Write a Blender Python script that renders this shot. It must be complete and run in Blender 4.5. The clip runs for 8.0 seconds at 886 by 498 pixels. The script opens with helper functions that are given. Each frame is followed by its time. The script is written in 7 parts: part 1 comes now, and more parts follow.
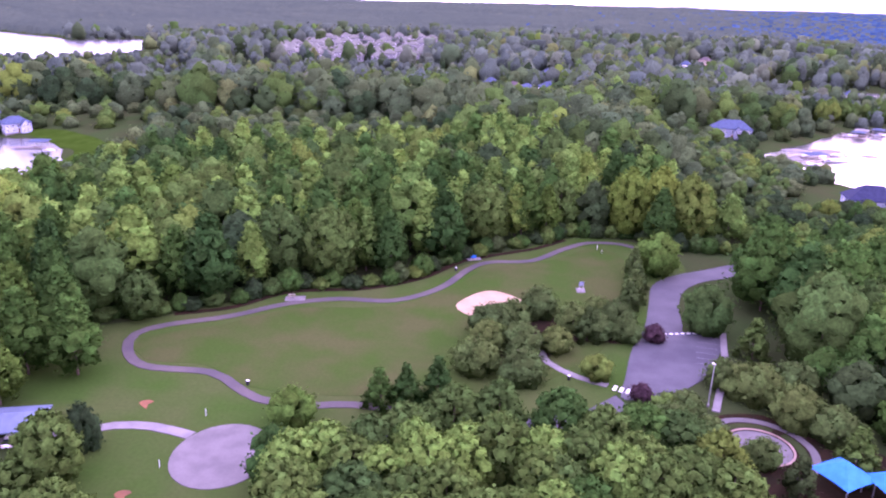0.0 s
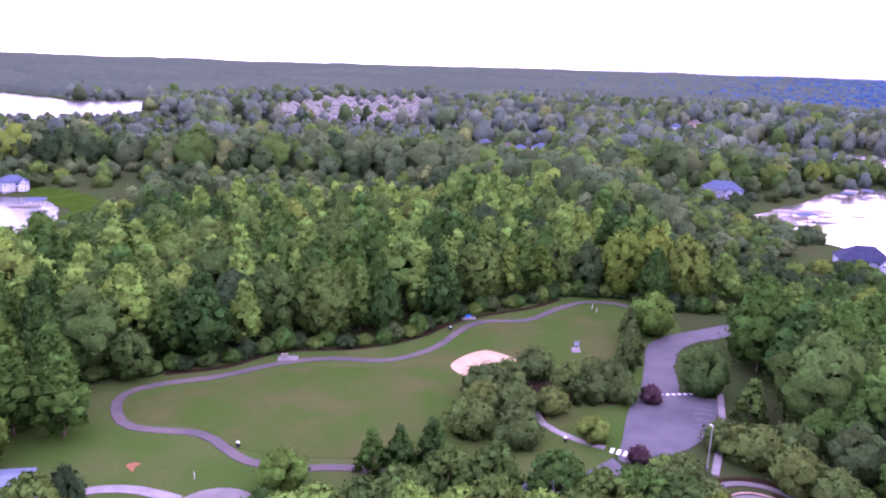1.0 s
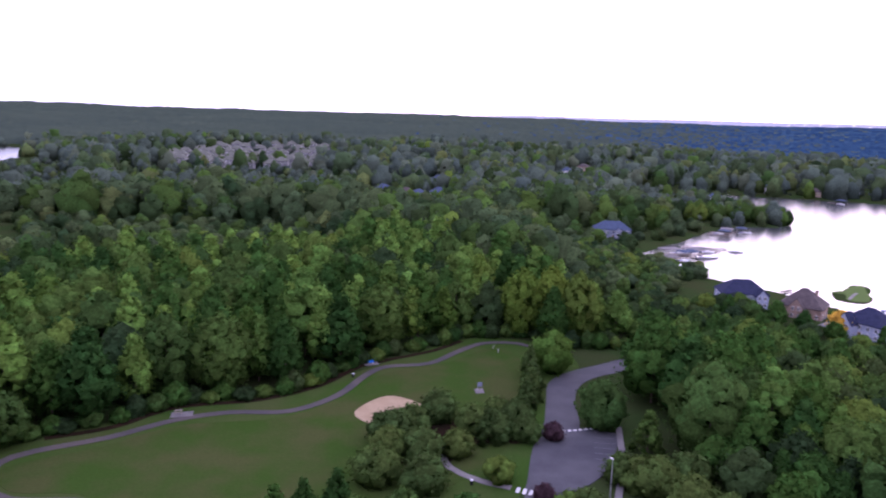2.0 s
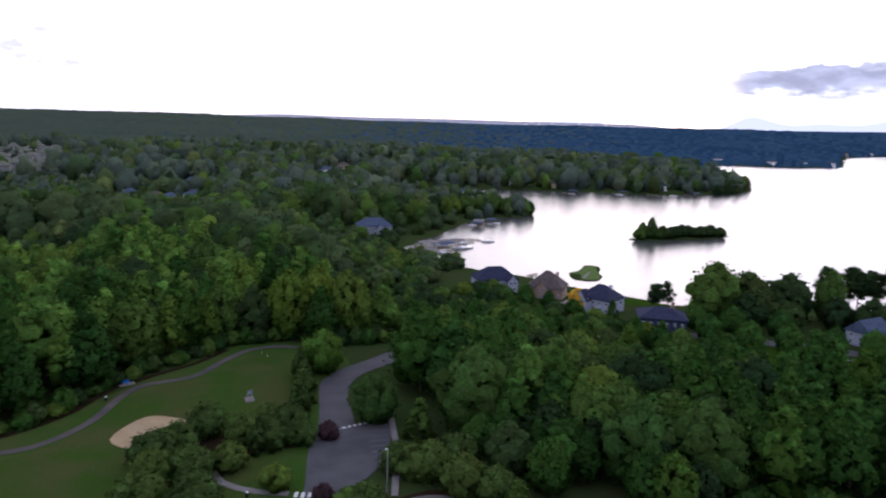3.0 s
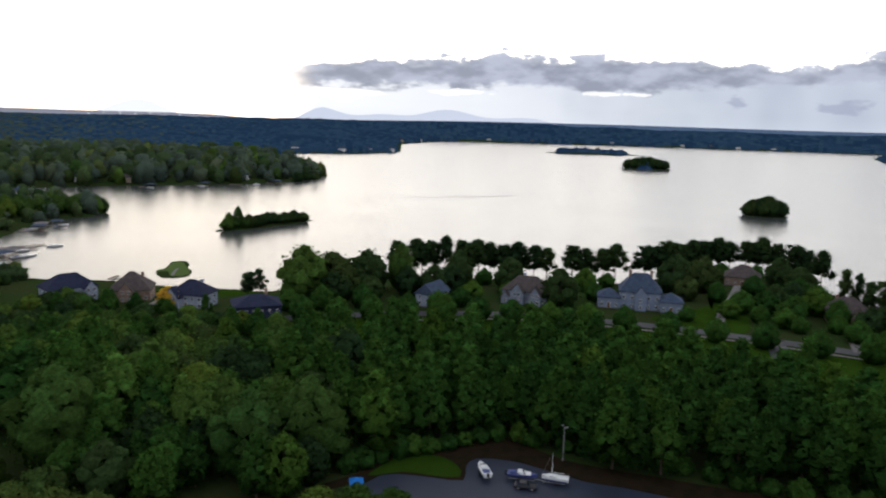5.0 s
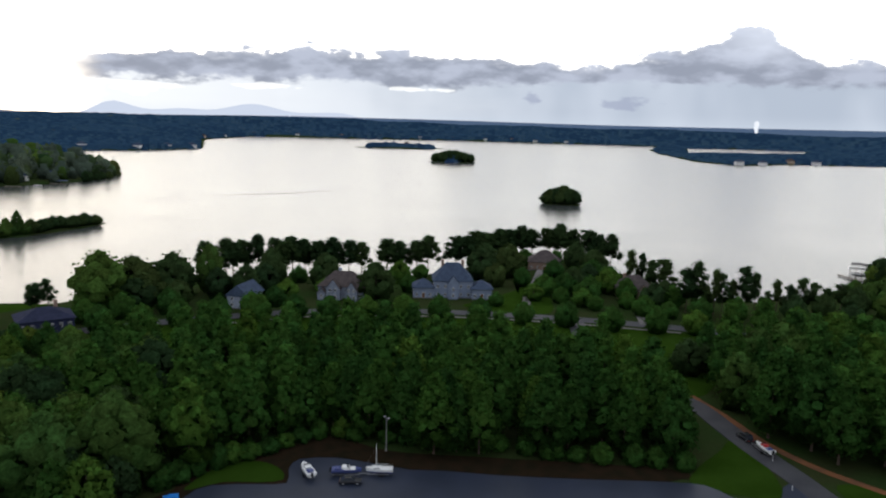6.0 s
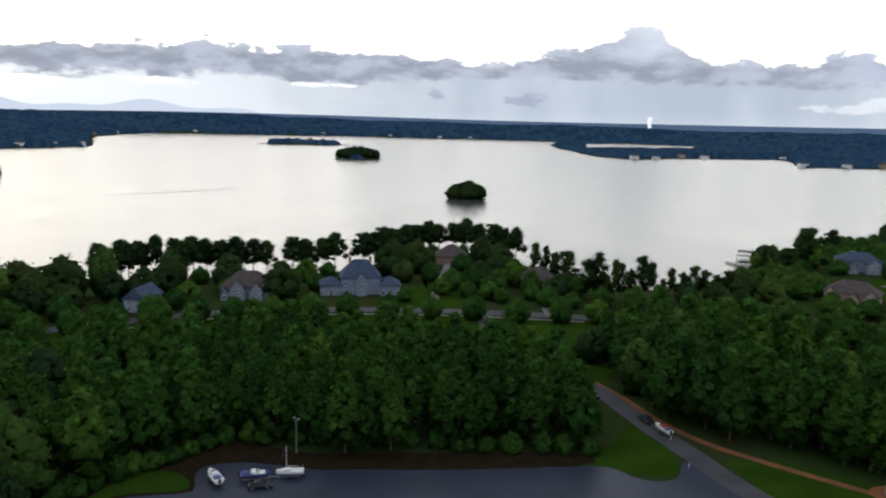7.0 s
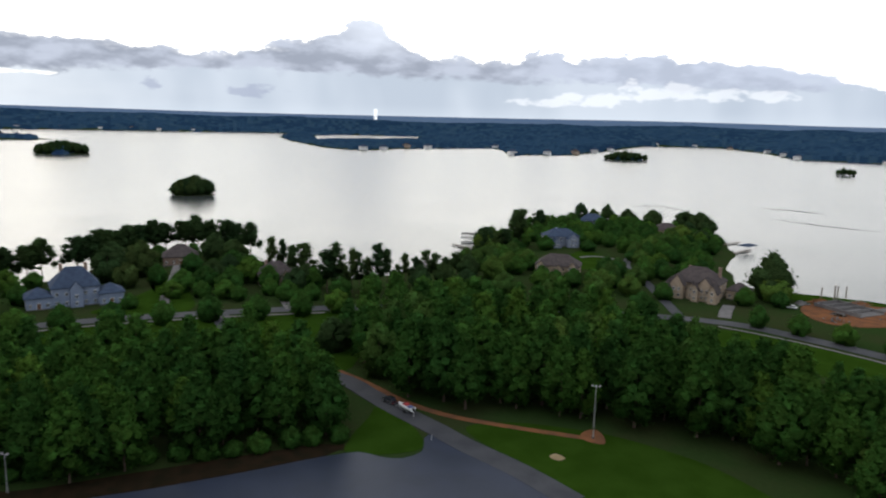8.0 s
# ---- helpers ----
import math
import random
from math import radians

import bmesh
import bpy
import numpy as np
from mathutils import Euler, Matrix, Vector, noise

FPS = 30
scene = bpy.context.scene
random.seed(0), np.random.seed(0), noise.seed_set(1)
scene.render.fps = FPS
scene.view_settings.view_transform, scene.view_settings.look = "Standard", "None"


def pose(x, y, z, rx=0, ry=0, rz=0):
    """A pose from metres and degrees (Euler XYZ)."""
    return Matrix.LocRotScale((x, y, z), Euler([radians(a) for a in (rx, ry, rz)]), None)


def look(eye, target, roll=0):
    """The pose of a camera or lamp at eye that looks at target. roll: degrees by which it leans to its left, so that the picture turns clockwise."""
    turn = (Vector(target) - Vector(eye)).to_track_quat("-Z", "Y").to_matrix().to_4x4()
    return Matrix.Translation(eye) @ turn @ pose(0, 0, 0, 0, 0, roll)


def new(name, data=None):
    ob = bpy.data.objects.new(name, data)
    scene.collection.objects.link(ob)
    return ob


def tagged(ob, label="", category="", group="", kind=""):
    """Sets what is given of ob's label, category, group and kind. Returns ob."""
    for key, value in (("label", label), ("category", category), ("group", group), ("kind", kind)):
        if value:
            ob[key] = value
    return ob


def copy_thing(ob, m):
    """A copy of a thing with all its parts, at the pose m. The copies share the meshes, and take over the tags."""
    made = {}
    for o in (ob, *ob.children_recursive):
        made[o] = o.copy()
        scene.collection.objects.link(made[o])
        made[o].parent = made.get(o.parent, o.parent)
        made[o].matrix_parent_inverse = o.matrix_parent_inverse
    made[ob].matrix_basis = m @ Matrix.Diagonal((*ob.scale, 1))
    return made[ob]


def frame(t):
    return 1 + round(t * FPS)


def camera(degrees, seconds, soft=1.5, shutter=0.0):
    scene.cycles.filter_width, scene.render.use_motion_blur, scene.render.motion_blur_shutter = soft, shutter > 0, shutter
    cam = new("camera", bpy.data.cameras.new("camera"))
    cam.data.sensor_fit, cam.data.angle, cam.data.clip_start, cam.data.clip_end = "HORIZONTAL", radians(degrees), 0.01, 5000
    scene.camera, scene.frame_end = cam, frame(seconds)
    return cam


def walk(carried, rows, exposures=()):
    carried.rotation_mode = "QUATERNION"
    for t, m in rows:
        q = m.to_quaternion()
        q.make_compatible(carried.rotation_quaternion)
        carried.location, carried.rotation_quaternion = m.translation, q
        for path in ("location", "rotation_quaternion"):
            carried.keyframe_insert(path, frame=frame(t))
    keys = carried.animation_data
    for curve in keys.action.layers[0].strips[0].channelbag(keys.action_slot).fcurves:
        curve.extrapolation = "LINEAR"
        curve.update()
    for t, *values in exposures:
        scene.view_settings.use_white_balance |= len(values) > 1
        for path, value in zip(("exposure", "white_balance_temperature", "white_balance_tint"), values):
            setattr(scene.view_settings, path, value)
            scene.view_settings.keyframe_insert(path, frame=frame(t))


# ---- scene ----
# Camera: hovers at one spot 75 m over the park and turns from the field to the lake.
cam = camera(62.6, 8.0, soft=2.1, shutter=0.15)
EYE = (0.0, 0.0, 75.0)


def turned(pitch, roll, yaw):
    return Matrix.Translation(EYE) @ pose(0, 0, 0, 0, 0, yaw) @ pose(0, 0, 0, 90 + pitch) @ pose(0, 0, 0, 0, 0, roll)


PATH = [(0.0, -18.6, 1.6, 3.9), (0.5, -16.8, 1.65, 3.6), (1.0, -13.95, 1.8, 3.6), (1.2, -11.75, 1.85, 3.5), (1.5, -10.45, 1.9, 1.9),
        (2.3, -10.15, 1.95, -8.9), (2.5, -10.1, 2.0, -12.2), (3.0, -9.72, 1.85, -22.9), (3.5, -9.68, 1.8, -31.4),
        (4.0, -9.64, 1.7, -39.85), (4.5, -9.6, 1.7, -47.6), (5.0, -9.54, 1.68, -54.85), (5.2, -9.5, 1.62, -58.8),
        (6.3, -9.58, 1.55, -71.0), (6.5, -9.6, 1.52, -71.45), (7.0, -9.67, 1.5, -76.95), (7.5, -9.85, 1.45, -87.75),
        (8.0, -9.8, 1.4, -97.75)]
walk(cam, [(t, turned(p, r, y)) for t, p, r, y in PATH],
     exposures=[(0.0, 2.55, 5640, 88), (0.5, 2.74, 5640, 86), (1.2, 2.34, 5600, 79), (2.3, 0.92, 5560, 41), (3.5, 0.36, 5950, 19), (5.0, 0.10, 6300, 11), (6.6, 0.10, 6260, 9), (8.0, 0.32, 6360, 8)])

# ---- light: dusk under broken cloud, the low sun veiled over the lake ----
SUN_AZ, SUN_EL = 35.0, 14.0      # degrees to the right of +Y, degrees up
world = bpy.data.worlds.new("dusk_sky")
scene.world = world
world.use_nodes = True
wn, wl = world.node_tree.nodes, world.node_tree.links
wn.clear()


def wmath(op, a, b=None, clamp=False):
    n = wn.new("ShaderNodeMath")
    n.operation, n.use_clamp = op, clamp
    for i, v in enumerate((a, b)):
        if v is None:
            continue
        if isinstance(v, (int, float)):
            n.inputs[i].default_value = v
        else:
            wl.new(v, n.inputs[i])
    return n.outputs[0]


def wmix(fac, a, b):
    n = wn.new("ShaderNodeMix")
    n.data_type = "RGBA"
    for i, v in ((0, fac), (6, a), (7, b)):
        if isinstance(v, (int, float)):
            n.inputs[i].default_value = v
        elif isinstance(v, tuple):
            n.inputs[i].default_value = (*v, 1)
        else:
            wl.new(v, n.inputs[i])
    return n.outputs[2]


def wsmooth(v, lo, hi):
    n = wn.new("ShaderNodeMapRange")
    n.interpolation_type = "SMOOTHSTEP"
    n.inputs[1].default_value, n.inputs[2].default_value = lo, hi
    if lo > hi:
        n.inputs[1].default_value, n.inputs[2].default_value = hi, lo
        n.inputs[3].default_value, n.inputs[4].default_value = 1, 0
    wl.new(v, n.inputs[0])
    return n.outputs[0]


def wdot(d):
    n = wn.new("ShaderNodeVectorMath")
    n.operation = "DOT_PRODUCT"
    wl.new(direction, n.inputs[0])
    n.inputs[1].default_value = d
    return n.outputs["Value"]


def wnoise(scale, squash, detail, offset):
    m = wn.new("ShaderNodeMapping")
    m.inputs["Scale"].default_value = (1, 1, squash)
    m.inputs["Location"].default_value = offset
    wl.new(direction, m.inputs[0])
    n = wn.new("ShaderNodeTexNoise")
    n.inputs["Scale"].default_value, n.inputs["Detail"].default_value = scale, detail
    wl.new(m.outputs[0], n.inputs[0])
    return n.outputs[0]


direction = wn.new("ShaderNodeTexCoord").outputs["Generated"]
sep = wn.new("ShaderNodeSeparateXYZ")
wl.new(direction, sep.inputs[0])
up = sep.outputs[2]
sky = wn.new("ShaderNodeTexSky")
sky.sky_type, sky.sun_disc = "NISHITA", False
sky.sun_elevation, sky.sun_rotation = radians(SUN_EL), radians(SUN_AZ)
blue = wn.new("ShaderNodeVectorMath")
blue.operation = "SCALE"
wl.new(sky.outputs[0], blue.inputs[0])
blue.inputs[3].default_value = 0.10
a = radians(SUN_AZ)
glow = wsmooth(wdot((math.sin(radians(75)), math.cos(radians(75)), 0.1)), 0.35, 0.96)
high = wsmooth(up, 0.18, 0.62)
veil = wmix(glow, (0.94, 0.95, 1.00), (2.3, 2.19, 2.04))
veil = wmix(high, veil, (0.84, 0.86, 0.91))
base = wmix(0.8, blue.outputs[0], veil)
# cloud bank low over the lake, by bearing and height in degrees
bearing = wmath("MULTIPLY", wmath("ARCTAN2", sep.outputs[0], sep.outputs[1]), 57.2958)
rise_deg = wmath("MULTIPLY", wmath("ARCSINE", up), 57.2958)
puff = wmath("SUBTRACT", wnoise(9, 3.2, 6, (3.1, 0.4, 0.0)), 0.5)
fleck = wmath("SUBTRACT", wnoise(26, 2.4, 4, (0.6, 1.9, 0.3)), 0.5)
shred = wmath("SUBTRACT", wnoise(60, 2.0, 4, (2.6, 0.9, 1.3)), 0.5)
wide = wmath("SUBTRACT", wnoise(3.0, 2, 3, (1.7, 2.2, 0.5)), 0.5)


def wsum(*terms):
    total = terms[0]
    for k in terms[1:]:
        total = wmath("ADD", total, k)
    return total


def bell(v, at, spread, tall=1.0):
    q = wmath("DIVIDE", wmath("SUBTRACT", v, at), spread)
    return wmath("MULTIPLY", wmath("EXPONENT", wmath("MULTIPLY", wmath("MULTIPLY", q, q), -1.0)), tall)


ragged = wsum(wmath("MULTIPLY", puff, 3.4), wmath("MULTIPLY", fleck, 2.6), wmath("MULTIPLY", shred, 1.4), wmath("MULTIPLY", wide, 0.8))
drift = wmath("ADD", bearing, wmath("MULTIPLY", puff, 9.0))


def patch(at, high_at, wide_by, tall_by):
    """A small cloud with a torn edge."""
    r = wmath("ADD", wmath("POWER", wmath("DIVIDE", wmath("SUBTRACT", bearing, at), wide_by), 2.0), wmath("POWER", wmath("DIVIDE", wmath("SUBTRACT", rise_deg, high_at), tall_by), 2.0))
    return wsmooth(wmath("ADD", r, wmath("MULTIPLY", wsum(puff, fleck, fleck, shred), 4.2)), 1.7, 0.1)


crest = wsum(bell(bearing, 66, 15, 0.75), bell(bearing, 80, 2.6, -0.5), bell(bearing, 86.5, 3.2, 0.8), bell(bearing, 91.6, 2.9, 2.7), bell(bearing, 105, 1.8, 0.6), bell(bearing, 114, 6, 0.5), bell(bearing, 131, 9, -2.2), bell(bearing, 40, 4.5, -1.2))
above = wmath("SUBTRACT", wmath("ADD", rise_deg, wmath("MULTIPLY", ragged, -0.72)), wmath("ADD", crest, 4.75))
top = wsmooth(above, 0.12, -0.16)
east = wsmooth(drift, 38.0, 46.0)
belly = wmath("SUBTRACT", wmath("ADD", rise_deg, wmath("MULTIPLY", ragged, -0.66)), wsum(bell(bearing, 88, 26, 0.55), 2.75))
foot = wsmooth(belly, -0.25, 0.35)
dark = wmix(wsmooth(wsum(wmath("MULTIPLY", puff, 1.2), fleck), -0.16, 0.20), (0.26, 0.288, 0.365), (0.445, 0.48, 0.58))
tower = wmath("MULTIPLY", bell(bearing, 92.5, 3.6), wsmooth(rise_deg, 4.2, 6.6))
dark = wmix(wmath("MULTIPLY", tower, 0.7), dark, (0.74, 0.78, 0.88))
dark = wmix(wmath("MULTIPLY", wsmooth(above, -0.5, -0.05), 0.3), dark, (0.86, 0.87, 0.92))
dark = wmix(wmath("MULTIPLY", wsmooth(bearing, 98, 112), 0.45), dark, (0.55, 0.60, 0.73))
streak = wsmooth(wnoise(7, 0.5, 3, (0.3, 5.0, 0.0)), 0.40, 0.66)
rain = wmix(streak, (0.42, 0.475, 0.565), (0.54, 0.59, 0.675))
rain = wmix(wmath("MULTIPLY", wsmooth(drift, 82, 46), 0.85), rain, (0.95, 0.96, 0.97))
rain = wmix(wmath("MULTIPLY", wsmooth(rise_deg, 1.5, 0.2), 0.35), rain, (0.64, 0.70, 0.78))
cloud = wmix(foot, rain, dark)
gleam = wsum(patch(46.5, 2.2, 2.6, 0.38), patch(55, 2.65, 2.4, 0.2), patch(67.5, 2.75, 1.8, 0.16))
cloud = wmix(wmath("MINIMUM", gleam, 0.62), cloud, (1.2, 1.18, 1.12))
heap = wmath("MAXIMUM", wmath("MAXIMUM", patch(105, 1.72, 2.4, 0.26), patch(109.5, 2.15, 2.6, 0.5)), wmath("MAXIMUM", patch(113.5, 2.6, 3.2, 0.62), patch(119, 2.35, 2.6, 0.42)))
cloud = wmix(wmath("MULTIPLY", heap, 0.42), cloud, (1.0, 1.0, 1.02))
bank = wmath("MULTIPLY", top, east)
final = wmix(wmath("MULTIPLY", bank, 0.97), base, cloud)
scud = wmath("MAXIMUM", wmath("MAXIMUM", patch(83, 2.1, 2.0, 0.42), patch(76.2, 2.4, 0.7, 0.42)), wmath("MULTIPLY", wmath("MAXIMUM", patch(37.6, 4.9, 1.2, 0.5), patch(71.5, 6.3, 1.6, 0.22)), 0.6))
final = wmix(wmath("MULTIPLY", scud, 0.6), final, (0.33, 0.36, 0.48))
final = wmix(wmath("MULTIPLY", patch(-19, 4.0, 9, 4.5), 0.6), final, (0.47, 0.46, 0.49))
ground_tone = wmix(wsmooth(up, -0.03, -0.002), (0.10, 0.12, 0.12), final)
bg = wn.new("ShaderNodeBackground")
wl.new(ground_tone, bg.inputs[0])
bg.inputs[1].default_value = 1.0
wl.new(bg.outputs[0], wn.new("ShaderNodeOutputWorld").inputs[0])

sun = new("sun", bpy.data.lights.new("sun", "SUN"))
sun.data.energy, sun.data.angle, sun.data.color = 0.4, radians(70), (1.0, 0.86, 0.68)
e = radians(SUN_EL)
sun.matrix_world = look((0, 0, 0), (-math.sin(a) * math.cos(e), -math.cos(a) * math.cos(e), -math.sin(e)))

# ---- materials ----


def mat(name, base, rough=0.8, metal=0.0, other=None, scale=1.0, fine=8.0, bump=0.2, spread=0.0, spec=0.12):
    """Paint with two scales of variation: `other` in soft patches, and a fine grain that also lifts the relief.
    spread: difference from object to object."""
    m = bpy.data.materials.new(name)
    m.use_nodes = True
    n, l = m.node_tree.nodes, m.node_tree.links
    p = n["Principled BSDF"]
    p.inputs["Roughness"].default_value, p.inputs["Metallic"].default_value = rough, metal
    p.inputs["Specular IOR Level"].default_value = spec
    geo = n.new("ShaderNodeNewGeometry")
    big, small = n.new("ShaderNodeTexNoise"), n.new("ShaderNodeTexNoise")
    big.inputs["Scale"].default_value, big.inputs["Detail"].default_value = scale, 4
    small.inputs["Scale"].default_value, small.inputs["Detail"].default_value = fine, 3
    l.new(geo.outputs["Position"], big.inputs[0])
    l.new(geo.outputs["Position"], small.inputs[0])
    ramp = n.new("ShaderNodeMapRange")
    ramp.inputs[1].default_value, ramp.inputs[2].default_value = 0.38, 0.64
    l.new(big.outputs[0], ramp.inputs[0])
    mix = n.new("ShaderNodeMix")
    mix.data_type = "RGBA"
    mix.inputs[6].default_value = (*base, 1)
    mix.inputs[7].default_value = (*(other or tuple(c * 0.8 for c in base)), 1)
    l.new(ramp.outputs[0], mix.inputs[0])
    hsv = n.new("ShaderNodeHueSaturation")
    val = n.new("ShaderNodeMapRange")
    val.inputs[3].default_value, val.inputs[4].default_value = 0.82, 1.18
    l.new(small.outputs[0], val.inputs[0])
    out = val.outputs[0]
    if spread:
        info, k = n.new("ShaderNodeObjectInfo"), n.new("ShaderNodeMapRange")
        k.inputs[3].default_value, k.inputs[4].default_value = 1 - spread, 1 + spread
        l.new(info.outputs["Random"], k.inputs[0])
        mul = n.new("ShaderNodeMath")
        mul.operation = "MULTIPLY"
        l.new(out, mul.inputs[0])
        l.new(k.outputs[0], mul.inputs[1])
        out = mul.outputs[0]
    l.new(out, hsv.inputs["Value"])
    l.new(mix.outputs[2], hsv.inputs["Color"])
    l.new(hsv.outputs[0], p.inputs["Base Color"])
    if bump:
        b = n.new("ShaderNodeBump")
        b.inputs["Strength"].default_value, b.inputs["Distance"].default_value = bump, 0.05
        l.new(small.outputs[0], b.inputs["Height"])
        l.new(b.outputs[0], p.inputs["Normal"])
    return m


def leaf_mat(name, dark, light, warm):
    """Foliage: colour differs from tree to tree (attribute tint), from leaf clump to leaf clump (island) and in soft patches."""
    m = bpy.data.materials.new(name)
    m.use_nodes = True
    n, l = m.node_tree.nodes, m.node_tree.links
    n.clear()
    tint, geo, info = n.new("ShaderNodeAttribute"), n.new("ShaderNodeNewGeometry"), n.new("ShaderNodeObjectInfo")
    tint.attribute_name = "tint"
    tot = n.new("ShaderNodeMath")
    tot.operation = "ADD"
    frac = n.new("ShaderNodeMath")
    frac.operation = "FRACT"
    l.new(tint.outputs["Fac"], tot.inputs[0])
    l.new(info.outputs["Random"], tot.inputs[1])
    l.new(tot.outputs[0], frac.inputs[0])
    ramp = n.new("ShaderNodeValToRGB")
    e = ramp.color_ramp.elements
    e[0].position, e[0].color = 0.0, (*dark, 1)
    e[1].position, e[1].color = 0.86, (*light, 1)
    w = e.new(1.0)
    w.color = (*warm, 1)
    l.new(frac.outputs[0], ramp.inputs[0])
    hsv = n.new("ShaderNodeHueSaturation")
    val = n.new("ShaderNodeMapRange")
    val.inputs[3].default_value, val.inputs[4].default_value = 0.76, 1.24
    l.new(geo.outputs["Random Per Island"], val.inputs[0])
    l.new(val.outputs[0], hsv.inputs["Value"])
    hue = n.new("ShaderNodeMapRange")
    hue.inputs[3].default_value, hue.inputs[4].default_value = 0.49, 0.51
    l.new(geo.outputs["Random Per Island"], hue.inputs[0])
    l.new(hue.outputs[0], hsv.inputs["Hue"])
    grain, spot = n.new("ShaderNodeTexNoise"), n.new("ShaderNodeMapRange")
    grain.inputs["Scale"].default_value, grain.inputs["Detail"].default_value, grain.inputs["Roughness"].default_value = 1.1, 4, 0.7
    l.new(geo.outputs["Position"], grain.inputs[0])
    spot.inputs[1].default_value, spot.inputs[2].default_value, spot.inputs[3].default_value, spot.inputs[4].default_value = 0.36, 0.64, 0.62, 1.38
    l.new(grain.outputs[0], spot.inputs[0])
    leafy, bump = n.new("ShaderNodeHueSaturation"), n.new("ShaderNodeBump")
    l.new(spot.outputs[0], leafy.inputs["Value"])
    l.new(ramp.outputs[0], leafy.inputs["Color"])
    bump.inputs["Strength"].default_value, bump.inputs["Distance"].default_value = 0.45, 0.6
    l.new(grain.outputs[0], bump.inputs["Height"])
    d, t, s = n.new("ShaderNodeBsdfPrincipled"), n.new("ShaderNodeBsdfTranslucent"), n.new("ShaderNodeMixShader")
    d.inputs["Roughness"].default_value, d.inputs["Specular IOR Level"].default_value = 0.9, 0.0
    l.new(leafy.outputs[0], hsv.inputs["Color"])
    l.new(bump.outputs[0], d.inputs["Normal"])
    l.new(hsv.outputs[0], d.inputs["Base Color"])
    l.new(hsv.outputs[0], t.inputs[0])
    s.inputs[0].default_value = 0.42
    l.new(d.outputs[0], s.inputs[1])
    l.new(t.outputs[0], s.inputs[2])
    l.new(s.outputs[0], n.new("ShaderNodeOutputMaterial").inputs[0])
    return m


def glass_mat(name, base):
    m = mat(name, base, rough=0.08, bump=0, spec=0.6)
    return m


LEAF_PINE = leaf_mat("pine_needles", (0.029, 0.077, 0.018), (0.052, 0.121, 0.022), (0.075, 0.142, 0.022))
LEAF_BROAD = leaf_mat("broad_leaves", (0.040, 0.086, 0.022), (0.079, 0.139, 0.027), (0.113, 0.166, 0.027))
LEAF_BRIGHT = leaf_mat("yellow_green_leaves", (0.093, 0.187, 0.036), (0.138, 0.248, 0.041), (0.164, 0.263, 0.041))
LEAF_YELLOW = leaf_mat("sunny_yellow_leaves", (0.094, 0.160, 0.023), (0.127, 0.192, 0.027), (0.150, 0.200, 0.027))
LEAF_DARK = leaf_mat("dark_leaves", (0.026, 0.053, 0.021), (0.043, 0.074, 0.024), (0.054, 0.081, 0.024))
LEAF_OLIVE = leaf_mat("olive_leaves", (0.051, 0.090, 0.025), (0.074, 0.124, 0.031), (0.088, 0.134, 0.031))
LEAF_ORANGE = leaf_mat("orange_leaves", (0.5, 0.26, 0.03), (0.6, 0.34, 0.04), (0.62, 0.38, 0.05))
LEAF_PURPLE = leaf_mat("purple_leaves", (0.06, 0.036, 0.042), (0.08, 0.046, 0.052), (0.09, 0.046, 0.046))
# far foliage: distance haze is mixed into these three colours
LEAF_HAZE_BLUE = leaf_mat("haze_blue_leaves", (0.023, 0.057, 0.116), (0.036, 0.082, 0.149), (0.050, 0.101, 0.154))
LEAF_HAZE_GREY = leaf_mat("haze_grey_leaves", (0.064, 0.092, 0.074), (0.092, 0.124, 0.087), (0.120, 0.149, 0.087))
LEAF_HAZE_PALE = leaf_mat("haze_pale_leaves", (0.050, 0.084, 0.038), (0.078, 0.116, 0.044), (0.112, 0.142, 0.044))
BARK = mat("bark", (0.10, 0.075, 0.055), 0.9, other=(0.07, 0.05, 0.04), scale=2, fine=6, bump=0.6)
WOODLAND = mat("woodland_floor", (0.023, 0.042, 0.012), 0.95, other=(0.029, 0.037, 0.014), scale=0.05, fine=0.8, spec=0.0)
GRASS = mat("mown_grass", (0.027, 0.055, 0.010), 0.9, other=(0.044, 0.054, 0.017), scale=0.075, fine=1.6, bump=0.3, spec=0.0)
PARKLAWN = mat("park_lawn", (0.026, 0.058, 0.010), 0.9, other=(0.044, 0.060, 0.018), scale=0.045, fine=1.4, bump=0.3, spec=0.0)
LUSH = mat("lush_grass", (0.023, 0.050, 0.006), 0.9, other=(0.017, 0.039, 0.004), scale=0.12, fine=2.5, bump=0.3, spec=0.0)
WATER = bpy.data.materials.new("lake_water")
WATER.use_nodes = True
wt = WATER.node_tree
wp = wt.nodes["Principled BSDF"]
wp.inputs["Base Color"].default_value = (0.040, 0.045, 0.045, 1)
wp.inputs["Roughness"].default_value, wp.inputs["IOR"].default_value = 0.2, 1.46
wg, w1, w2, wb = (wt.nodes.new(k) for k in ("ShaderNodeNewGeometry", "ShaderNodeTexNoise", "ShaderNodeTexNoise", "ShaderNodeBump"))
w1.inputs["Scale"].default_value, w1.inputs["Detail"].default_value = 0.45, 5
w2.inputs["Scale"].default_value, w2.inputs["Detail"].default_value = 0.012, 3
wm = wt.nodes.new("ShaderNodeMath")
wm.operation = "MULTIPLY"
for k in (w1, w2):
    wt.links.new(wg.outputs["Position"], k.inputs[0])
wt.links.new(w1.outputs[0], wm.inputs[0])
wt.links.new(w2.outputs[0], wm.inputs[1])
wb.inputs["Strength"].default_value, wb.inputs["Distance"].default_value = 0.55, 0.5
wt.links.new(wm.outputs[0], wb.inputs["Height"])
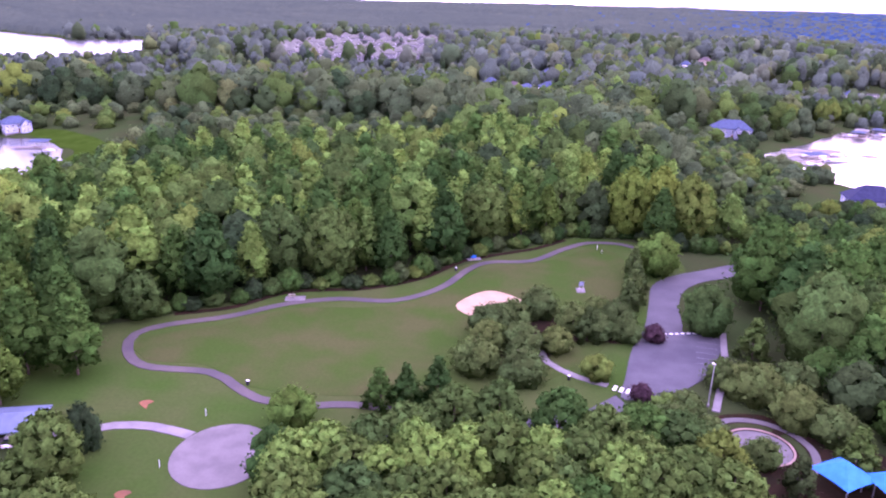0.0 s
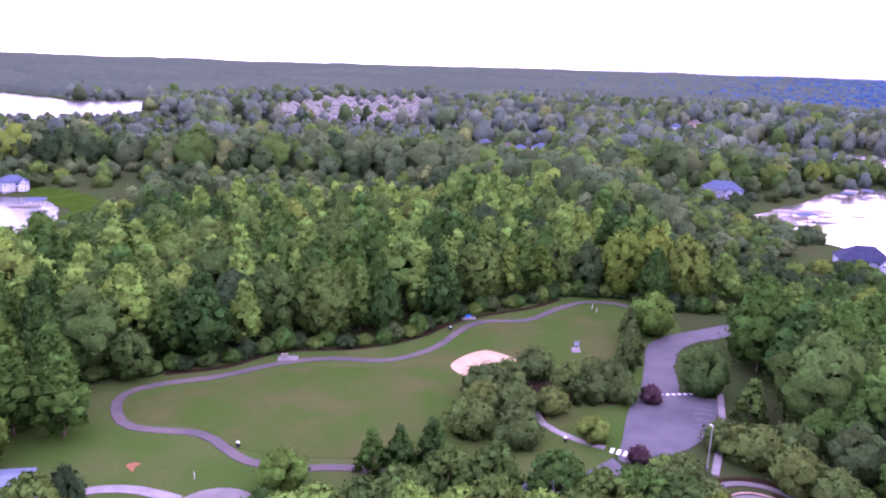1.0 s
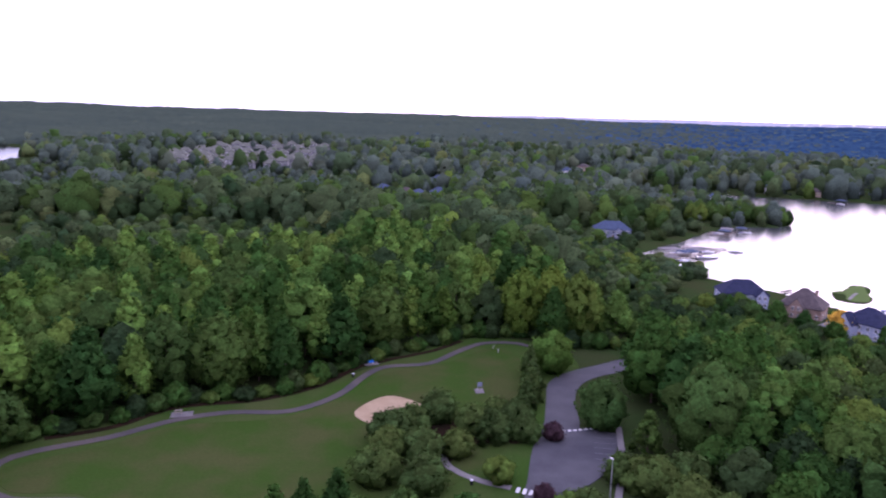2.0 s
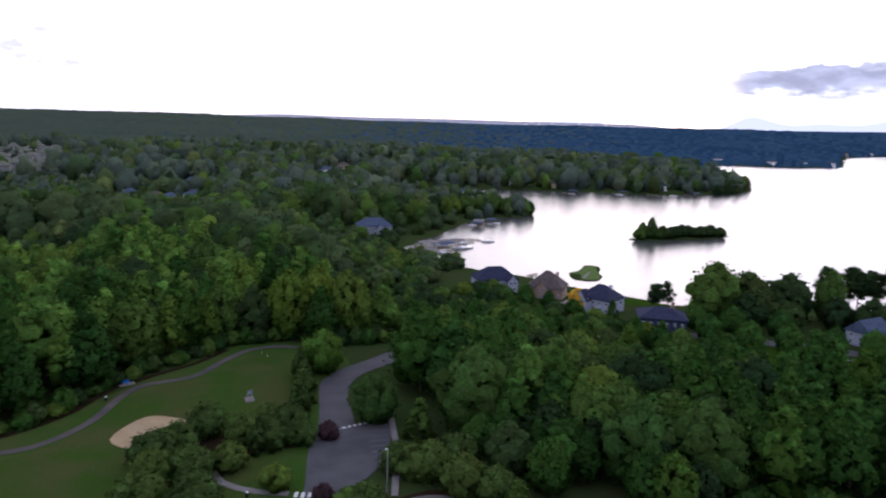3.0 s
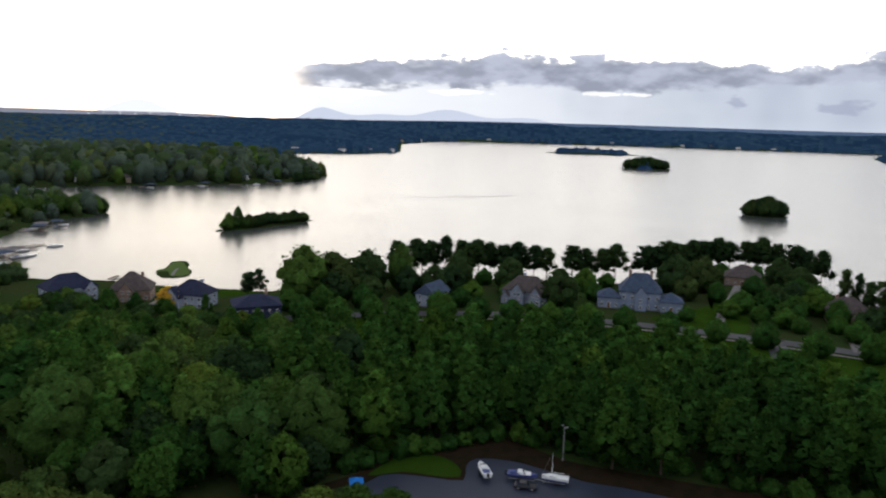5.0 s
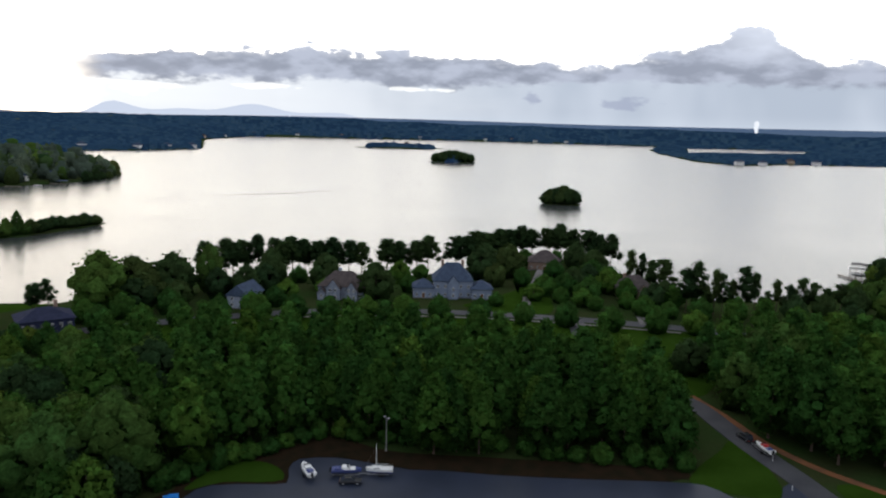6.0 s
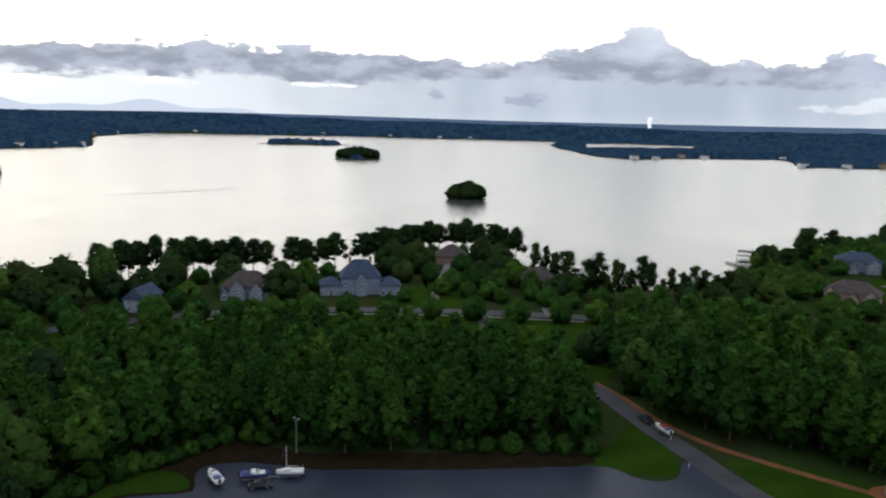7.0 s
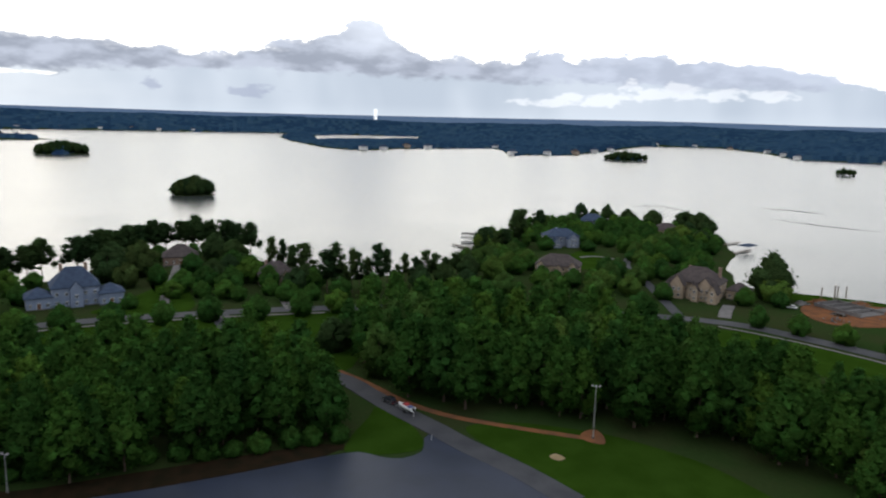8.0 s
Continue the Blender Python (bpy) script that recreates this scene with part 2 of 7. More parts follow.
wt.links.new(wb.outputs[0], wp.inputs["Normal"])
ASPHALT = mat("asphalt", (0.062, 0.063, 0.069), 0.75, other=(0.044, 0.045, 0.052), scale=0.12, fine=3, bump=0.25)
DARKASPHALT = mat("fresh_asphalt", (0.015, 0.021, 0.038), 0.5, other=(0.021, 0.028, 0.050), scale=0.1, fine=3, bump=0.12, spec=0.32)
TRAIL = mat("trail_asphalt", (0.052, 0.048, 0.049), 0.9, other=(0.079, 0.068, 0.063), scale=0.08, fine=3)
CONCRETE = mat("concrete", (0.162, 0.153, 0.149), 0.85, other=(0.119, 0.111, 0.111), scale=0.3, fine=4)
PADCON = mat("weathered_pad_concrete", (0.118, 0.111, 0.105), 0.85, other=(0.091, 0.086, 0.083), scale=0.25, fine=4)
SAND = mat("infield_clay", (0.289, 0.220, 0.132), 0.95, other=(0.238, 0.175, 0.100), scale=0.2, fine=3)
REDDIRT = mat("red_clay_soil", (0.195, 0.086, 0.041), 0.95, other=(0.128, 0.064, 0.038), scale=0.25, fine=2, spec=0.0)
MULCH = mat("pine_straw", (0.023, 0.015, 0.009), 0.95, other=(0.014, 0.012, 0.007), scale=0.3, fine=3, spec=0.0)
FAIRWAY = mat("close_mown_turf", (0.085, 0.125, 0.040), 0.9, other=(0.070, 0.108, 0.034), scale=0.12, fine=2.5, bump=0.2, spec=0.0)
LINE = mat("road_paint", (0.60, 0.60, 0.59), 0.7, other=(0.42, 0.42, 0.42), scale=2, fine=9)
FADED = mat("faded_paint", (0.17, 0.17, 0.18), 0.8, other=(0.11, 0.11, 0.125), scale=2, fine=9)
# ---- the land: one sheet, with the lake as a low basin in it ----
WATER_Z = -6.0
NEAR_SHORE = [(175, 372), (197, 338), (212, 302), (232, 268), (268, 256), (309, 243), (329, 210), (342, 185), (357, 160),
              (378, 136), (430, 122), (458, 100), (452, 74), (428, 50), (398, 22), (374, 2), (380, -24), (412, -52), (445, -74),
              (478, -86), (541, -123), (580, -160), (590, -203), (560, -248), (495, -277), (440, -252), (394, -222),
              (350, -205), (334, -228), (302, -272), (280, -330), (300, -440), (420, -800), (700, -1300)]
FAR_SHORE = [(1640, -1600), (1990, -1300), (2500, -1520), (3120, -1660), (3180, -1350), (2430, -900), (2020, -640), (1940, -440), (2450, -500), (2300, -195),
             (2060, -50), (2220, 60), (2980, 240), (3500, 300), (4400, 330), (4380, 700), (4180, 1010), (4120, 1490), (3680, 2000), (3400, 2380), (2560, 2040),
             (1720, 1375), (1500, 1382), (1365, 1450), (1000, 1120), (850, 830), (800, 792), (700, 750), (624, 748), (531, 796), (445, 830), (400, 850), (330, 862),
             (270, 962), (212, 985), (204, 935), (258, 882), (308, 792), (352, 736), (372, 690), (352, 630), (346, 596), (322, 577), (290, 573), (250, 545), (190, 478), (152, 440), (150, 405)]
LAKES = [NEAR_SHORE + FAR_SHORE,
         [(-208, 292), (-214, 340), (-238, 382), (-252, 400), (-330, 408), (-420, 380), (-500, 300), (-330, 230)],
         [(-600, 890), (-545, 1010), (-580, 1290), (-640, 1430), (-700, 1440), (-790, 1330), (-860, 1400), (-1300, 1700), (-1700, 1500), (-1000, 1000)],
         [(2880, 95), (3210, -96), (3360, -310), (4250, -430), (4400, -60), (3930, 160)]]
ISLES = [(385, 443, 52, 10, 0.0, 2.2), (229, 336, 15, 9.5, 0.9, 1.3), (243, 352, 14, 6, 0.95, 1.3), (797, 159, 25, 14, -1.37, 2.6), (1600, 578, 62, 30, -1.22, 3.0),
         (2420, 1078, 185, 50, -1.12, 4.0), (1771, -702, 62, 30, 1.2, 3.0), (1300, -960, 24, 13, 1.0, 2.5)]


def shore_distance(poly, x, y):
    """Distance to the outline, positive inside."""
    best, inside = np.full(x.shape, 1e9), np.zeros(x.shape, bool)
    for (ax, ay), (bx, by) in zip(poly, poly[1:] + poly[:1]):
        ex, ey = bx - ax, by - ay
        t = np.clip(((x - ax) * ex + (y - ay) * ey) / (ex * ex + ey * ey), 0, 1)
        best = np.minimum(best, np.hypot(x - ax - t * ex, y - ay - t * ey))
        if ay != by:
            inside ^= ((ay > y) != (by > y)) & (x < (bx - ax) * (y - ay) / (by - ay) + ax)
    return np.where(inside, best, -best)


def wobble(x, y, size):
    return (np.sin(x / size + 1.3 * np.sin(y / size * 0.7 + 1)) + np.sin(y / size * 1.1 + 1.7 * np.sin(x / size * 0.6)) + 0.6 * np.sin((x + y) / size * 2.3)) / 2.6


def land(x, y):
    """Height of the ground, and the distance from the nearest water (negative in it)."""
    x, y = np.asarray(x, float), np.asarray(y, float)
    d = np.max([shore_distance(p, x, y) for p in LAKES], axis=0)
    r = np.hypot(x, y)
    d = -d - wobble(x, y, 9) * np.clip(r / 200, 1, 6) * 0.8
    for cx, cy, a, b, turn, _ in ISLES:
        u, v = (x - cx) * math.cos(turn) + (y - cy) * math.sin(turn), -(x - cx) * math.sin(turn) + (y - cy) * math.cos(turn)
        e = (1 - np.hypot(u / a, v / b)) * b
        d = np.maximum(d, e)
    z = np.where(d > 0, WATER_Z + 0.25 + np.minimum(d * 0.11, 5.75), WATER_Z + np.maximum(d * 0.25, -3.0))
    s = np.clip((r - 900) / 3850, 0, 1)
    rise = 92 * (0.8 + 0.22 * np.exp(-((np.degrees(np.arctan2(x, y)) - 60) / 18) ** 2)) * s ** 1.2 * np.clip(d / 420, 0, 1)
    flat = np.clip((np.abs(y + 150) - 380) / 500, 0, 1) + (x < 1500)
    rise = rise * np.clip(np.maximum(flat, (r - 4300) / 400), 0, 1)
    rise += np.clip((r - 520) / 900, 0, 1) * np.clip(d / 120, 0, 1) * (7 * wobble(x, y, 190) + 7 * np.clip((r - 1300) / 900, 0, 1) * wobble(x + 300, y, 430))
    return z + rise, d


def flat_mesh(name, verts, faces, material, smooth=False):
    me = bpy.data.meshes.new(name)
    me.from_pydata(verts, [], faces)
    me.materials.append(material)
    if smooth:
        me.shade_smooth()
    return me


def array_mesh(name, V, Q, material, tint=None, smooth=False, soft=None):
    """A mesh from arrays of vertices and of quads (or triangles)."""
    me = bpy.data.meshes.new(name)
    Q = np.asarray(Q)
    count = np.where(Q[:, -1] == Q[:, -2], Q.shape[1] - 1, Q.shape[1])
    flat = Q[np.arange(Q.shape[1])[None, :] < count[:, None]]
    me.vertices.add(len(V))
    me.vertices.foreach_set("co", np.ascontiguousarray(V, np.float32).ravel())
    me.loops.add(len(flat))
    me.loops.foreach_set("vertex_index", np.ascontiguousarray(flat, np.int32))
    me.polygons.add(len(Q))
    me.polygons.foreach_set("loop_start", (np.cumsum(count) - count).astype(np.int32))
    if tint is not None:
        at = me.attributes.new("tint", "FLOAT", "FACE")
        at.data.foreach_set("value", np.ascontiguousarray(tint, np.float32))
    me.update()
    me.validate()
    me.materials.append(material)
    if smooth:
        me.shade_smooth()
    if soft is not None:
        at = me.attributes.new("custom_normal", "FLOAT_VECTOR", "POINT")
        at.data.foreach_set("vector", np.ascontiguousarray(soft, np.float32).ravel())
    return me


def polar_grid(az, rad):
    A, Rr = np.meshgrid(np.radians(az), rad)
    x, y = -np.sin(A) * Rr, np.cos(A) * Rr
    n, m = A.shape
    i = np.arange(n * m).reshape(n, m)
    q = np.stack([i[:-1, :-1], i[:-1, 1:], i[1:, 1:], i[1:, :-1]], -1).reshape(-1, 4)[:, ::-1]
    return x.ravel(), y.ravel(), q


az = np.concatenate([np.arange(-140, 45, 0.75), np.arange(45, 221, 4.0), [220.0]])
rad = np.concatenate([[0.01, 30, 60], np.geomspace(80, 4930, 210)])
gx, gy, gq = polar_grid(az, rad)
gz = land(gx, gy)[0]
tagged(new("ground", array_mesh("ground", np.stack([gx, gy, gz], -1), gq, WOODLAND, smooth=True)),
                "dull green and brown woodland floor around the lake", "ground", kind="structure")
bx, by, bq = polar_grid(np.arange(-180, 181, 5.0), np.array([150, 600, 1500, 3000, 4930.0]))
tagged(new("water", array_mesh("water", np.stack([bx, by, np.full(bx.shape, WATER_Z)], -1), bq, WATER)),
       "pale calm lake water mirroring a bright dusk sky", "lake", kind="structure")


def sheet(name, outline, z, material, label, category, thick=0.06):
    """A flat slab on level ground, with a real edge."""
    bm = bmesh.new()
    f = bm.faces.new([bm.verts.new((x, y, z)) for x, y in outline])
    bmesh.ops.recalc_face_normals(bm, faces=[f])
    if f.normal.z < 0:
        f.normal_flip()
    ext = bmesh.ops.extrude_face_region(bm, geom=[f])
    for v in ext["geom"]:
        if isinstance(v, bmesh.types.BMVert):
            v.co.z -= 0
    for v in [v for v in bm.verts if v not in set(g for g in ext["geom"] if isinstance(g, bmesh.types.BMVert))]:
        v.co.z -= thick
    bmesh.ops.recalc_face_normals(bm, faces=bm.faces)
    bmesh.ops.triangulate(bm, faces=[f for f in bm.faces if len(f.verts) > 4])
    me = bpy.data.meshes.new(name)
    bm.to_mesh(me)
    bm.free()
    me.materials.append(material)
    return tagged(new(name, me), label, category, kind="structure")


def smooth_line(pts, step=3.0, closed=False):
    """A soft curve through a few points."""
    P = [Vector((*p, 0)) for p in pts]
    out = []
    n = len(P)
    for i in range(n if closed else n - 1):
        p0, p1, p2, p3 = (P[(i + k) % n] if closed else P[min(max(i + k, 0), n - 1)] for k in (-1, 0, 1, 2))
        m = max(2, int((p2 - p1).length / step))
        for j in range(m):
            t = j / m
            out.append(0.5 * ((2 * p1) + (p2 - p0) * t + (2 * p0 - 5 * p1 + 4 * p2 - p3) * t * t + (3 * p1 - p0 - 3 * p2 + p3) * t ** 3))
    if not closed:
        out.append(P[-1])
    return [(v.x, v.y) for v in out]


def ribbon(name, pts, width, z, material, label, category, follow=False, thick=0.08):
    """A road or path: a slab of even width along a soft curve."""
    line = smooth_line(pts)
    rows = []
    for i, (x, y) in enumerate(line):
        ax, ay = line[max(i - 1, 0)]
        bx, by = line[min(i + 1, len(line) - 1)]
        d = math.hypot(bx - ax, by - ay)
        nx, ny = -(by - ay) / d * width / 2, (bx - ax) / d * width / 2
        h = float(land(np.array([x]), np.array([y]))[0][0]) if follow else 0.0
        rows.append([(x + nx, y + ny, z + h), (x - nx, y - ny, z + h), (x - nx, y - ny, z + h - thick), (x + nx, y + ny, z + h - thick)])
    verts = [v for r in rows for v in r]
    faces = []
    for i in range(len(rows) - 1):
        a, b = 4 * i, 4 * i + 4
        faces += [(a + k, a + (k + 1) % 4, b + (k + 1) % 4, b + k) for k in range(4)]
    faces += [(0, 3, 2, 1), tuple(len(verts) - 4 + k for k in range(4))]
    me = flat_mesh(name, verts, faces, material)
    bm = bmesh.new()
    bm.from_mesh(me)
    bmesh.ops.recalc_face_normals(bm, faces=bm.faces)
    bm.to_mesh(me)
    bm.free()
    return tagged(new(name, me), label, category, kind="structure")


# park: lawns, ball field, trail, roads and lots
sheet("lawn", smooth_line([(-97.5, 147.1), (-79.5, 159.8), (-54.5, 179.4), (-18.5, 198.6), (14, 230), (28, 241), (50, 238), (60, 217), (47, 176.5), (34, 147.1), (20, 125.5), (0, 115.7),
                           (-22.7, 105.9), (-26.8, 82.3), (-61.5, 76.5), (-76.5, 93.1), (-85.5, 109.8), (-101.5, 127.4)], 4, True), 0.05, PARKLAWN,
      "mown green park lawn with drier patches", "lawn")
sheet("ball_field", smooth_line([(-79.5, 147.1), (-63.5, 156.9), (-49.4, 168.6), (-25.8, 173.5), (-10.3, 189), (0, 206.2), (20, 217), (33, 230), (42, 221.4), (36, 186.8), (28, 156.9), (8, 135.3), (-25.8, 127.4),
                                 (-47.4, 128.4), (-59.5, 136.3), (-73.5, 137.2)], 4, True), 0.10, GRASS, "worn grass ball field with drier patches", "field")
sheet("infield", smooth_line([(-8.2, 176.5), (0, 187.9), (9, 182.6), (11, 174.5), (6, 168.6), (-2.1, 168.6)], 2, True), 0.14, SAND, "tan clay infield of the ball field", "infield")
TRAIL_LINE = [(-8.2, 121.6), (-24.7, 124), (-35, 122.5), (-44.3, 124), (-50.5, 128.4), (-57.5, 133.3), (-72.5, 134.3), (-79.5, 141.2), (-81.5, 149), (-76.5, 154.9), (-63.5, 161.8), (-51.5, 171.6),
              (-39.1, 176.5), (-24.7, 177.4), (-13.4, 187.9), (-6.2, 204), (0, 211.6), (13, 214.9), (24, 228), (33, 236), (44, 236), (50, 230)]
ribbon("trail", TRAIL_LINE, 2.3, 0.17, TRAIL, "winding purple-grey asphalt walking trail round the field", "trail", thick=0.15)
sheet("parking_lot", smooth_line([(28, 133.5), (30, 141), (34, 156), (39.5, 170), (43, 184), (47, 199), (55, 208), (65, 214), (77, 221), (74, 210.5), (62, 203.5), (55, 195.5), (51, 184), (49, 171), (48.5, 166.5), (56.5, 164.5), (52.5, 153), (48, 144.5), (39, 136), (31, 132.8)], 3, True),
      0.12, ASPHALT, "faded grey asphalt park drive and parking lot", "parking lot", thick=0.15)
sheet("concrete_pad", [(-44.5 + 8.6 * math.cos(i / 32 * 6.2832), 105 + 9.6 * math.sin(i / 32 * 6.2832)) for i in range(32)], 0.16, PADCON,
      "large round pale concrete pad in the lawn", "concrete pad", thick=0.15)
ribbon("pad_walk", [(-74, 108), (-67, 111.5), (-60, 112), (-52, 110)], 2.4, 0.18, CONCRETE, "pale concrete walk leading to the round pad", "walkway", thick=0.15)
ribbon("drive", [(-86, 84), (-90, 96), (-84, 104), (-74, 108)], 3.0, 0.13, CONCRETE, "pale concrete drive beside a shed", "drive", thick=0.12)
sheet("boat_lot", smooth_line([(70, 60), (98, 90), (110, 95), (116, 93), (120, 85), (123, 79.5), (128.5, 82.5), (133.5, 83), (137.5, 76), (138.5, 66), (139, 58), (141.5, 51), (144.5, 39), (150, 22), (155.5, 7), (158, -3), (155, -8), (154, -13), (157, -17.5), (161, -18.5), (166, -20), (164, -28), (152, -36), (137, -42), (110, -50), (80, 0)], 3, True),
      0.12, DARKASPHALT, "dark asphalt boat-trailer parking lot", "parking lot", thick=0.15)
sheet("dirt_bank", smooth_line([(108, 97), (116, 92), (120, 84), (123, 78), (129, 81), (134, 82), (137, 76), (138, 60), (144, 39), (155, 6), (163, 4), (152, 44), (146, 66), (148, 86), (140, 96), (124, 102)], 3, True), 0.08, MULCH, "bare brown pine-straw bank beside the boat lot", "verge", thick=0.06)
sheet("roadside_lawn", smooth_line([(157, -1), (165, -1), (178, -6), (186, -9), (176, -15), (164, -18.5), (157.5, -16)], 2, True), 0.10, LUSH, "strip of green lawn between lot and road", "lawn", thick=0.1)
ribbon("road", [(132, -46), (146, -38), (160, -28), (170, -22), (182, -14), (194, -7), (206, 0), (218, 12), (234, 28), (256, 40), (282, 48)], 6.4, 0.15, ASPHALT,
       "narrow grey asphalt access road curving through pines", "road", thick=0.15)
ribbon("dirt_verge", [(160, -61), (166, -48), (172, -36), (178, -26), (188, -16), (202, -7), (214, 2)], 2.2, 0.09, REDDIRT, "eroded red clay verge along the road", "verge", thick=0.1)
sheet("pole_lawn", smooth_line([(132, -48), (146, -41), (160, -33), (170, -30), (172, -42), (166, -58), (158, -70), (140, -84), (110, -90), (110, -60)], 3, True), 0.06, LUSH,
      "dark green lawn beside the access road", "lawn", thick=0.06)
ribbon("street", [(120, 245), (165, 222), (210, 190), (250, 147), (272, 100), (284, 52), (290, 8), (289, -40), (281, -95), (262, -146), (238, -168), (200, -190), (150, -206)],
       7.5, 0.16, ASPHALT, "grey residential street lined with round trees", "street", follow=True)
sheet("street_lawn", smooth_line([(252, -120), (250, -146), (236, -161), (200, -182), (165, -196), (150, -190), (176, -160), (205, -145), (230, -125)], 3, True), 0.06, LUSH, "smooth green lawn sloping from the street", "lawn")

sheet("verge_lawn", smooth_line([(214, 0), (224, -4), (246, -10), (262, -26), (276, -40), (283, -8), (283, 10), (279, 50), (267, 98), (245, 145), (207, 186), (176, 208), (166, 196), (170, 170), (180, 142), (192, 116), (204, 90), (211, 70), (214, 44), (216, 28), (210, 12)], 4, True),
      0.05, LUSH, "green grass verge between pine wood and street", "lawn")
# ---- trees ----
RNG = np.random.default_rng(7)


def leaf_quads(centres, normals, size, rng):
    """Irregular leaf clumps: three-cornered, standing off at all angles."""
    n = len(centres)
    nr = 0.45 * normals + rng.normal(0, 0.6, (n, 3))
    nr /= np.linalg.norm(nr, axis=1, keepdims=True)
    ref = rng.normal(0, 1, (n, 3))
    u = np.cross(nr, ref)
    u /= np.linalg.norm(u, axis=1, keepdims=True) + 1e-9
    v = np.cross(nr, u)
    s = size * rng.uniform(0.6, 1.35, (n, 1))
    c = [u * s * rng.uniform(0.5, 0.8, (n, 1)), v * s * rng.uniform(0.45, 0.7, (n, 1)) - u * s * rng.uniform(0.25, 0.5, (n, 1)), -v * s * rng.uniform(0.45, 0.7, (n, 1)) - u * s * rng.uniform(0.1, 0.4, (n, 1))]
    V = np.stack([centres + k for k in c], 1).reshape(-1, 3)
    q = np.arange(3 * n).reshape(n, 3)
    return V, np.concatenate([q, q[:, 2:]], 1)


def ico(level):
    """A unit ball of 20 faces."""
    bm = bmesh.new()
    bmesh.ops.create_icosphere(bm, subdivisions=level, radius=1)
    bm.verts.ensure_lookup_table()
    V = np.array([v.co[:] for v in bm.verts])
    Q = np.array([[v.index for v in f.verts] for f in bm.faces])
    bm.free()
    return V, np.concatenate([Q, Q[:, 2:]], 1)


BALL = ico(1)


def crown(shape, h, w, foot, lobes, leaves, size, seed, lump=0.15):
    """The crown as soft tufts with loose leaf clumps on them, inside an envelope: foot is where it begins, as a share of h; w its width."""
    rng = np.random.default_rng(seed)
    C, Rl = [], []
    for i in range(lobes):
        t = (i + rng.uniform(0.1, 0.9)) / lobes
        if shape == "pine":
            t = t ** 0.8
            env = min(1.0, (t + 0.14) / 0.34) ** 0.7 * (1 - 0.84 * t ** 1.7)
        elif shape == "cone":
            env = 1.05 * (1 - t) ** 0.8 + 0.06
        elif shape == "tufted":
            env = rng.uniform(0.3, 1.0) * (1 - 0.5 * t ** 2)
        else:
            env = math.sqrt(max(0.02, 1 - (2 * t - 0.92) ** 2))
        a = i * 2.399 + rng.uniform(-0.5, 0.5)
        share = {"pine": 0.93, "cone": 0.66, "tufted": 0.72, "round": 0.98}[shape] / math.sqrt(max(lobes, 6)) * (1.12 if lobes > 34 else 1.0)
        lr = w * share * rng.uniform(0.78, 1.24) * (0.78 + 0.4 * env)
        rr = max(0.0, env * w / 2 - lr * 0.7) * rng.uniform(0.66, 1.1)
        C.append((rr * math.cos(a), rr * math.sin(a), h * (foot + (1 - foot) * (0.05 + 0.93 * t)) - lr * 0.6))
        Rl.append(lr)
    C, Rl = np.array(C), np.array(Rl)
    axis = np.array([0, 0, h * (foot + (1 - foot) * 0.35)])
    # the tufts
    bv, bq = BALL
    m = len(bv)
    jag = rng.uniform(0.58, 1.2, (lobes, m, 1))
    P = C[:, None] + bv[None] * np.array([0.95, 0.95, 1.05]) * Rl[:, None, None] * jag * 0.92
    out = P - axis
    out /= np.linalg.norm(out, axis=2, keepdims=True) + 1e-6
    N = (lump * bv[None] + (1.07 - lump) * out + rng.normal(0, 0.16, P.shape)).reshape(-1, 3)
    V = P.reshape(-1, 3)
    Q = (bq[None] + (np.arange(lobes) * m)[:, None, None]).reshape(-1, 4)
    # loose clumps on them
    k = rng.choice(lobes, leaves, p=Rl ** 2 / (Rl ** 2).sum())
    d = rng.normal(0, 1, (leaves, 3)) + np.array([0, 0, 0.35])
    d /= np.linalg.norm(d, axis=1, keepdims=True)
    P = C[k] + d * np.array([1, 1, 1.06]) * Rl[k, None] * rng.uniform(0.74, 1.3, (leaves, 1))
    lv, lq = leaf_quads(P, d, size, rng)
    out = P - axis
    out /= np.linalg.norm(out, axis=1, keepdims=True) + 1e-6
    ln = np.repeat(lump * d + (1.07 - lump) * out + rng.normal(0, 0.42, (leaves, 3)), 3, axis=0)
    V, Q, N = np.concatenate([V, lv]), np.concatenate([Q, lq + len(V)]), np.concatenate([N, ln])
    N = N / (np.linalg.norm(N, axis=1, keepdims=True) + 1e-6)
    reach = np.percentile(np.hypot(V[:, 0], V[:, 1]), 93)
    V = V * np.array([w / 2 / reach, w / 2 / reach, h / V[:, 2].max()])
    return V, Q, N


def limb(pts, radii, sides=6):
    """A tapered, bent stem."""
    V, Q = [], []
    for i, (p, r) in enumerate(zip(pts, radii)):
        for s in range(sides):
            a = s / sides * 2 * math.pi
            V.append((p[0] + r * math.cos(a), p[1] + r * math.sin(a), p[2]))
        if i:
            o = (i - 1) * sides
            Q += [(o + s, o + (s + 1) % sides, o + sides + (s + 1) % sides, o + sides + s) for s in range(sides)]
    return np.array(V), np.array(Q)


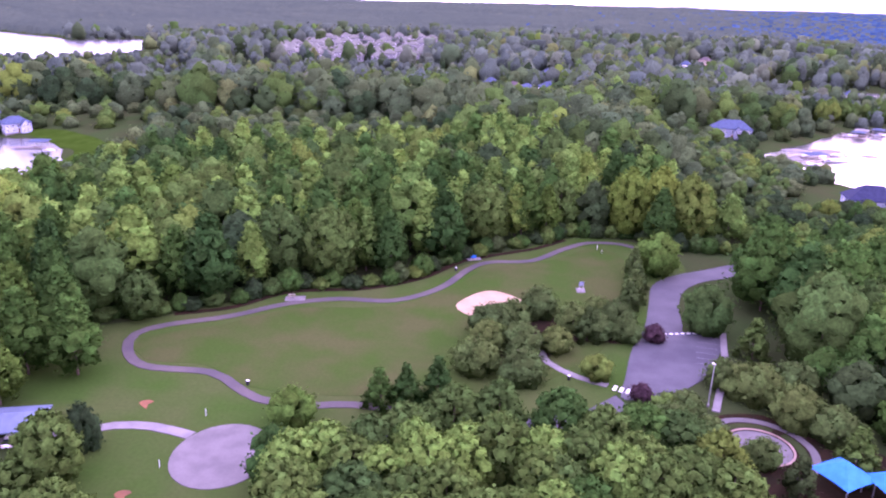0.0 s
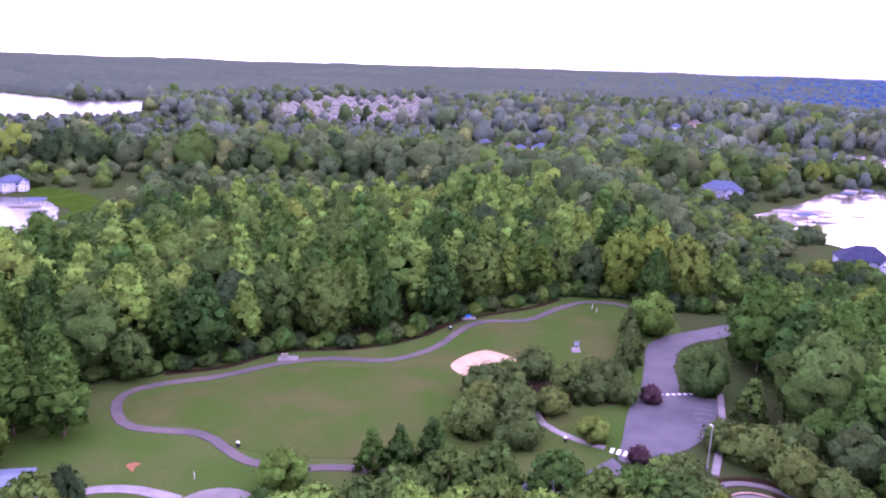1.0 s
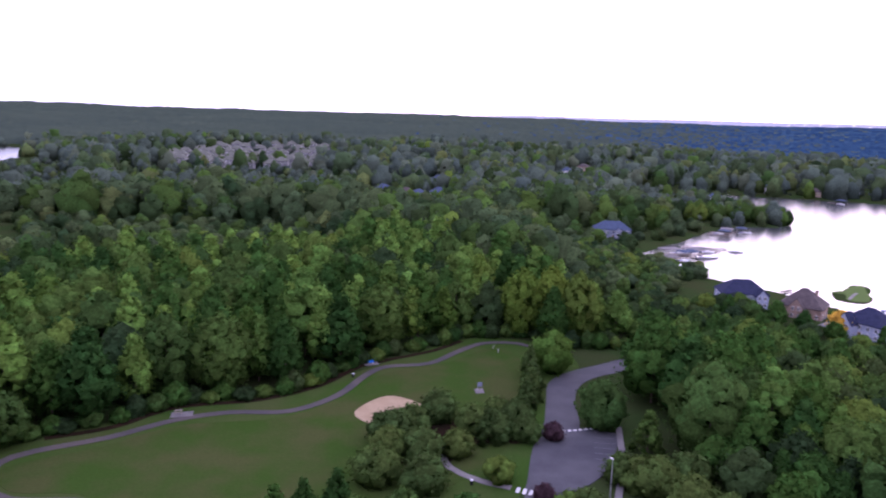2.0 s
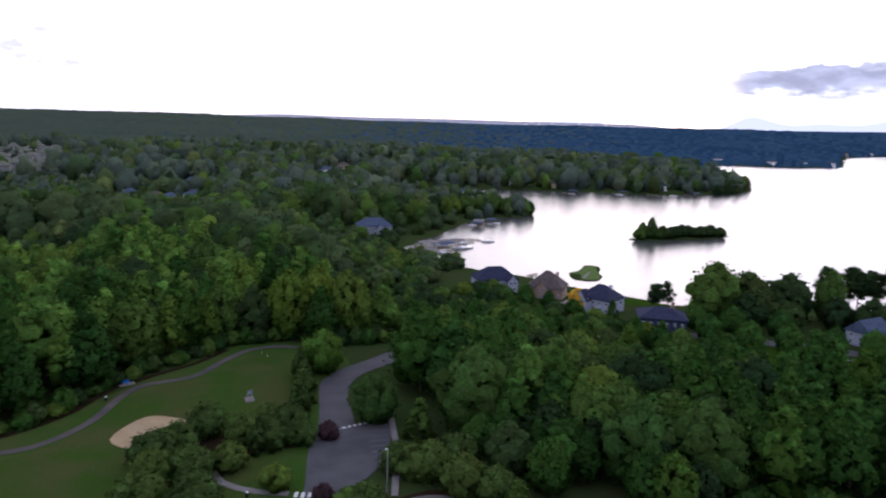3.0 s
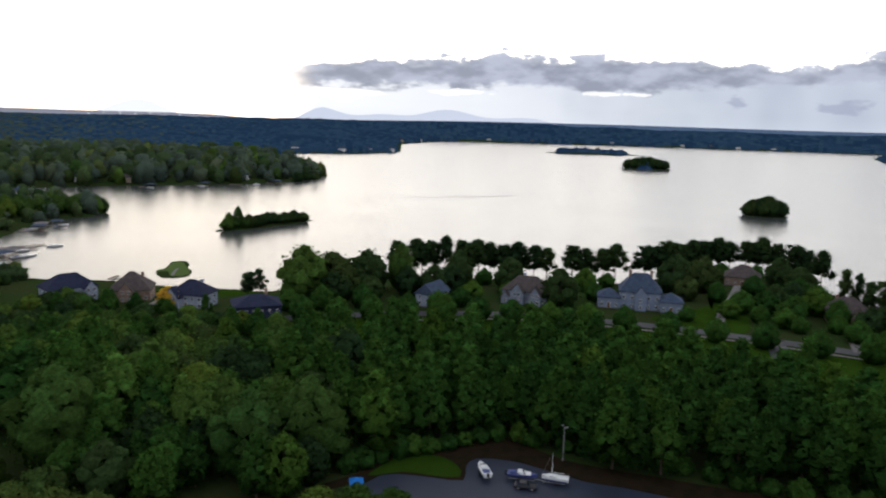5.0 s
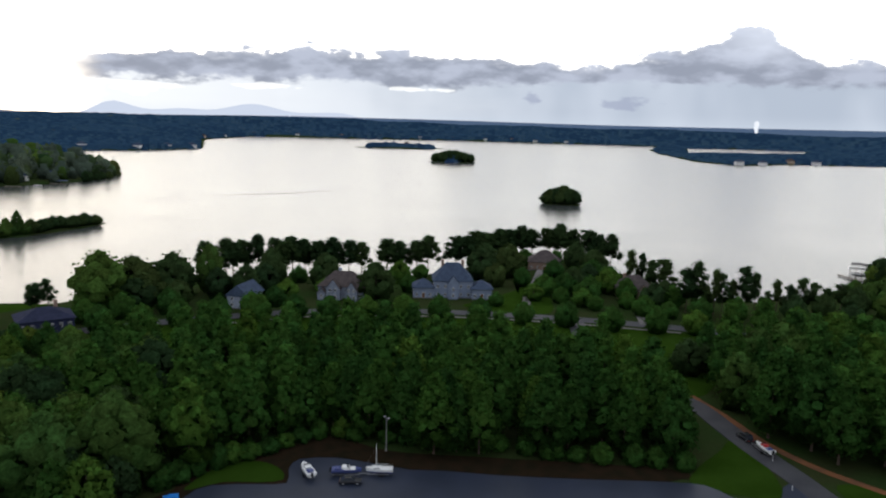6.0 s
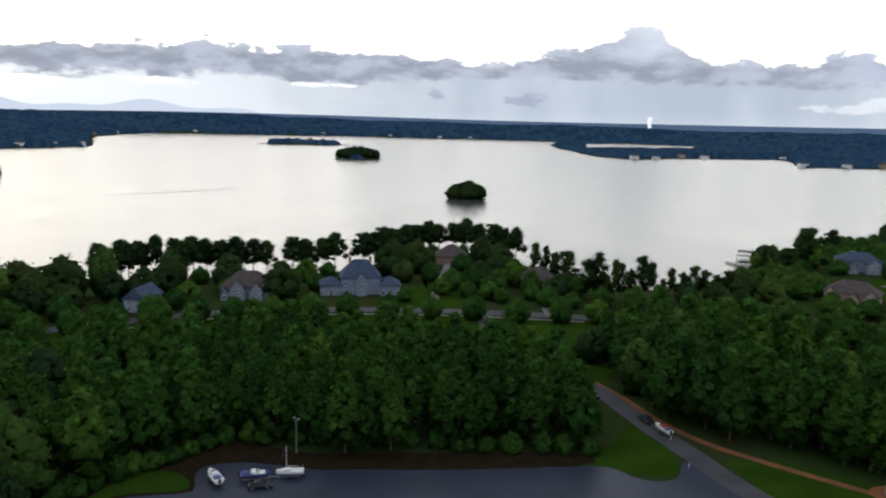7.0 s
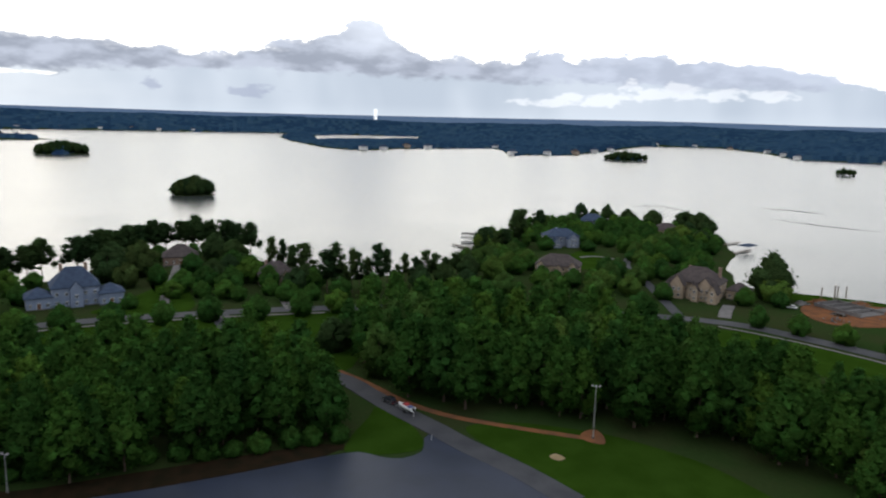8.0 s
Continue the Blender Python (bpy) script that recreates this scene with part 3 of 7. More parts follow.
def trunk(h, r, seed, limbs=5, reach=2.5, foot=0.45):
    rng = np.random.default_rng(seed)
    bend = rng.normal(0, 0.12, (5, 2))
    zs = [-0.4, h * 0.03, h * 0.35, h * 0.65, h * 0.93]
    pts = [(bend[i][0] * (i > 1), bend[i][1] * (i > 1), z) for i, z in enumerate(zs)]
    V, Q = limb(pts, [r * 1.5, r * 1.05, r * 0.85, r * 0.55, r * 0.12])
    for i in range(limbs):
        t = foot + (0.9 - foot) * (i + 0.5) / limbs
        a = i * 2.4 + rng.uniform(0, 1)
        L = reach * (1.15 - t) * rng.uniform(0.8, 1.3)
        z = h * t
        v, q = limb([(0, 0, z), (L * 0.55 * math.cos(a), L * 0.55 * math.sin(a), z + L * 0.28), (L * math.cos(a), L * math.sin(a), z + L * 0.5)], [r * 0.35, r * 0.22, r * 0.06], 5)
        Q = np.concatenate([Q, q + len(V)])
        V = np.concatenate([V, v])
    return V, Q


# kind: shape, height, width, crown foot, lobes, leaf clumps, clump size, trunk radius, leaves, names
KINDS = {
    "pine": ("pine", 20, 10.0, 0.13, 68, 2600, 0.54, 0.26, LEAF_PINE, "pine_tree", "tall pine with a ragged deep green crown", "pine tree"),
    "tall_pine": ("tufted", 21, 10.5, 0.40, 46, 2000, 0.5, 0.24, LEAF_DARK, "shore_pine", "tall lakeside pine with bare trunk and high dark crown", "pine tree"),
    "slim_pine": ("tufted", 20, 8.0, 0.34, 20, 1000, 0.5, 0.22, LEAF_DARK, "shore_pine", "slim lakeside pine with dark ragged crown", "pine tree"),
    "broad": ("round", 18, 12.5, 0.06, 100, 2600, 0.60, 0.30, LEAF_BROAD, "broadleaf_tree", "full broadleaf tree with lumpy mid-green crown", "tree"),
    "bright": ("pine", 20, 9.5, 0.14, 56, 2400, 0.54, 0.24, LEAF_BRIGHT, "poplar_tree", "upright yellow-green poplar tree at the wood's edge", "tree"),
    "dark": ("round", 16, 12, 0.05, 45, 660, 0.72, 0.32, LEAF_DARK, "oak_tree", "dense dark green oak with rounded crown", "oak tree"),
    # the next two kinds carry distance haze in their leaf colour
    "pale": ("round", 17, 13, 0.08, 28, 400, 0.8, 0.3, LEAF_HAZE_PALE, "distant_tree", "broadleaf tree in the distance, greyed by haze in its leaf colour", "tree"),
    "hazy": ("round", 17, 13, 0.06, 20, 200, 0.8, 0.3, LEAF_HAZE_GREY, "distant_tree", "broadleaf tree far across the water with haze-tinted leaf colour", "tree"),
    "round": ("round", 10, 9.0, 0.10, 36, 580, 0.50, 0.18, LEAF_BROAD, "ornamental_tree", "neat rounded ornamental tree in full leaf", "tree"),
    "cone": ("cone", 9.5, 6.0, 0.03, 36, 1200, 0.36, 0.16, LEAF_DARK, "cedar_tree", "dark conical cedar standing on bare mulch", "cedar tree"),
    "small": ("round", 7, 7.0, 0.06, 38, 1350, 0.40, 0.14, LEAF_OLIVE, "small_tree", "small olive-green tree with loose spreading crown", "tree"),
}
MODELS = {}


def model(kind, seed):
    """One tree of the kind: an empty at its base with trunk and crown."""
    shape, h, w, foot, lobes, leaves, size, r, leafm, name, label, cat = KINDS[kind]
    V, Q, N = crown(shape, h, w, foot, lobes, leaves, size, seed)
    tv, tq = trunk(h, r, seed, reach=w * 0.45, foot=foot + 0.05)
    root = tagged(new(name), label, cat)
    for nm, v, q, m, n in (("trunk", tv, tq, BARK, None), ("crown", V, Q, leafm, N)):
        ob = new(nm, array_mesh(nm, v, q, m, np.zeros(len(q)), smooth=True, soft=n))
        ob.parent = root
    return root


def tree(kind, x, y, height=None, spread=None, label="", group="", leaves=None, variant=None):
    seed = RNG.integers(0, 4) if variant is None else variant
    key = (kind, int(seed), leaves.name if leaves else "")
    h0, w0 = KINDS[kind][1:3]
    height = height or h0 * RNG.uniform(0.85, 1.12)
    k = height / h0
    s = (spread / w0) if spread else k * RNG.uniform(0.92, 1.12)
    z = float(land(np.array([x]), np.array([y]))[0][0])
    m = Matrix.Translation((x, y, z - 0.05)) @ Matrix.Rotation(RNG.uniform(0, 6.28), 4, "Z") @ Matrix.Diagonal((s, s, k, 1))
    if key not in MODELS:
        ob = model(kind, 31 + int(seed))
        if leaves:
            for c in ob.children:
                if c.name.startswith("crown"):
                    c.data.materials[0] = leaves
        ob.matrix_basis = m
        MODELS[key] = ob
    else:
        src = MODELS[key]
        ob = copy_thing(src, Matrix.Identity(4))
        ob.matrix_basis = m
    return tagged(ob, label, group=group)


def inside(poly, x, y):
    return shore_distance(poly, np.asarray(x, float), np.asarray(y, float)) > 0


def scatter(poly, step, rng, keep=None):
    """Places in a polygon, on a loose lattice."""
    xs, ys = [p[0] for p in poly], [p[1] for p in poly]
    X, Y = np.meshgrid(np.arange(min(xs), max(xs), step, dtype=float), np.arange(min(ys), max(ys), step * 0.87, dtype=float))
    X[1::2] += step / 2
    x, y = X.ravel() + rng.normal(0, step * 0.2, X.size), Y.ravel() + rng.normal(0, step * 0.2, X.size)
    ok = inside(poly, x, y)
    for c in keep or []:
        ok &= ~inside(c, x, y)
    return x[ok], y[ok]


def woods(name, x, y, mix, rng, leaves, size, lobes, label, category="woods", taller=1.0, wide=1.0, stems=True, each=None, lump=0.16):
    """A stand of many trees in one object per leaf colour. mix: kind -> share."""
    kinds = list(mix)
    z = land(x, y)[0]
    pick = rng.choice(len(kinds), len(x), p=np.array([mix[k] for k in kinds]) / sum(mix.values()))
    SV, SQ, so = [], [], 0
    for ki, kind in enumerate(kinds):
        shape, h, w, foot, _, _, _, r, leafm, nm, _, _ = KINDS[kind]
        bases = [crown(shape, h, w * wide, foot, lobes, leaves, size, 50 + s, lump) for s in range(4)]
        idx = np.where(pick == ki)[0]
        VV, QQ, TT, NN, o = [], [], [], [], 0
        for i in idx:
            V, Q, N = bases[rng.integers(4)]
            a, k = rng.uniform(0, 6.28), rng.uniform(0.72, 1.2) * taller * (1 if each is None else each[i])
            c, s = math.cos(a), math.sin(a)
            ks = max(k, 0.52 * taller) * rng.uniform(0.9, 1.15)
            P = np.stack([(V[:, 0] * c - V[:, 1] * s) * ks + x[i], (V[:, 0] * s + V[:, 1] * c) * ks + y[i], V[:, 2] * k + z[i]], -1)
            VV.append(P)
            NN.append(np.stack([N[:, 0] * c - N[:, 1] * s, N[:, 0] * s + N[:, 1] * c, N[:, 2]], -1))
            QQ.append(Q + o)
            TT.append(np.full(len(Q), rng.uniform(0, 0.98)))
            o += len(V)
            if stems:
                tv, tq = limb([(x[i], y[i], z[i] - 0.4), (x[i], y[i], z[i] + h * k * 0.75)], [r * 1.1, r * 0.5], 4)
                SV.append(tv)
                SQ.append(tq + so)
                so += len(tv)
        if VV:
            tagged(new(name, array_mesh(name, np.concatenate(VV), np.concatenate(QQ), leafm, np.concatenate(TT), smooth=True, soft=np.concatenate(NN))), label, category, kind="stuff")
    if SV:
        tagged(new("woodland_stems", array_mesh("woodland_stems", np.concatenate(SV), np.concatenate(SQ), BARK)), "bare brown trunks of the standing woods", "tree trunks", kind="stuff")


CLEAR = [[(-330, 940), (-400, 1250), (-340, 1440), (-130, 1470), (-110, 1200), (-120, 940)],       # housing estate
         [(140, 340), (138, 300), (154, 258), (170, 206), (200, 212), (245, 262), (215, 310), (175, 372)],  # lakeside houses
         [(-250, 280), (-290, 420), (-220, 432), (-196, 400), (-196, 350), (-190, 270)],
         [(-444, 952), (-617, 850), (-764, 1052), (-622, 1276)]]
# houses further off; trees on the camera's side of them are cut low
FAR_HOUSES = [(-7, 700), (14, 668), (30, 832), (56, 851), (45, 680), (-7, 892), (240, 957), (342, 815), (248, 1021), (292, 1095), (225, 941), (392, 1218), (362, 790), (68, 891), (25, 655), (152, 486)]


def cut_to_view(x, y):
    """Share of full height: cut down before the houses and on the slopes to the cove, to fit the camera's view."""
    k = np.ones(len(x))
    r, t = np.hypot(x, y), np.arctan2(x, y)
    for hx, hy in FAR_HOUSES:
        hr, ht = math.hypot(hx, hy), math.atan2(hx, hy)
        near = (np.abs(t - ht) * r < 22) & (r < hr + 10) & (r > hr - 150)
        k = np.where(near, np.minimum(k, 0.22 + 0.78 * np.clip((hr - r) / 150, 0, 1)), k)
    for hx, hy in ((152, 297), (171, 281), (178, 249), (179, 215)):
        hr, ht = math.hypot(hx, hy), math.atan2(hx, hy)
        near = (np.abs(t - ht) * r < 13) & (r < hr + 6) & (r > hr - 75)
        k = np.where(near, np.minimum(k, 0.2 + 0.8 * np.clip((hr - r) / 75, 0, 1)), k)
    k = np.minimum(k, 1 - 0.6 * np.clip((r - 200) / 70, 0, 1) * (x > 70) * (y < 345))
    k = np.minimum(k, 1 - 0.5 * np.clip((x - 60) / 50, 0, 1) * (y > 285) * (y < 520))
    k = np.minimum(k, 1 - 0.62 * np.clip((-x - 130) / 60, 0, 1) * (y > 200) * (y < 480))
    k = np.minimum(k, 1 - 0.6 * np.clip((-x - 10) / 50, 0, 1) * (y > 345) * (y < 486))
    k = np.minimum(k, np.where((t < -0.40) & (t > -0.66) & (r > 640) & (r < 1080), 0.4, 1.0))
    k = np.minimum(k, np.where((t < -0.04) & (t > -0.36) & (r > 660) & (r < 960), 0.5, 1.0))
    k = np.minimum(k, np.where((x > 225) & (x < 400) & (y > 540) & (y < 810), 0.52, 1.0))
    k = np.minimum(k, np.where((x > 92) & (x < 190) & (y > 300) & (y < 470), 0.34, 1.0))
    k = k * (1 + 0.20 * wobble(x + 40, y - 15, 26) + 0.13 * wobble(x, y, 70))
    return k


# the north wood behind the field
N_EDGE = [(-120, 160), (-92, 160), (-80, 166), (-64, 173), (-53, 186), (-32, 192), (-18, 203), (-7, 218), (14, 232), (27, 244), (47, 243), (62, 232), (86, 236),
          (100, 268), (92, 300), (62, 330), (36, 352), (8, 408), (-50, 404), (-96, 350), (-150, 318), (-200, 290), (-225, 250), (-150, 190)]
x, y = scatter(N_EDGE, 11.6, RNG, CLEAR)
near = np.array([shore_distance(N_EDGE, x, y)])[0] < 9
rows = np.where(near & (x > -95) & (x < 70) & (y < 262))[0][:110]
for i in rows:
    kind = RNG.choice(["pine", "broad", "bright", "dark", "pine"], p=[0.25, 0.36, 0.2, 0.04, 0.15])
    tree(kind, float(x[i]), float(y[i]), float(RNG.uniform(17, 25)), group="trees at the field's edge")
rest = np.ones(len(x), bool)
rest[rows] = False
woods("north_wood", x[rest], y[rest], {"pine": 0.26, "broad": 0.42, "bright": 0.3, "dark": 0.1}, RNG, 500, 0.90, 26, "dense mixed wood of pines and yellow-green broadleaf trees", taller=1.15, wide=1.12, each=cut_to_view(x[rest], y[rest]))
# the wood between the drive and the lakeside houses
D_POLY = [(76, 150), (73, 160), (71, 176), (72, 190), (82, 205), (92, 220), (102, 240), (118, 290), (146, 300), (160, 260), (172, 215), (188, 192), (150, 130), (124, 110), (104, 108), (90, 124)]
x, y = scatter(D_POLY, 10.6, RNG)
woods("east_wood", x, y, {"pine": 0.36, "broad": 0.38, "bright": 0.04, "dark": 0.22}, RNG, 950, 0.74, 50, "dense broadleaf wood in deep summer green", taller=1.04, wide=1.22, each=cut_to_view(x, y))
x, y = scatter([(66, 234), (86, 234), (104, 246), (122, 286), (150, 296), (156, 262), (138, 240), (118, 232), (104, 226), (92, 214), (88, 222)], 6.8, RNG)
woods("east_wood", x, y, {"broad": 0.6, "dark": 0.4}, RNG, 160, 0.8, 22, "low rounded trees between wood and lakeside houses", taller=0.45, wide=1.15, each=np.maximum(cut_to_view(x, y), 0.6))
x, y = scatter([(84, 238), (120, 300), (148, 345), (148, 440), (112, 440), (100, 350), (78, 262)], 8.5, RNG, CLEAR)
woods("north_wood", x, y, {"broad": 0.55, "dark": 0.45}, RNG, 120, 1.0, 18, "low rounded trees filling the slope to the cove", taller=0.42, wide=1.2)
# pine block between boat lot and street
B_POLY = [(104, 106), (118, 98), (128, 99), (140, 94), (146, 84), (143, 66), (152, 42), (160, 22), (164, 3), (182, -2), (196, 0), (207, 12), (221, 28), (223, 44), (220, 70), (213, 94), (198, 121), (180, 148), (168, 176), (150, 130), (124, 110)]
x, y = scatter(B_POLY, 8.6, RNG)
near = (x < 180 - 0.25 * y) & (y < 90)
rows = np.where(near)[0][:95]
for i in rows:
    tree("pine", float(x[i]), float(y[i]), float(RNG.uniform(16.5, 21)), group="pines beside the boat lot")
rest = np.ones(len(x), bool)
rest[rows] = False
woods("pine_wood", x[rest], y[rest], {"pine": 1.0}, RNG, 620, 0.74, 32, "close-planted stand of tall green pines", taller=0.9)
C_POLY = [(200, -12), (190, -17), (180, -30), (176, -46), (170, -64), (160, -80), (140, -96), (110, -110), (104, -150), (150, -152), (185, -140), (215, -120), (238, -98), (256, -70), (264, -34), (258, -10), (240, 0), (226, -3), (214, -8)]
x, y = scatter(C_POLY, 8.6, RNG)
near = (x < 196 + 0.2 * y) & (y > -110)
rows = np.where(near)[0][:70]
for i in rows:
    tree("pine", float(x[i]), float(y[i]), float(RNG.uniform(18, 25)), group="pines along the access road")
rest = np.ones(len(x), bool)
rest[rows] = False
woods("pine_wood", x[rest], y[rest], {"pine": 0.85, "broad": 0.15}, RNG, 620, 0.74, 32, "close-planted stand of tall green pines", taller=0.98, each=1 - 0.38 * np.clip((-y[rest] - 85) / 40, 0, 1))
# far woods on every shore, then the closed canopy beyond
far_r = np.geomspace(330, 1600, 88)
fx, fy = [], []
for r in far_r:
    step = 18.5 + (r - 330) * 0.010
    n = int(math.radians(172) * r / step)
    t = np.radians(np.linspace(-134, 38, n)) + RNG.normal(0, step * 0.25 / r, n)
    rr = r + RNG.normal(0, r * 0.004, n)
    fx.append(-np.sin(t) * rr)
    fy.append(np.cos(t) * rr)
fx, fy = np.concatenate(fx), np.concatenate(fy)
ok = (land(fx, fy)[1] > 3)
E_SIDE = [(120, 250), (150, 300), (170, 380), (300, 260), (360, 165), (470, 130), (470, 60), (400, 0), (400, -40), (620, -130), (620, -270), (480, -300), (400, -240), (320, -260), (280, -360), (100, -360), (100, -170), (240, -170), (288, -60), (288, 20), (268, 110), (215, 185)]
for c in [N_EDGE, D_POLY, B_POLY, C_POLY, E_SIDE, *CLEAR[1:]]:
    ok &= ~inside(c, fx, fy)
ok &= ~(inside(CLEAR[0], fx, fy) & (RNG.uniform(0, 1, len(fx)) > 0.12))
for cx, cy, a, *_ in ISLES:
    ok &= np.hypot(fx - cx, fy - cy) > a + 4
fx, fy = fx[ok], fy[ok]
fr = np.hypot(fx, fy)
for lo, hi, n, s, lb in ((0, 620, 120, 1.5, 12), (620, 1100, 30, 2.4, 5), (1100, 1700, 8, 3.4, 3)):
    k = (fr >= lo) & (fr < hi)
    woods("far_woods", fx[k], fy[k], {"broad": 0.2, "pale": 0.5, "dark": 0.3} if lo == 0 else {"broad": 0.06, "pale": 0.36, "hazy": 0.5, "dark": 0.08}, RNG, n, s, lb, "woods on the far land, haze mixed into the paler leaf colours", taller=1.42, wide=1.3, stems=lo == 0, each=cut_to_view(fx[k], fy[k]))
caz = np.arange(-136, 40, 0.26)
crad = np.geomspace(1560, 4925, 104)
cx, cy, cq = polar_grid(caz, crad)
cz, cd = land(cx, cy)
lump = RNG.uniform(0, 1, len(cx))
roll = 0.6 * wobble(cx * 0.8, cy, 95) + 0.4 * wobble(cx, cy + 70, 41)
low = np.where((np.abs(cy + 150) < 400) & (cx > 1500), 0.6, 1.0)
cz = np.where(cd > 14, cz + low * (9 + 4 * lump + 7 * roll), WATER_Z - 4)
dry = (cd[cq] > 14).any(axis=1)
# haze tint painted by bearing: pale to the north, blue to the east
north_haze = np.arctan2(cx, cy)[cq[:, 0]] < RNG.normal(radians(23), radians(7), len(cq))
for pick, m, lb in ((dry & north_haze, LEAF_HAZE_GREY, "pale green forest canopy beyond the lake"), (dry & ~north_haze, LEAF_HAZE_BLUE, "distant blue-green forest canopy reaching the horizon")):
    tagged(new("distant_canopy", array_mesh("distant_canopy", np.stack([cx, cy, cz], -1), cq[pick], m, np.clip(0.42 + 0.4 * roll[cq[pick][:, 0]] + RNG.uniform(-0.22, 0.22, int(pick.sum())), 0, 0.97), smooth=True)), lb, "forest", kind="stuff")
# ---- single trees of the park ----
def bushy(x, y, h):
    leaf = (LEAF_BROAD, LEAF_BRIGHT, LEAF_PINE)[int(RNG.choice(3, p=[0.55, 0.33, 0.12]))]
    tree("broad", x, y, h, float(RNG.uniform(8.5, 11.5)), group="bushy trees before the field", leaves=leaf, label="bushy light green tree in a dense clump")


for x, y, h in [(-29, 95, 12), (-25, 100, 11), (-18, 101, 12), (-12, 107, 11), (-5, 113, 12), (3, 114, 13), (14, 114, 12), (21, 109, 12), (28, 112, 11), (34, 112, 10), (39, 105, 11)]:
    bushy(x, y, h * 1.05)
x, y = scatter([(-30, 90), (-8, 106), (38, 104), (44, 94), (42, 70), (-22, 70)], 7.4, RNG)
for px, py in zip(x, y):
    bushy(float(px), float(py), float(RNG.uniform(10.5, 14)))
for x, y, h, w in [(1, 161, 7, 8), (6, 166, 6.5, 7), (13, 173, 7.5, 8), (21, 165, 7, 7), (26, 162, 6.5, 7), (32, 168, 7, 7), (8, 151, 7, 8), (1, 153, 6.5, 7), (-2, 141, 7.5, 8), (8, 138, 7, 8), (16, 153, 6, 6), (33, 161, 6, 6), (28, 172, 6, 6),
                   (39, 128, 5, 6), (50, 141, 6, 6), (53, 138, 6.5, 7), (56, 135, 8, 8), (60, 127, 8, 8), (63, 137, 8, 8), (65, 122, 7, 7), (35, 121, 6, 7), (42, 121, 4, 5), (49, 113, 5, 5)]:
    tree("small", x, y, h * 1.15, w * 1.3, group="small trees round the drive")
for x, y, h in [(39, 186, 10), (42, 203, 11), (37, 180, 8.5), (41, 193, 9), (24, 160, 9), (-20, 124, 9), (-15, 126, 9), (-9, 129, 9.5)]:
    tree("cone", x, y, h, 7 if h > 8 else 6, group="cedars by the field", leaves=LEAF_OLIVE if x > 0 else LEAF_PINE, label="green conical cedar standing on bare mulch")
tree("round", 50, 208, 14.2, 12.5, leaves=LEAF_PINE, label="big lone round tree beside the park drive")
tree("round", 53.5, 168, 13, 12, label="round bright green tree on a drive island", leaves=LEAF_BROAD)
tree("cone", 60.5, 154, 11, 8, leaves=LEAF_BROAD, label="upright oval green tree beside the parking lot")
tree("round", -35, 116, 8.5, 9, label="round dark green tree beside the round pad", leaves=LEAF_PINE)
tree("round", -33, 99, 11, 10, label="round dark green tree beside the round pad", leaves=LEAF_PINE)
tree("round", 24, 141, 6, 7, label="low rounded tree beside a crosswalk", leaves=LEAF_BROAD)
tree("round", 36, 128, 5, 6, label="low rounded yellow-green tree by the lot", leaves=LEAF_BROAD)
tree("small", 40, 161, 5, 5, leaves=LEAF_PURPLE, label="small purple-leaved plum tree on the drive island")
tree("small", 32, 133, 4, 5, leaves=LEAF_PURPLE, label="small purple-leaved plum tree on the drive island")
tree("cone", 64, 111, 10, 8, leaves=LEAF_BROAD, label="upright oval green tree beside the playground")
tree("cone", 52, 104, 8.5, 7, leaves=LEAF_DARK, label="dark evergreen beside the splash circle")
for x, y, h, w in [(-112, 170, 25, 11), (-104, 156, 25, 11), (-98, 147, 24, 10), (-91, 138, 21, 10), (-84, 129, 18, 10), (-110, 146, 24, 11), (-100, 136, 22, 10), (-94, 128, 20, 10), (-92, 116, 16, 9), (-104, 124, 20, 10), (-118, 160, 25, 11)]:
    tree("bright", x, y, h, w, group="tall trees beside the shed lawn", leaves=LEAF_PINE, label="tall blue-green tree with drooping layered crown")
tree("broad", -84, 158, 13, 10, label="bushy green tree at the lawn's edge")
tree("small", -68.5, 104, 10, 6, leaves=LEAF_DARK, label="thin dark cedar beside the concrete walk")
for x, y, h, w in [(-68, 94, 14, 10), (-62, 84, 9, 8), (-56, 82, 8, 7), (-72, 86, 10, 9)]:
    tree("broad", x, y, h, w, label="leafy yellow-green tree on the shed lawn")
x, y = scatter([(-250, 110), (-230, 230), (-150, 190), (-122, 182), (-124, 150), (-112, 130), (-98, 110), (-92, 96), (-100, 70), (-180, 60)], 8.5, RNG)
woods("west_wood", x, y, {"pine": 0.4, "broad": 0.3, "bright": 0.05, "dark": 0.25}, RNG, 100, 1.0, 14, "dense mixed wood beyond the shed", taller=1.1)
x, y = scatter([(68, 118), (70, 142), (78, 150), (98, 126), (104, 106), (101, 99), (92, 98), (88, 116), (76, 117)], 7.5, RNG)
for px, py in zip(x, y):
    tree(RNG.choice(["broad", "pine", "round"]), float(px), float(py), float(RNG.uniform(10, 15)), group="trees round the playground", leaves=LEAF_DARK if RNG.uniform() < 0.4 else LEAF_PINE)
for px, py, h in [(74, 96, 8), (90, 90, 9), (94, 84, 10), (70, 86, 8), (97, 78, 10), (62, 84, 9)]:
    tree("broad", px, py, h, 8, group="trees round the playground")
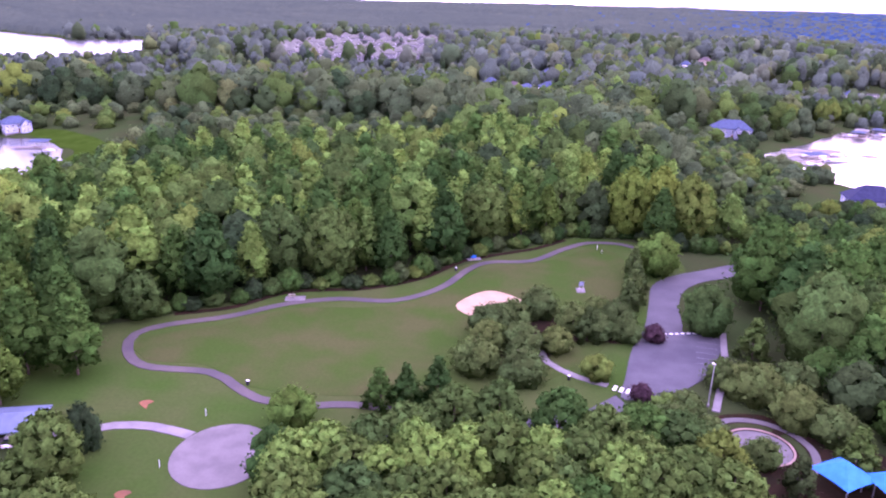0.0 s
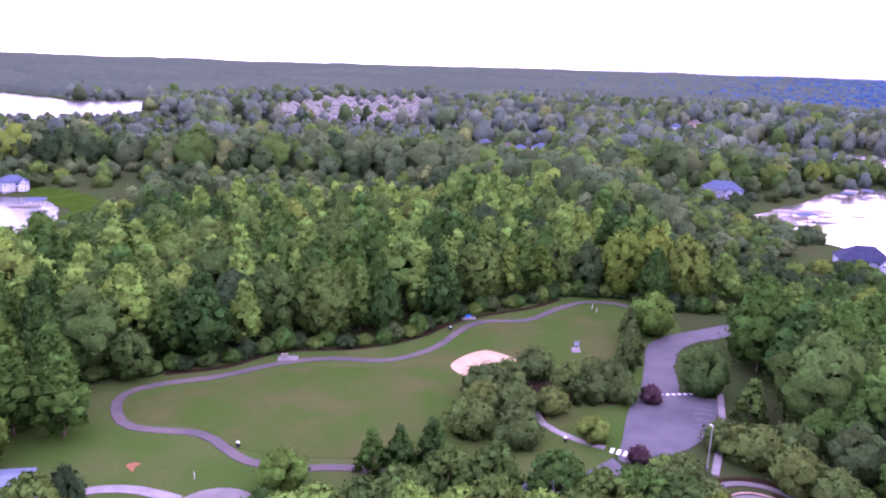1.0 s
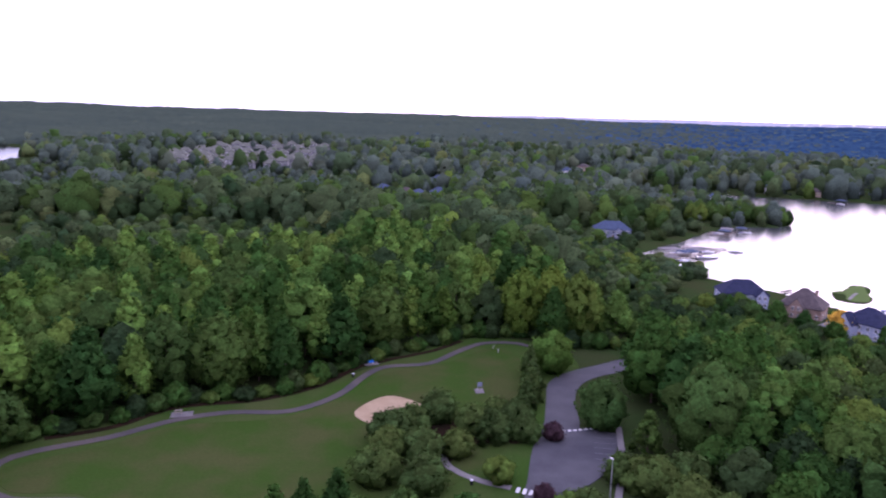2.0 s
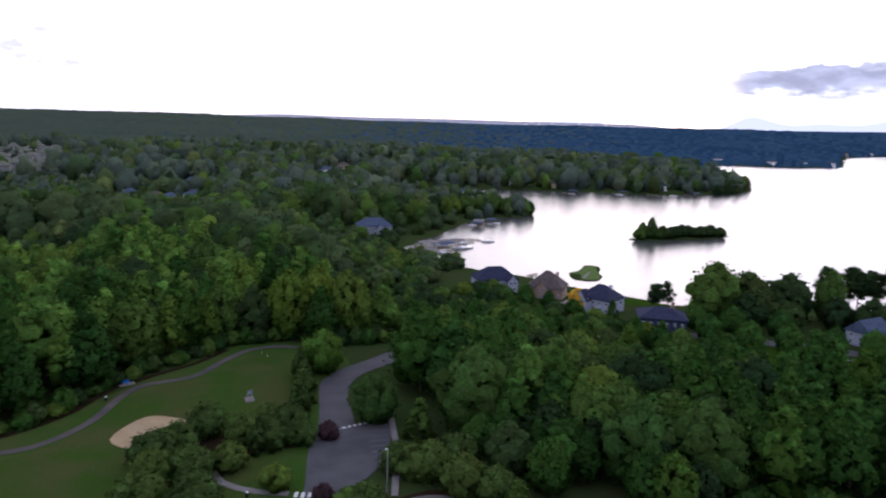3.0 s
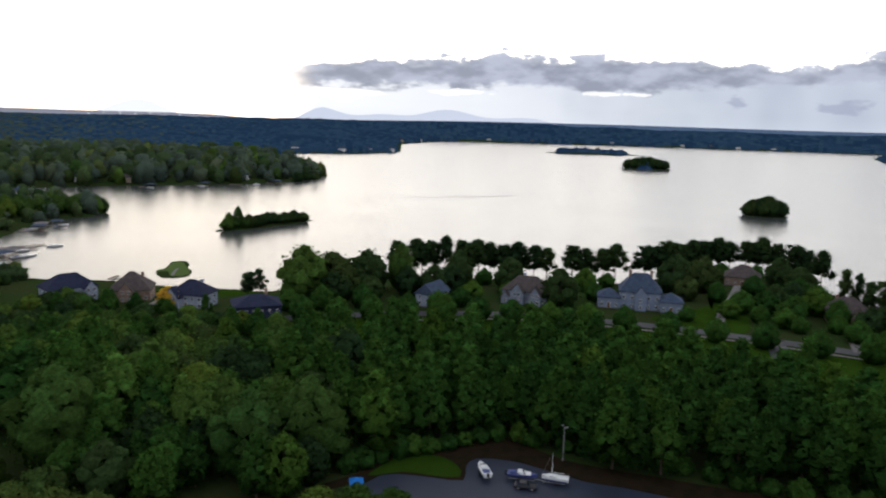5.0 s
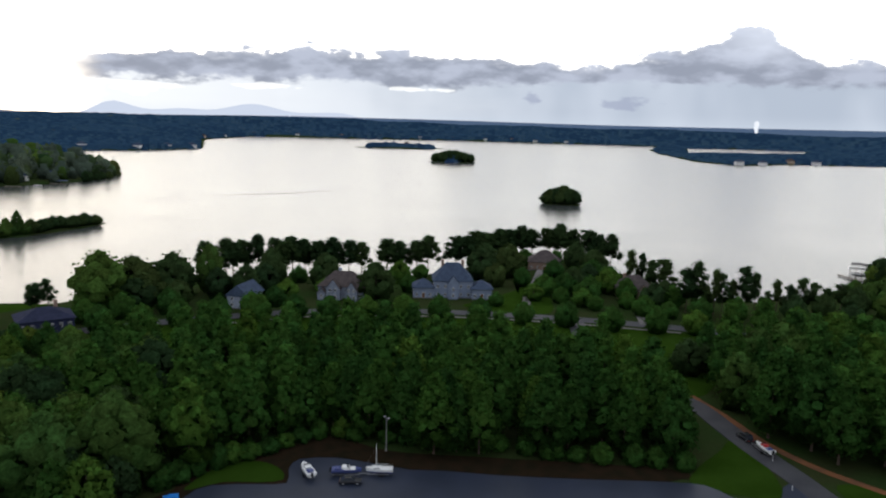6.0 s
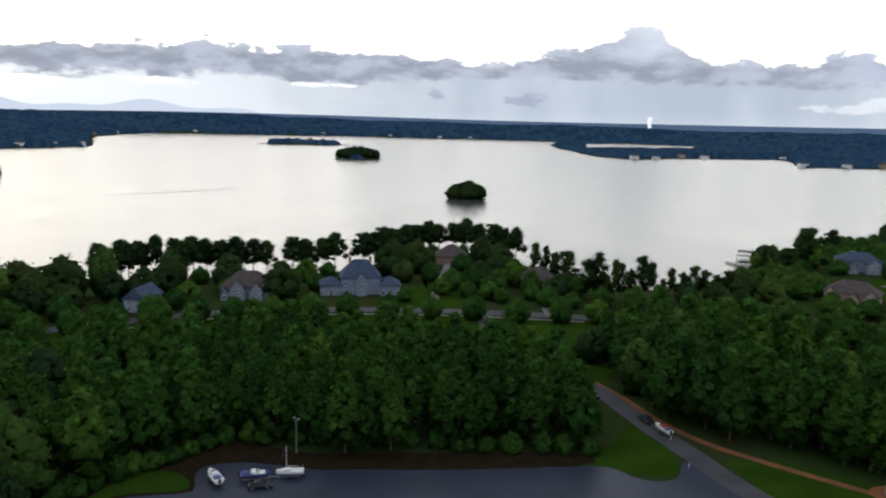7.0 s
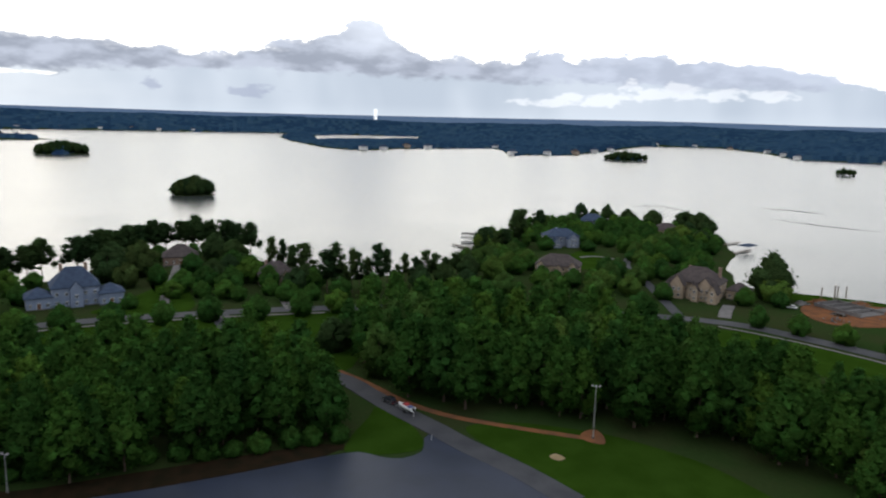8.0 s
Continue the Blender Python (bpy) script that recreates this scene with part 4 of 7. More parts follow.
# ---- trees of the lakeside street ----
for x, y in [(190, 199), (201, 190), (210, 181), (220, 171), (230, 160), (236, 148), (243, 137), (249, 124), (256, 111), (263, 99), (267, 83), (269, 66), (273, 50), (275, 33), (279, 17), (283, 3),
             (254, -158), (243, -168), (231, -178), (217, -187), (204, -196)]:
    tree("round", x, y, float(RNG.uniform(9.6, 11.4)) * (0.85 if y < 0 else 1), float(RNG.uniform(8.8, 10.4)) * (0.85 if y < 0 else 1), group="street trees", label="round street tree on a mown verge", leaves=LEAF_PINE)
for x, y, h, w in [(214, 222, 24, 19), (233, 224, 20, 21), (247, 215, 20, 18), (262, 208, 22, 11), (222, 212, 13, 14), (226, 214, 15, 13),
                   (258, 186, 15, 11), (283, 190, 18, 13), (289, 165, 17, 13), (280, 135, 17, 14), (318, 140, 12, 9), (322, 118, 10, 8), (345, 108, 17, 14), (356, 96, 18, 14), (366, 112, 18, 14),
                   (398, 70, 16, 12), (388, 58, 15, 13), (370, 56, 11, 10), (352, 62, 9, 9), (330, 62, 10, 9), (318, 50, 11, 10), (346, 44, 12, 11), (310, 72, 8, 8),
                   (328, 14, 10, 10), (340, 44, 12, 11)]:
    tree("dark", x, y, h * 1.05, w * 1.15, group="yard trees by the lake", label="dark spreading yard tree near the lakeshore", leaves=LEAF_BROAD if h > 21 else LEAF_DARK if h > 12 else LEAF_PINE)
for i, (x, y) in enumerate([(300, 240), (309, 235), (314, 228), (318, 222), (323, 214), (326, 206), (329, 200), (333, 194), (337, 188), (340, 180), (343, 174), (354, 156), (359, 149), (364, 144), (305, 228), (318, 205), (350, 162),
                            (376, 132), (383, 128), (391, 126), (399, 124), (407, 121), (414, 119), (424, 116), (432, 113), (438, 104), (443, 96), (447, 88), (444, 80), (438, 70), (431, 62), (424, 54), (436, 88), (428, 108)]):
    tree("tall_pine", x, y, float(RNG.uniform(19, 23)), float(RNG.uniform(11, 14.5)), group="lakeside pines")
for x, y, h, w in [(362, 36, 21, 8), (364, 31, 20, 7), (350, 19, 20, 11), (346, 25, 19, 10), (319, 4, 23, 9), (318, 8, 20, 9), (316, -3, 21, 7), (318, -6, 19, 7), (321, -10, 16, 7), (322, -15, 22, 9), (326, -19, 19, 8), (332, -24, 11, 6), (334, -28, 16, 7),
                   (337, -33, 14, 7), (341, -38, 17, 9), (343, -43, 15, 8), (350, -49, 12, 8), (358, -56, 13, 8), (360, -60, 11, 7), (382, -68, 10, 7), (415, -81, 18, 9), (418, -89, 16, 9), (421, -94, 17, 9), (441, -105, 25, 11), (444, -110, 26, 9)]:
    tree("slim_pine", x, y, h, w, group="lakeside pines", variant=int(RNG.integers(0, 4)))
# trees of the point, left out of lanes along the camera's sight lines
SIGHT_LANES = [[(355, -95), (347, -122), (417, -146), (427, -114)], [(363, -127), (356, -147), (416, -172), (425, -149)], [(242, -115), (232, -134), (293, -169), (305, -145)]]


def in_sight_lane(x, y):
    return any(inside(p, [x], [y])[0] for p in SIGHT_LANES)


for x, y, h, w in [(540, -180, 18, 11), (470, -92, 13, 13), (462, -88, 11, 10), (480, -98, 12, 11), (545, -192, 13, 10), (552, -206, 17, 9), (550, -222, 14, 12), (538, -238, 16, 14), (520, -256, 18, 18), (508, -262, 18, 18), (495, -258, 16, 15), (530, -150, 11, 11),
                   (512, -140, 11, 10), (524, -168, 12, 11), (430, -190, 9, 9), (420, -180, 8, 8), (410, -172, 8, 8), (440, -200, 10, 10), (455, -215, 11, 11), (468, -228, 12, 12), (400, -166, 7, 7), (392, -160, 8, 8), (384, -164, 8, 8),
                   (300, -191, 21, 15), (294, -190, 12, 12), (312, -202, 15, 12), (405, -95, 10, 10), (395, -85, 11, 10), (384, -78, 11, 10), (372, -72, 12, 11), (390, -66, 11, 10), (414, -84, 11, 10), (428, -92, 10, 10),
                   (440, -104, 9, 9), (400, -112, 9, 8), (386, -122, 8, 8), (372, -96, 10, 9), (360, -84, 11, 10), (346, -72, 11, 10), 
                   (340, -130, 9, 9), (352, -138, 9, 9), (366, -142, 8, 9), (330, -140, 9, 9), (318, -118, 10, 10), (308, -128, 9, 9), (300, -90, 11, 10), (310, -70, 11, 10), (304, -110, 10, 9), (286, -150, 8, 8)]:
    if not in_sight_lane(x, y):
        tree("dark" if h > 12 else "round", x, y, h * 1.1, w * 1.2, group="trees of the point", label="leafy yard tree on the lakeside point", leaves=LEAF_DARK if h > 12 else LEAF_BROAD)
for x, y, h, w in [(512, -124, 19, 13), (513, -140, 18, 11)]:
    tree("tall_pine", x, y, h, w, group="trees of the point", label="round-headed tree on a bare trunk by the water")
for x, y in [(328, -92), (332, -100), (335, -110), (330, -118), (326, -106), (318, -96), (322, -124), (342, -96)]:
    tree("dark", x, y, float(RNG.uniform(7.5, 9.5)), float(RNG.uniform(8, 10)), group="trees of the point", label="leafy yard tree on the lakeside point", leaves=LEAF_PINE)
tree("round", 168, 251, 10, 9, leaves=LEAF_ORANGE, label="orange autumn tree between lakeside houses")
tree("cone", 170, 230, 10, 7, leaves=LEAF_PINE, label="green conical tree beside a lakeside house")
for x, y, h in [(203, 244, 11), (211, 247, 12), (207, 251, 10)]:
    tree("slim_pine", x, y, h + 2, 7, label="thin cypress standing at the water's edge")
for x, y, h, w in [(314, 600, 10, 9), (322, 596, 9, 8), (338, 594, 13, 10), (306, 606, 12, 10), (296, 603, 12, 10), (706, 748, 16, 12), (716, 752, 14, 10), (735, 760, 17, 12), (764, 768, 13, 11), (748, 764, 12, 10)]:
    tree("dark", x, y, h, w, group="trees on the spits", label="dark waterside tree on a low spit")
# islands
for i in range(20):
    h = 17 if i == 3 else (13 if i == 1 else float(RNG.uniform(7.5, 10.5)))
    tree("dark", 346 + 4.0 * i, 443 + float(RNG.uniform(-5, 5)), h, 8 if h > 12 else 10, group="island thicket", label="dark thicket tree on a small wooded island", leaves=LEAF_BROAD if i < 5 else None)
for cx, cy, a, b, turn, n, h, nm in ((797, 159, 18, 9, -1.37, 18, 22, "round islet trees"), (1600, 578, 50, 20, -1.22, 30, 26, "long islet trees"), (1771, -702, 50, 20, 1.2, 22, 22, "far islet trees"), (1300, -960, 16, 8, 1.0, 6, 15, "last islet trees")):
    c, s = math.cos(turn), math.sin(turn)
    for i in range(n):
        r, q = math.sqrt((i + 0.5) / n), i * 2.4
        u, v = a * r * math.cos(q), b * r * math.sin(q)
        tree("dark", cx + u * c - v * s, cy + u * s + v * c, h * (0.95 - 0.3 * r * r) * float(RNG.uniform(0.9, 1.08)), h * 0.62, group=nm, label="dark dense tree on a wooded islet")

# dark broadleaf trees between the pine stands and the street
for x, y, h in [(252, -16, 13), (256, -24, 14), (246, -8, 12), (262, -32, 13), (268, -42, 12), (240, -2, 11), (234, 4, 12), (248, -30, 12)]:
    tree("dark", x, y, h, 11, group="trees before the street", label="dark broadleaf tree between pines and street")

# more yard trees behind the street
for x, y, h, w in [(300, 128, 9, 9), (292, 84, 7, 7), (310, 60, 8, 8), (304, 44, 7, 7), (314, 32, 8, 8), (304, 14, 8, 8), (276, 158, 9, 9), (262, 168, 10, 10), (270, 184, 14, 12), (252, 196, 14, 12), (232, 200, 12, 11), (222, 196, 11, 10),
                   (208, 206, 11, 10), (198, 214, 10, 9), (330, 96, 12, 11), (336, 84, 10, 9), (362, 74, 11, 11), (378, 100, 11, 10), (404, 100, 10, 10), (412, 84, 9, 9), (416, 66, 10, 10), (300, 186, 9, 9), (306, 172, 8, 9), (334, 150, 8, 9), (344, 140, 8, 9),
                   (303, 24, 10, 10), (308, 2, 10, 10), (301, -22, 10, 10), (311, -34, 10, 9), (328, 34, 11, 10), (326, 50, 11, 11), (318, 22, 12, 11), (330, 18, 12, 11), (312, -12, 11, 9), (324, -34, 12, 10), (334, -46, 12, 10), (302, -48, 11, 11), (316, -54, 12, 11), (346, -60, 13, 11), (338, 60, 12, 11), (322, 70, 11, 11), (308, 50, 9, 9), (346, 54, 13, 12), (334, 2, 13, 10),
                   (236, 168, 10, 10), (251, 167, 9, 9), (294, 140, 9, 9), (300, 118, 7, 7),
                   (470, -110, 9, 9), (484, -124, 10, 10), (498, -136, 10, 10), (466, -140, 9, 9), (448, -132, 9, 9), (452, -156, 9, 10), (476, -156, 10, 10), (496, -164, 10, 10), (506, -184, 11, 11), (488, -190, 10, 10), (470, -182, 9, 9), (476, -206, 11, 11), (500, -208, 11, 11), (490, -244, 13, 13), (470, -244, 12, 12),
                   (330, -176, 9, 9), (342, -186, 9, 9), (360, -180, 9, 9), (372, -190, 10, 10), (390, -196, 10, 10), (350, -160, 8, 8), (288, -172, 9, 9), (284, -186, 8, 8), (300, -140, 9, 9), (276, -120, 10, 10), (290, -60, 10, 10), (286, -80, 10, 10)]:
    if not in_sight_lane(x, y):
        tree("dark" if h > 12 else "round", x, y, h, w, group="yard trees by the lake", label="dark spreading yard tree near the lakeshore", leaves=LEAF_DARK if h > 11 else LEAF_PINE)
for i in range(26):
    t = i / 25
    px, py = (104 + 40 * min(1, t * 2.5), 103 - 18 * min(1, t * 2.5)) if t < 0.4 else (144 + (t - 0.4) / 0.6 * 18, 85 - (t - 0.4) / 0.6 * 84)
    tree("small", px + 2.5 + float(RNG.uniform(-1, 1)), py + 1.5 + float(RNG.uniform(-1.5, 1.5)), float(RNG.uniform(3, 6)), float(RNG.uniform(4, 6)), group="understorey along the pines", label="low dark shrub under the pines", leaves=LEAF_PINE)

x, y = scatter([(392, -70), (450, -88), (540, -130), (582, -170), (584, -205), (556, -240), (500, -268), (450, -246), (400, -215), (350, -196), (330, -150), (350, -80)], 15, RNG)
for px, py in zip(x, y):
    if min(math.hypot(px - hx, py - hy) for hx, hy in ((446, -136), (358, -109), (308, -160), (530, -186), (500, -232), (415, -118), (345, -105), (390, -140), (405, -150))) > 13 and not in_sight_lane(px, py):
        tree(RNG.choice(["round", "dark"]), float(px), float(py), float(RNG.uniform(7, 11)), float(RNG.uniform(8, 12)), group="trees of the point", label="leafy yard tree on the lakeside point", leaves=LEAF_PINE)
for px, py, h in [(257, 584, 15), (267, 590, 16), (277, 594, 15), (287, 598, 14), (251, 594, 16), (263, 602, 16), (275, 606, 16), (289, 588, 13), (299, 594, 16), (309, 592, 15), (317, 602, 14), (303, 602, 16), (245, 576, 16), (241, 588, 17), (233, 580, 17)]:
    tree("dark", px, py, h, h * 0.75, group="trees on the spits", label="dark waterside tree on a low spit", leaves=LEAF_BROAD if h < 17 else None)

# bushes at the foot of the north wood
EDGE = smooth_line([(-93.5, 154.9), (-81.5, 160.8), (-65.5, 168.6), (-54.5, 180.5), (-33, 186.8), (-18.5, 198.6), (-7.2, 214.9), (14, 231), (27, 242), (47, 242), (62, 232), (80, 232)], 4.2)
for i, (px, py) in enumerate(EDGE):
    tree("small", px + float(RNG.uniform(-1.5, 1.5)), py + float(RNG.uniform(0, 2.5)), float(RNG.uniform(3, 7)), float(RNG.uniform(4.5, 7)), group="bushes at the field's edge", label="low green bush at the foot of a wood", leaves=(LEAF_BROAD, LEAF_PINE, LEAF_DARK)[i % 3])

# paler trees that stand out at the edges of the woods
for x, y, h, w in [(71, 243, 20, 11), (80, 243, 18, 11), (-36, 199, 20, 9), (-48, 193, 19, 9), (8, 236, 20, 9), (-14, 216, 21, 9), (28, 252, 21, 10), (-22, 224, 22, 10), (-62, 200, 22, 10), (0, 262, 23, 11), (-40, 236, 23, 11), (36, 284, 22, 11)]:
    tree("bright", x, y, h, w, group="pale trees in the woods")
for x, y, h, w in [(47, 246, 25, 14), (57, 245, 26, 14)]:
    tree("broad", x, y, h, w, group="pale trees in the woods", leaves=LEAF_YELLOW, label="broad yellow-green tree at the field's far corner")
tree("broad", 66.5, 242, 25, 14, leaves=LEAF_BROAD, label="full green tree beside two yellow-green ones")
for x, y, h in [(108, 272, 8), (113, 279, 8), (118, 286, 7), (106, 283, 8), (112, 292, 7)]:
    tree("dark", x, y, h, 11, group="trees before the lakeside houses", label="low rounded dark tree on a slope")
for x, y, h, w in [(93, 178, 17, 9), (97, 171, 15, 8), (101, 182, 17, 9)]:
    tree("bright", x, y, h, w, group="pale trees in the woods", label="narrow yellow-green tree among darker crowns")
# ---- built things ----
ROOF_GREY = mat("slate_grey_shingles", (0.056, 0.076, 0.120), 0.9, other=(0.042, 0.058, 0.094), scale=0.6, fine=5, bump=0.4, spec=0.06)
ROOF_NAVY = mat("dark_blue_shingles", (0.028, 0.032, 0.062), 0.9, other=(0.020, 0.024, 0.046), scale=0.6, fine=5, bump=0.4, spec=0.05)
ROOF_BROWN = mat("brown_shingles", (0.085, 0.070, 0.068), 0.9, other=(0.062, 0.052, 0.052), scale=0.6, fine=5, bump=0.4, spec=0.06)
ROOF_PALE = mat("sun_bleached_shingles", (0.118, 0.124, 0.100), 0.9, other=(0.084, 0.090, 0.074), scale=0.4, fine=4)
# white siding with the blue shade of backlit fronts mixed into its colour
WALL_WHITE = mat("shaded_white_siding", (0.328, 0.359, 0.442), 0.7, other=(0.281, 0.312, 0.393), scale=0.5, fine=7)
WALL_NAVY = mat("dark_navy_siding", (0.030, 0.036, 0.080), 0.7, other=(0.024, 0.030, 0.066), scale=0.5, fine=7)
# white stucco, its backlit blue shade mixed into the colour
WALL_MANSION = mat("shaded_white_stucco", (0.21, 0.25, 0.34), 0.8, other=(0.17, 0.205, 0.285), scale=0.3, fine=5, bump=0.3)
WALL_ESTATE = mat("pale_grey_siding", (0.22, 0.22, 0.225), 0.8, other=(0.17, 0.175, 0.18), scale=0.4, fine=5)
WALL_TAN = mat("tan_stone_wall", (0.40, 0.31, 0.23), 0.85, other=(0.30, 0.23, 0.17), scale=0.8, fine=5, bump=0.4)
WALL_BRICK = mat("brown_brick_wall", (0.27, 0.19, 0.15), 0.85, other=(0.20, 0.14, 0.11), scale=0.8, fine=6, bump=0.4)
WALL_BLUE = mat("blue_grey_siding", (0.22, 0.25, 0.31), 0.75, other=(0.17, 0.19, 0.25), scale=0.5, fine=7)
TRIM = mat("white_trim", (0.75, 0.74, 0.72), 0.6, other=(0.66, 0.65, 0.63), scale=1, fine=9, bump=0.05)
PANE = glass_mat("window_glass", (0.03, 0.035, 0.045))
DOORWOOD = mat("door_wood", (0.14, 0.07, 0.04), 0.6, scale=2, fine=9)
TIMBER = mat("weathered_timber", (0.26, 0.22, 0.18), 0.85, other=(0.19, 0.16, 0.14), scale=0.8, fine=6, bump=0.4)
GELCOAT = mat("white_gelcoat", (0.78, 0.78, 0.77), 0.25, other=(0.70, 0.70, 0.69), scale=0.8, fine=6, bump=0, spec=0.5)
HULLBLUE = mat("blue_hull_paint", (0.05, 0.07, 0.22), 0.3, other=(0.04, 0.055, 0.17), scale=1, fine=6, bump=0, spec=0.5)
CARBLACK = mat("black_car_paint", (0.015, 0.016, 0.02), 0.25, other=(0.02, 0.02, 0.025), scale=1, fine=6, bump=0, spec=0.5)
CARWHITE = mat("white_car_paint", (0.70, 0.70, 0.70), 0.25, other=(0.64, 0.64, 0.64), scale=1, fine=6, bump=0, spec=0.5)
RUBBER = mat("tyre_rubber", (0.02, 0.02, 0.02), 0.9, scale=2, fine=9)
STEEL = mat("galvanised_steel", (0.55, 0.55, 0.56), 0.4, 0.8, other=(0.45, 0.45, 0.46), scale=1, fine=8, bump=0.05)
BLUECLOTH = mat("blue_shade_fabric", (0.02, 0.17, 0.52), 0.7, other=(0.015, 0.14, 0.45), scale=0.6, fine=5, bump=0.1)
METALROOF = mat("blue_grey_metal_roof", (0.09, 0.12, 0.17), 0.5, 0.2, other=(0.07, 0.095, 0.14), scale=0.5, fine=4, bump=0.05)
RED = mat("red_gelcoat", (0.42, 0.04, 0.04), 0.3, scale=1, fine=6, bump=0, spec=0.5)
LAMPGLASS = mat("lamp_lens", (0.8, 0.8, 0.78), 0.2, scale=1, fine=6, bump=0, spec=0.5)


def ground_z(x, y):
    return float(land(np.array([float(x)]), np.array([float(y)]))[0][0])


def thing(name, label, category, x, y, turn=0.0, z=None, group=""):
    ob = tagged(new(name), label, category, group)
    ob.matrix_basis = Matrix.Translation((x, y, ground_z(x, y) if z is None else z)) @ Matrix.Rotation(turn, 4, "Z")
    return ob


SHARED = {}


def part(name, bm, material, parent, label="", at=None, key=None):
    """One mesh object under a thing or a part; alike parts share a mesh by key."""
    if key and key in SHARED:
        me = SHARED[key]
    else:
        me = bpy.data.meshes.new(name)
        bmesh.ops.recalc_face_normals(bm, faces=bm.faces)
        bm.to_mesh(me)
        me.materials.append(material)
        if key:
            SHARED[key] = me
    if bm:
        bm.free()
    ob = new(name, me)
    ob.parent = parent
    if at is not None:
        ob.matrix_basis = at if isinstance(at, Matrix) else Matrix.Translation(at)
    return tagged(ob, label)


def box(bm, x0, x1, y0, y1, z0, z1, bevel=0.0):
    made = bmesh.ops.create_cube(bm, size=1)["verts"]
    bmesh.ops.transform(bm, matrix=Matrix.Translation(((x0 + x1) / 2, (y0 + y1) / 2, (z0 + z1) / 2)) @ Matrix.Diagonal((x1 - x0, y1 - y0, z1 - z0, 1)), verts=made)
    if bevel:
        es = list({e for v in made for e in v.link_edges})
        bmesh.ops.bevel(bm, geom=es, offset=bevel, segments=1, affect="EDGES")
    return bm


def new_box(*a, bevel=0.0):
    return box(bmesh.new(), *a, bevel=bevel)


def tube(bm, p, q, r, r2=None, sides=8):
    p, q = Vector(p), Vector(q)
    d = q - p
    m = Matrix.Translation((p + q) / 2) @ d.to_track_quat("Z", "Y").to_matrix().to_4x4()
    bmesh.ops.create_cone(bm, cap_ends=True, segments=sides, radius1=r, radius2=r if r2 is None else r2, depth=d.length, matrix=m)
    return bm


def solid(bm, verts, faces):
    vs = [bm.verts.new(v) for v in verts]
    for f in faces:
        bm.faces.new([vs[i] for i in f])
    return bm


def hip_roof(w, d, h, z, over=0.6, ridge=None, thick=0.25):
    """Hipped or (ridge = w) gabled roof, its ridge along x."""
    W, D = w / 2 + over, d / 2 + over
    R = max(0.05, (w - d) / 2 if ridge is None else ridge / 2)
    v = [(-W, -D, z), (W, -D, z), (W, D, z), (-W, D, z), (-W, -D, z + thick), (W, -D, z + thick), (W, D, z + thick), (-W, D, z + thick), (-R, 0, z + h), (R, 0, z + h)]
    return solid(bmesh.new(), v, [(3, 2, 1, 0), (0, 1, 5, 4), (1, 2, 6, 5), (2, 3, 7, 6), (3, 0, 4, 7), (4, 5, 9, 8), (6, 7, 8, 9), (5, 6, 9), (7, 4, 8)])


def gable_wing(w, d, h, rise, over=0.35, thick=0.22):
    """Walls and roof of a wing whose gable looks along -y: from y = -d to 0."""
    wall = solid(bmesh.new(), [(-w / 2, -d, 0), (w / 2, -d, 0), (w / 2, 0, 0), (-w / 2, 0, 0), (-w / 2, -d, h), (w / 2, -d, h), (w / 2, 0, h), (-w / 2, 0, h), (0, -d, h + rise), (0, 0, h + rise)],
                 [(0, 1, 5, 8, 4), (1, 2, 6, 5), (2, 3, 7, 9, 6), (3, 0, 4, 7), (5, 6, 9, 8), (7, 4, 8, 9), (3, 2, 1, 0)])
    W, k = w / 2 + over, rise / (w / 2)
    e = h - over * k
    roof = solid(bmesh.new(), [(-W, -d - over, e + 0.02), (0, -d - over, h + rise + 0.02), (W, -d - over, e + 0.02), (-W, -d - over, e + thick), (0, -d - over, h + rise + thick), (W, -d - over, e + thick),
                               (-W, 0.5, e + 0.02), (0, 0.5, h + rise + 0.02), (W, 0.5, e + 0.02), (-W, 0.5, e + thick), (0, 0.5, h + rise + thick), (W, 0.5, e + thick)],
                 [(0, 1, 4, 3), (1, 2, 5, 4), (7, 6, 9, 10), (8, 7, 10, 11), (3, 4, 10, 9), (4, 5, 11, 10), (1, 0, 6, 7), (2, 1, 7, 8), (0, 3, 9, 6), (5, 2, 8, 11)])
    return wall, roof


def window(parent, m, w=1.1, h=1.5):
    """A framed window whose face looks along -y of m."""
    f = new_box(-w / 2, w / 2, -0.10, 0.05, -h / 2, h / 2, bevel=0.02)
    fr = part("window", f, TRIM, parent, at=m, key=("window", w, h))
    p = bmesh.new()
    for sx in (-1, 1):
        box(p, sx * w * 0.23 - w * 0.19, sx * w * 0.23 + w * 0.19, -0.13, -0.09, -h * 0.40, h * 0.40)
    part("pane", p, PANE, fr, at=(0, 0, 0), key=("pane", w, h))


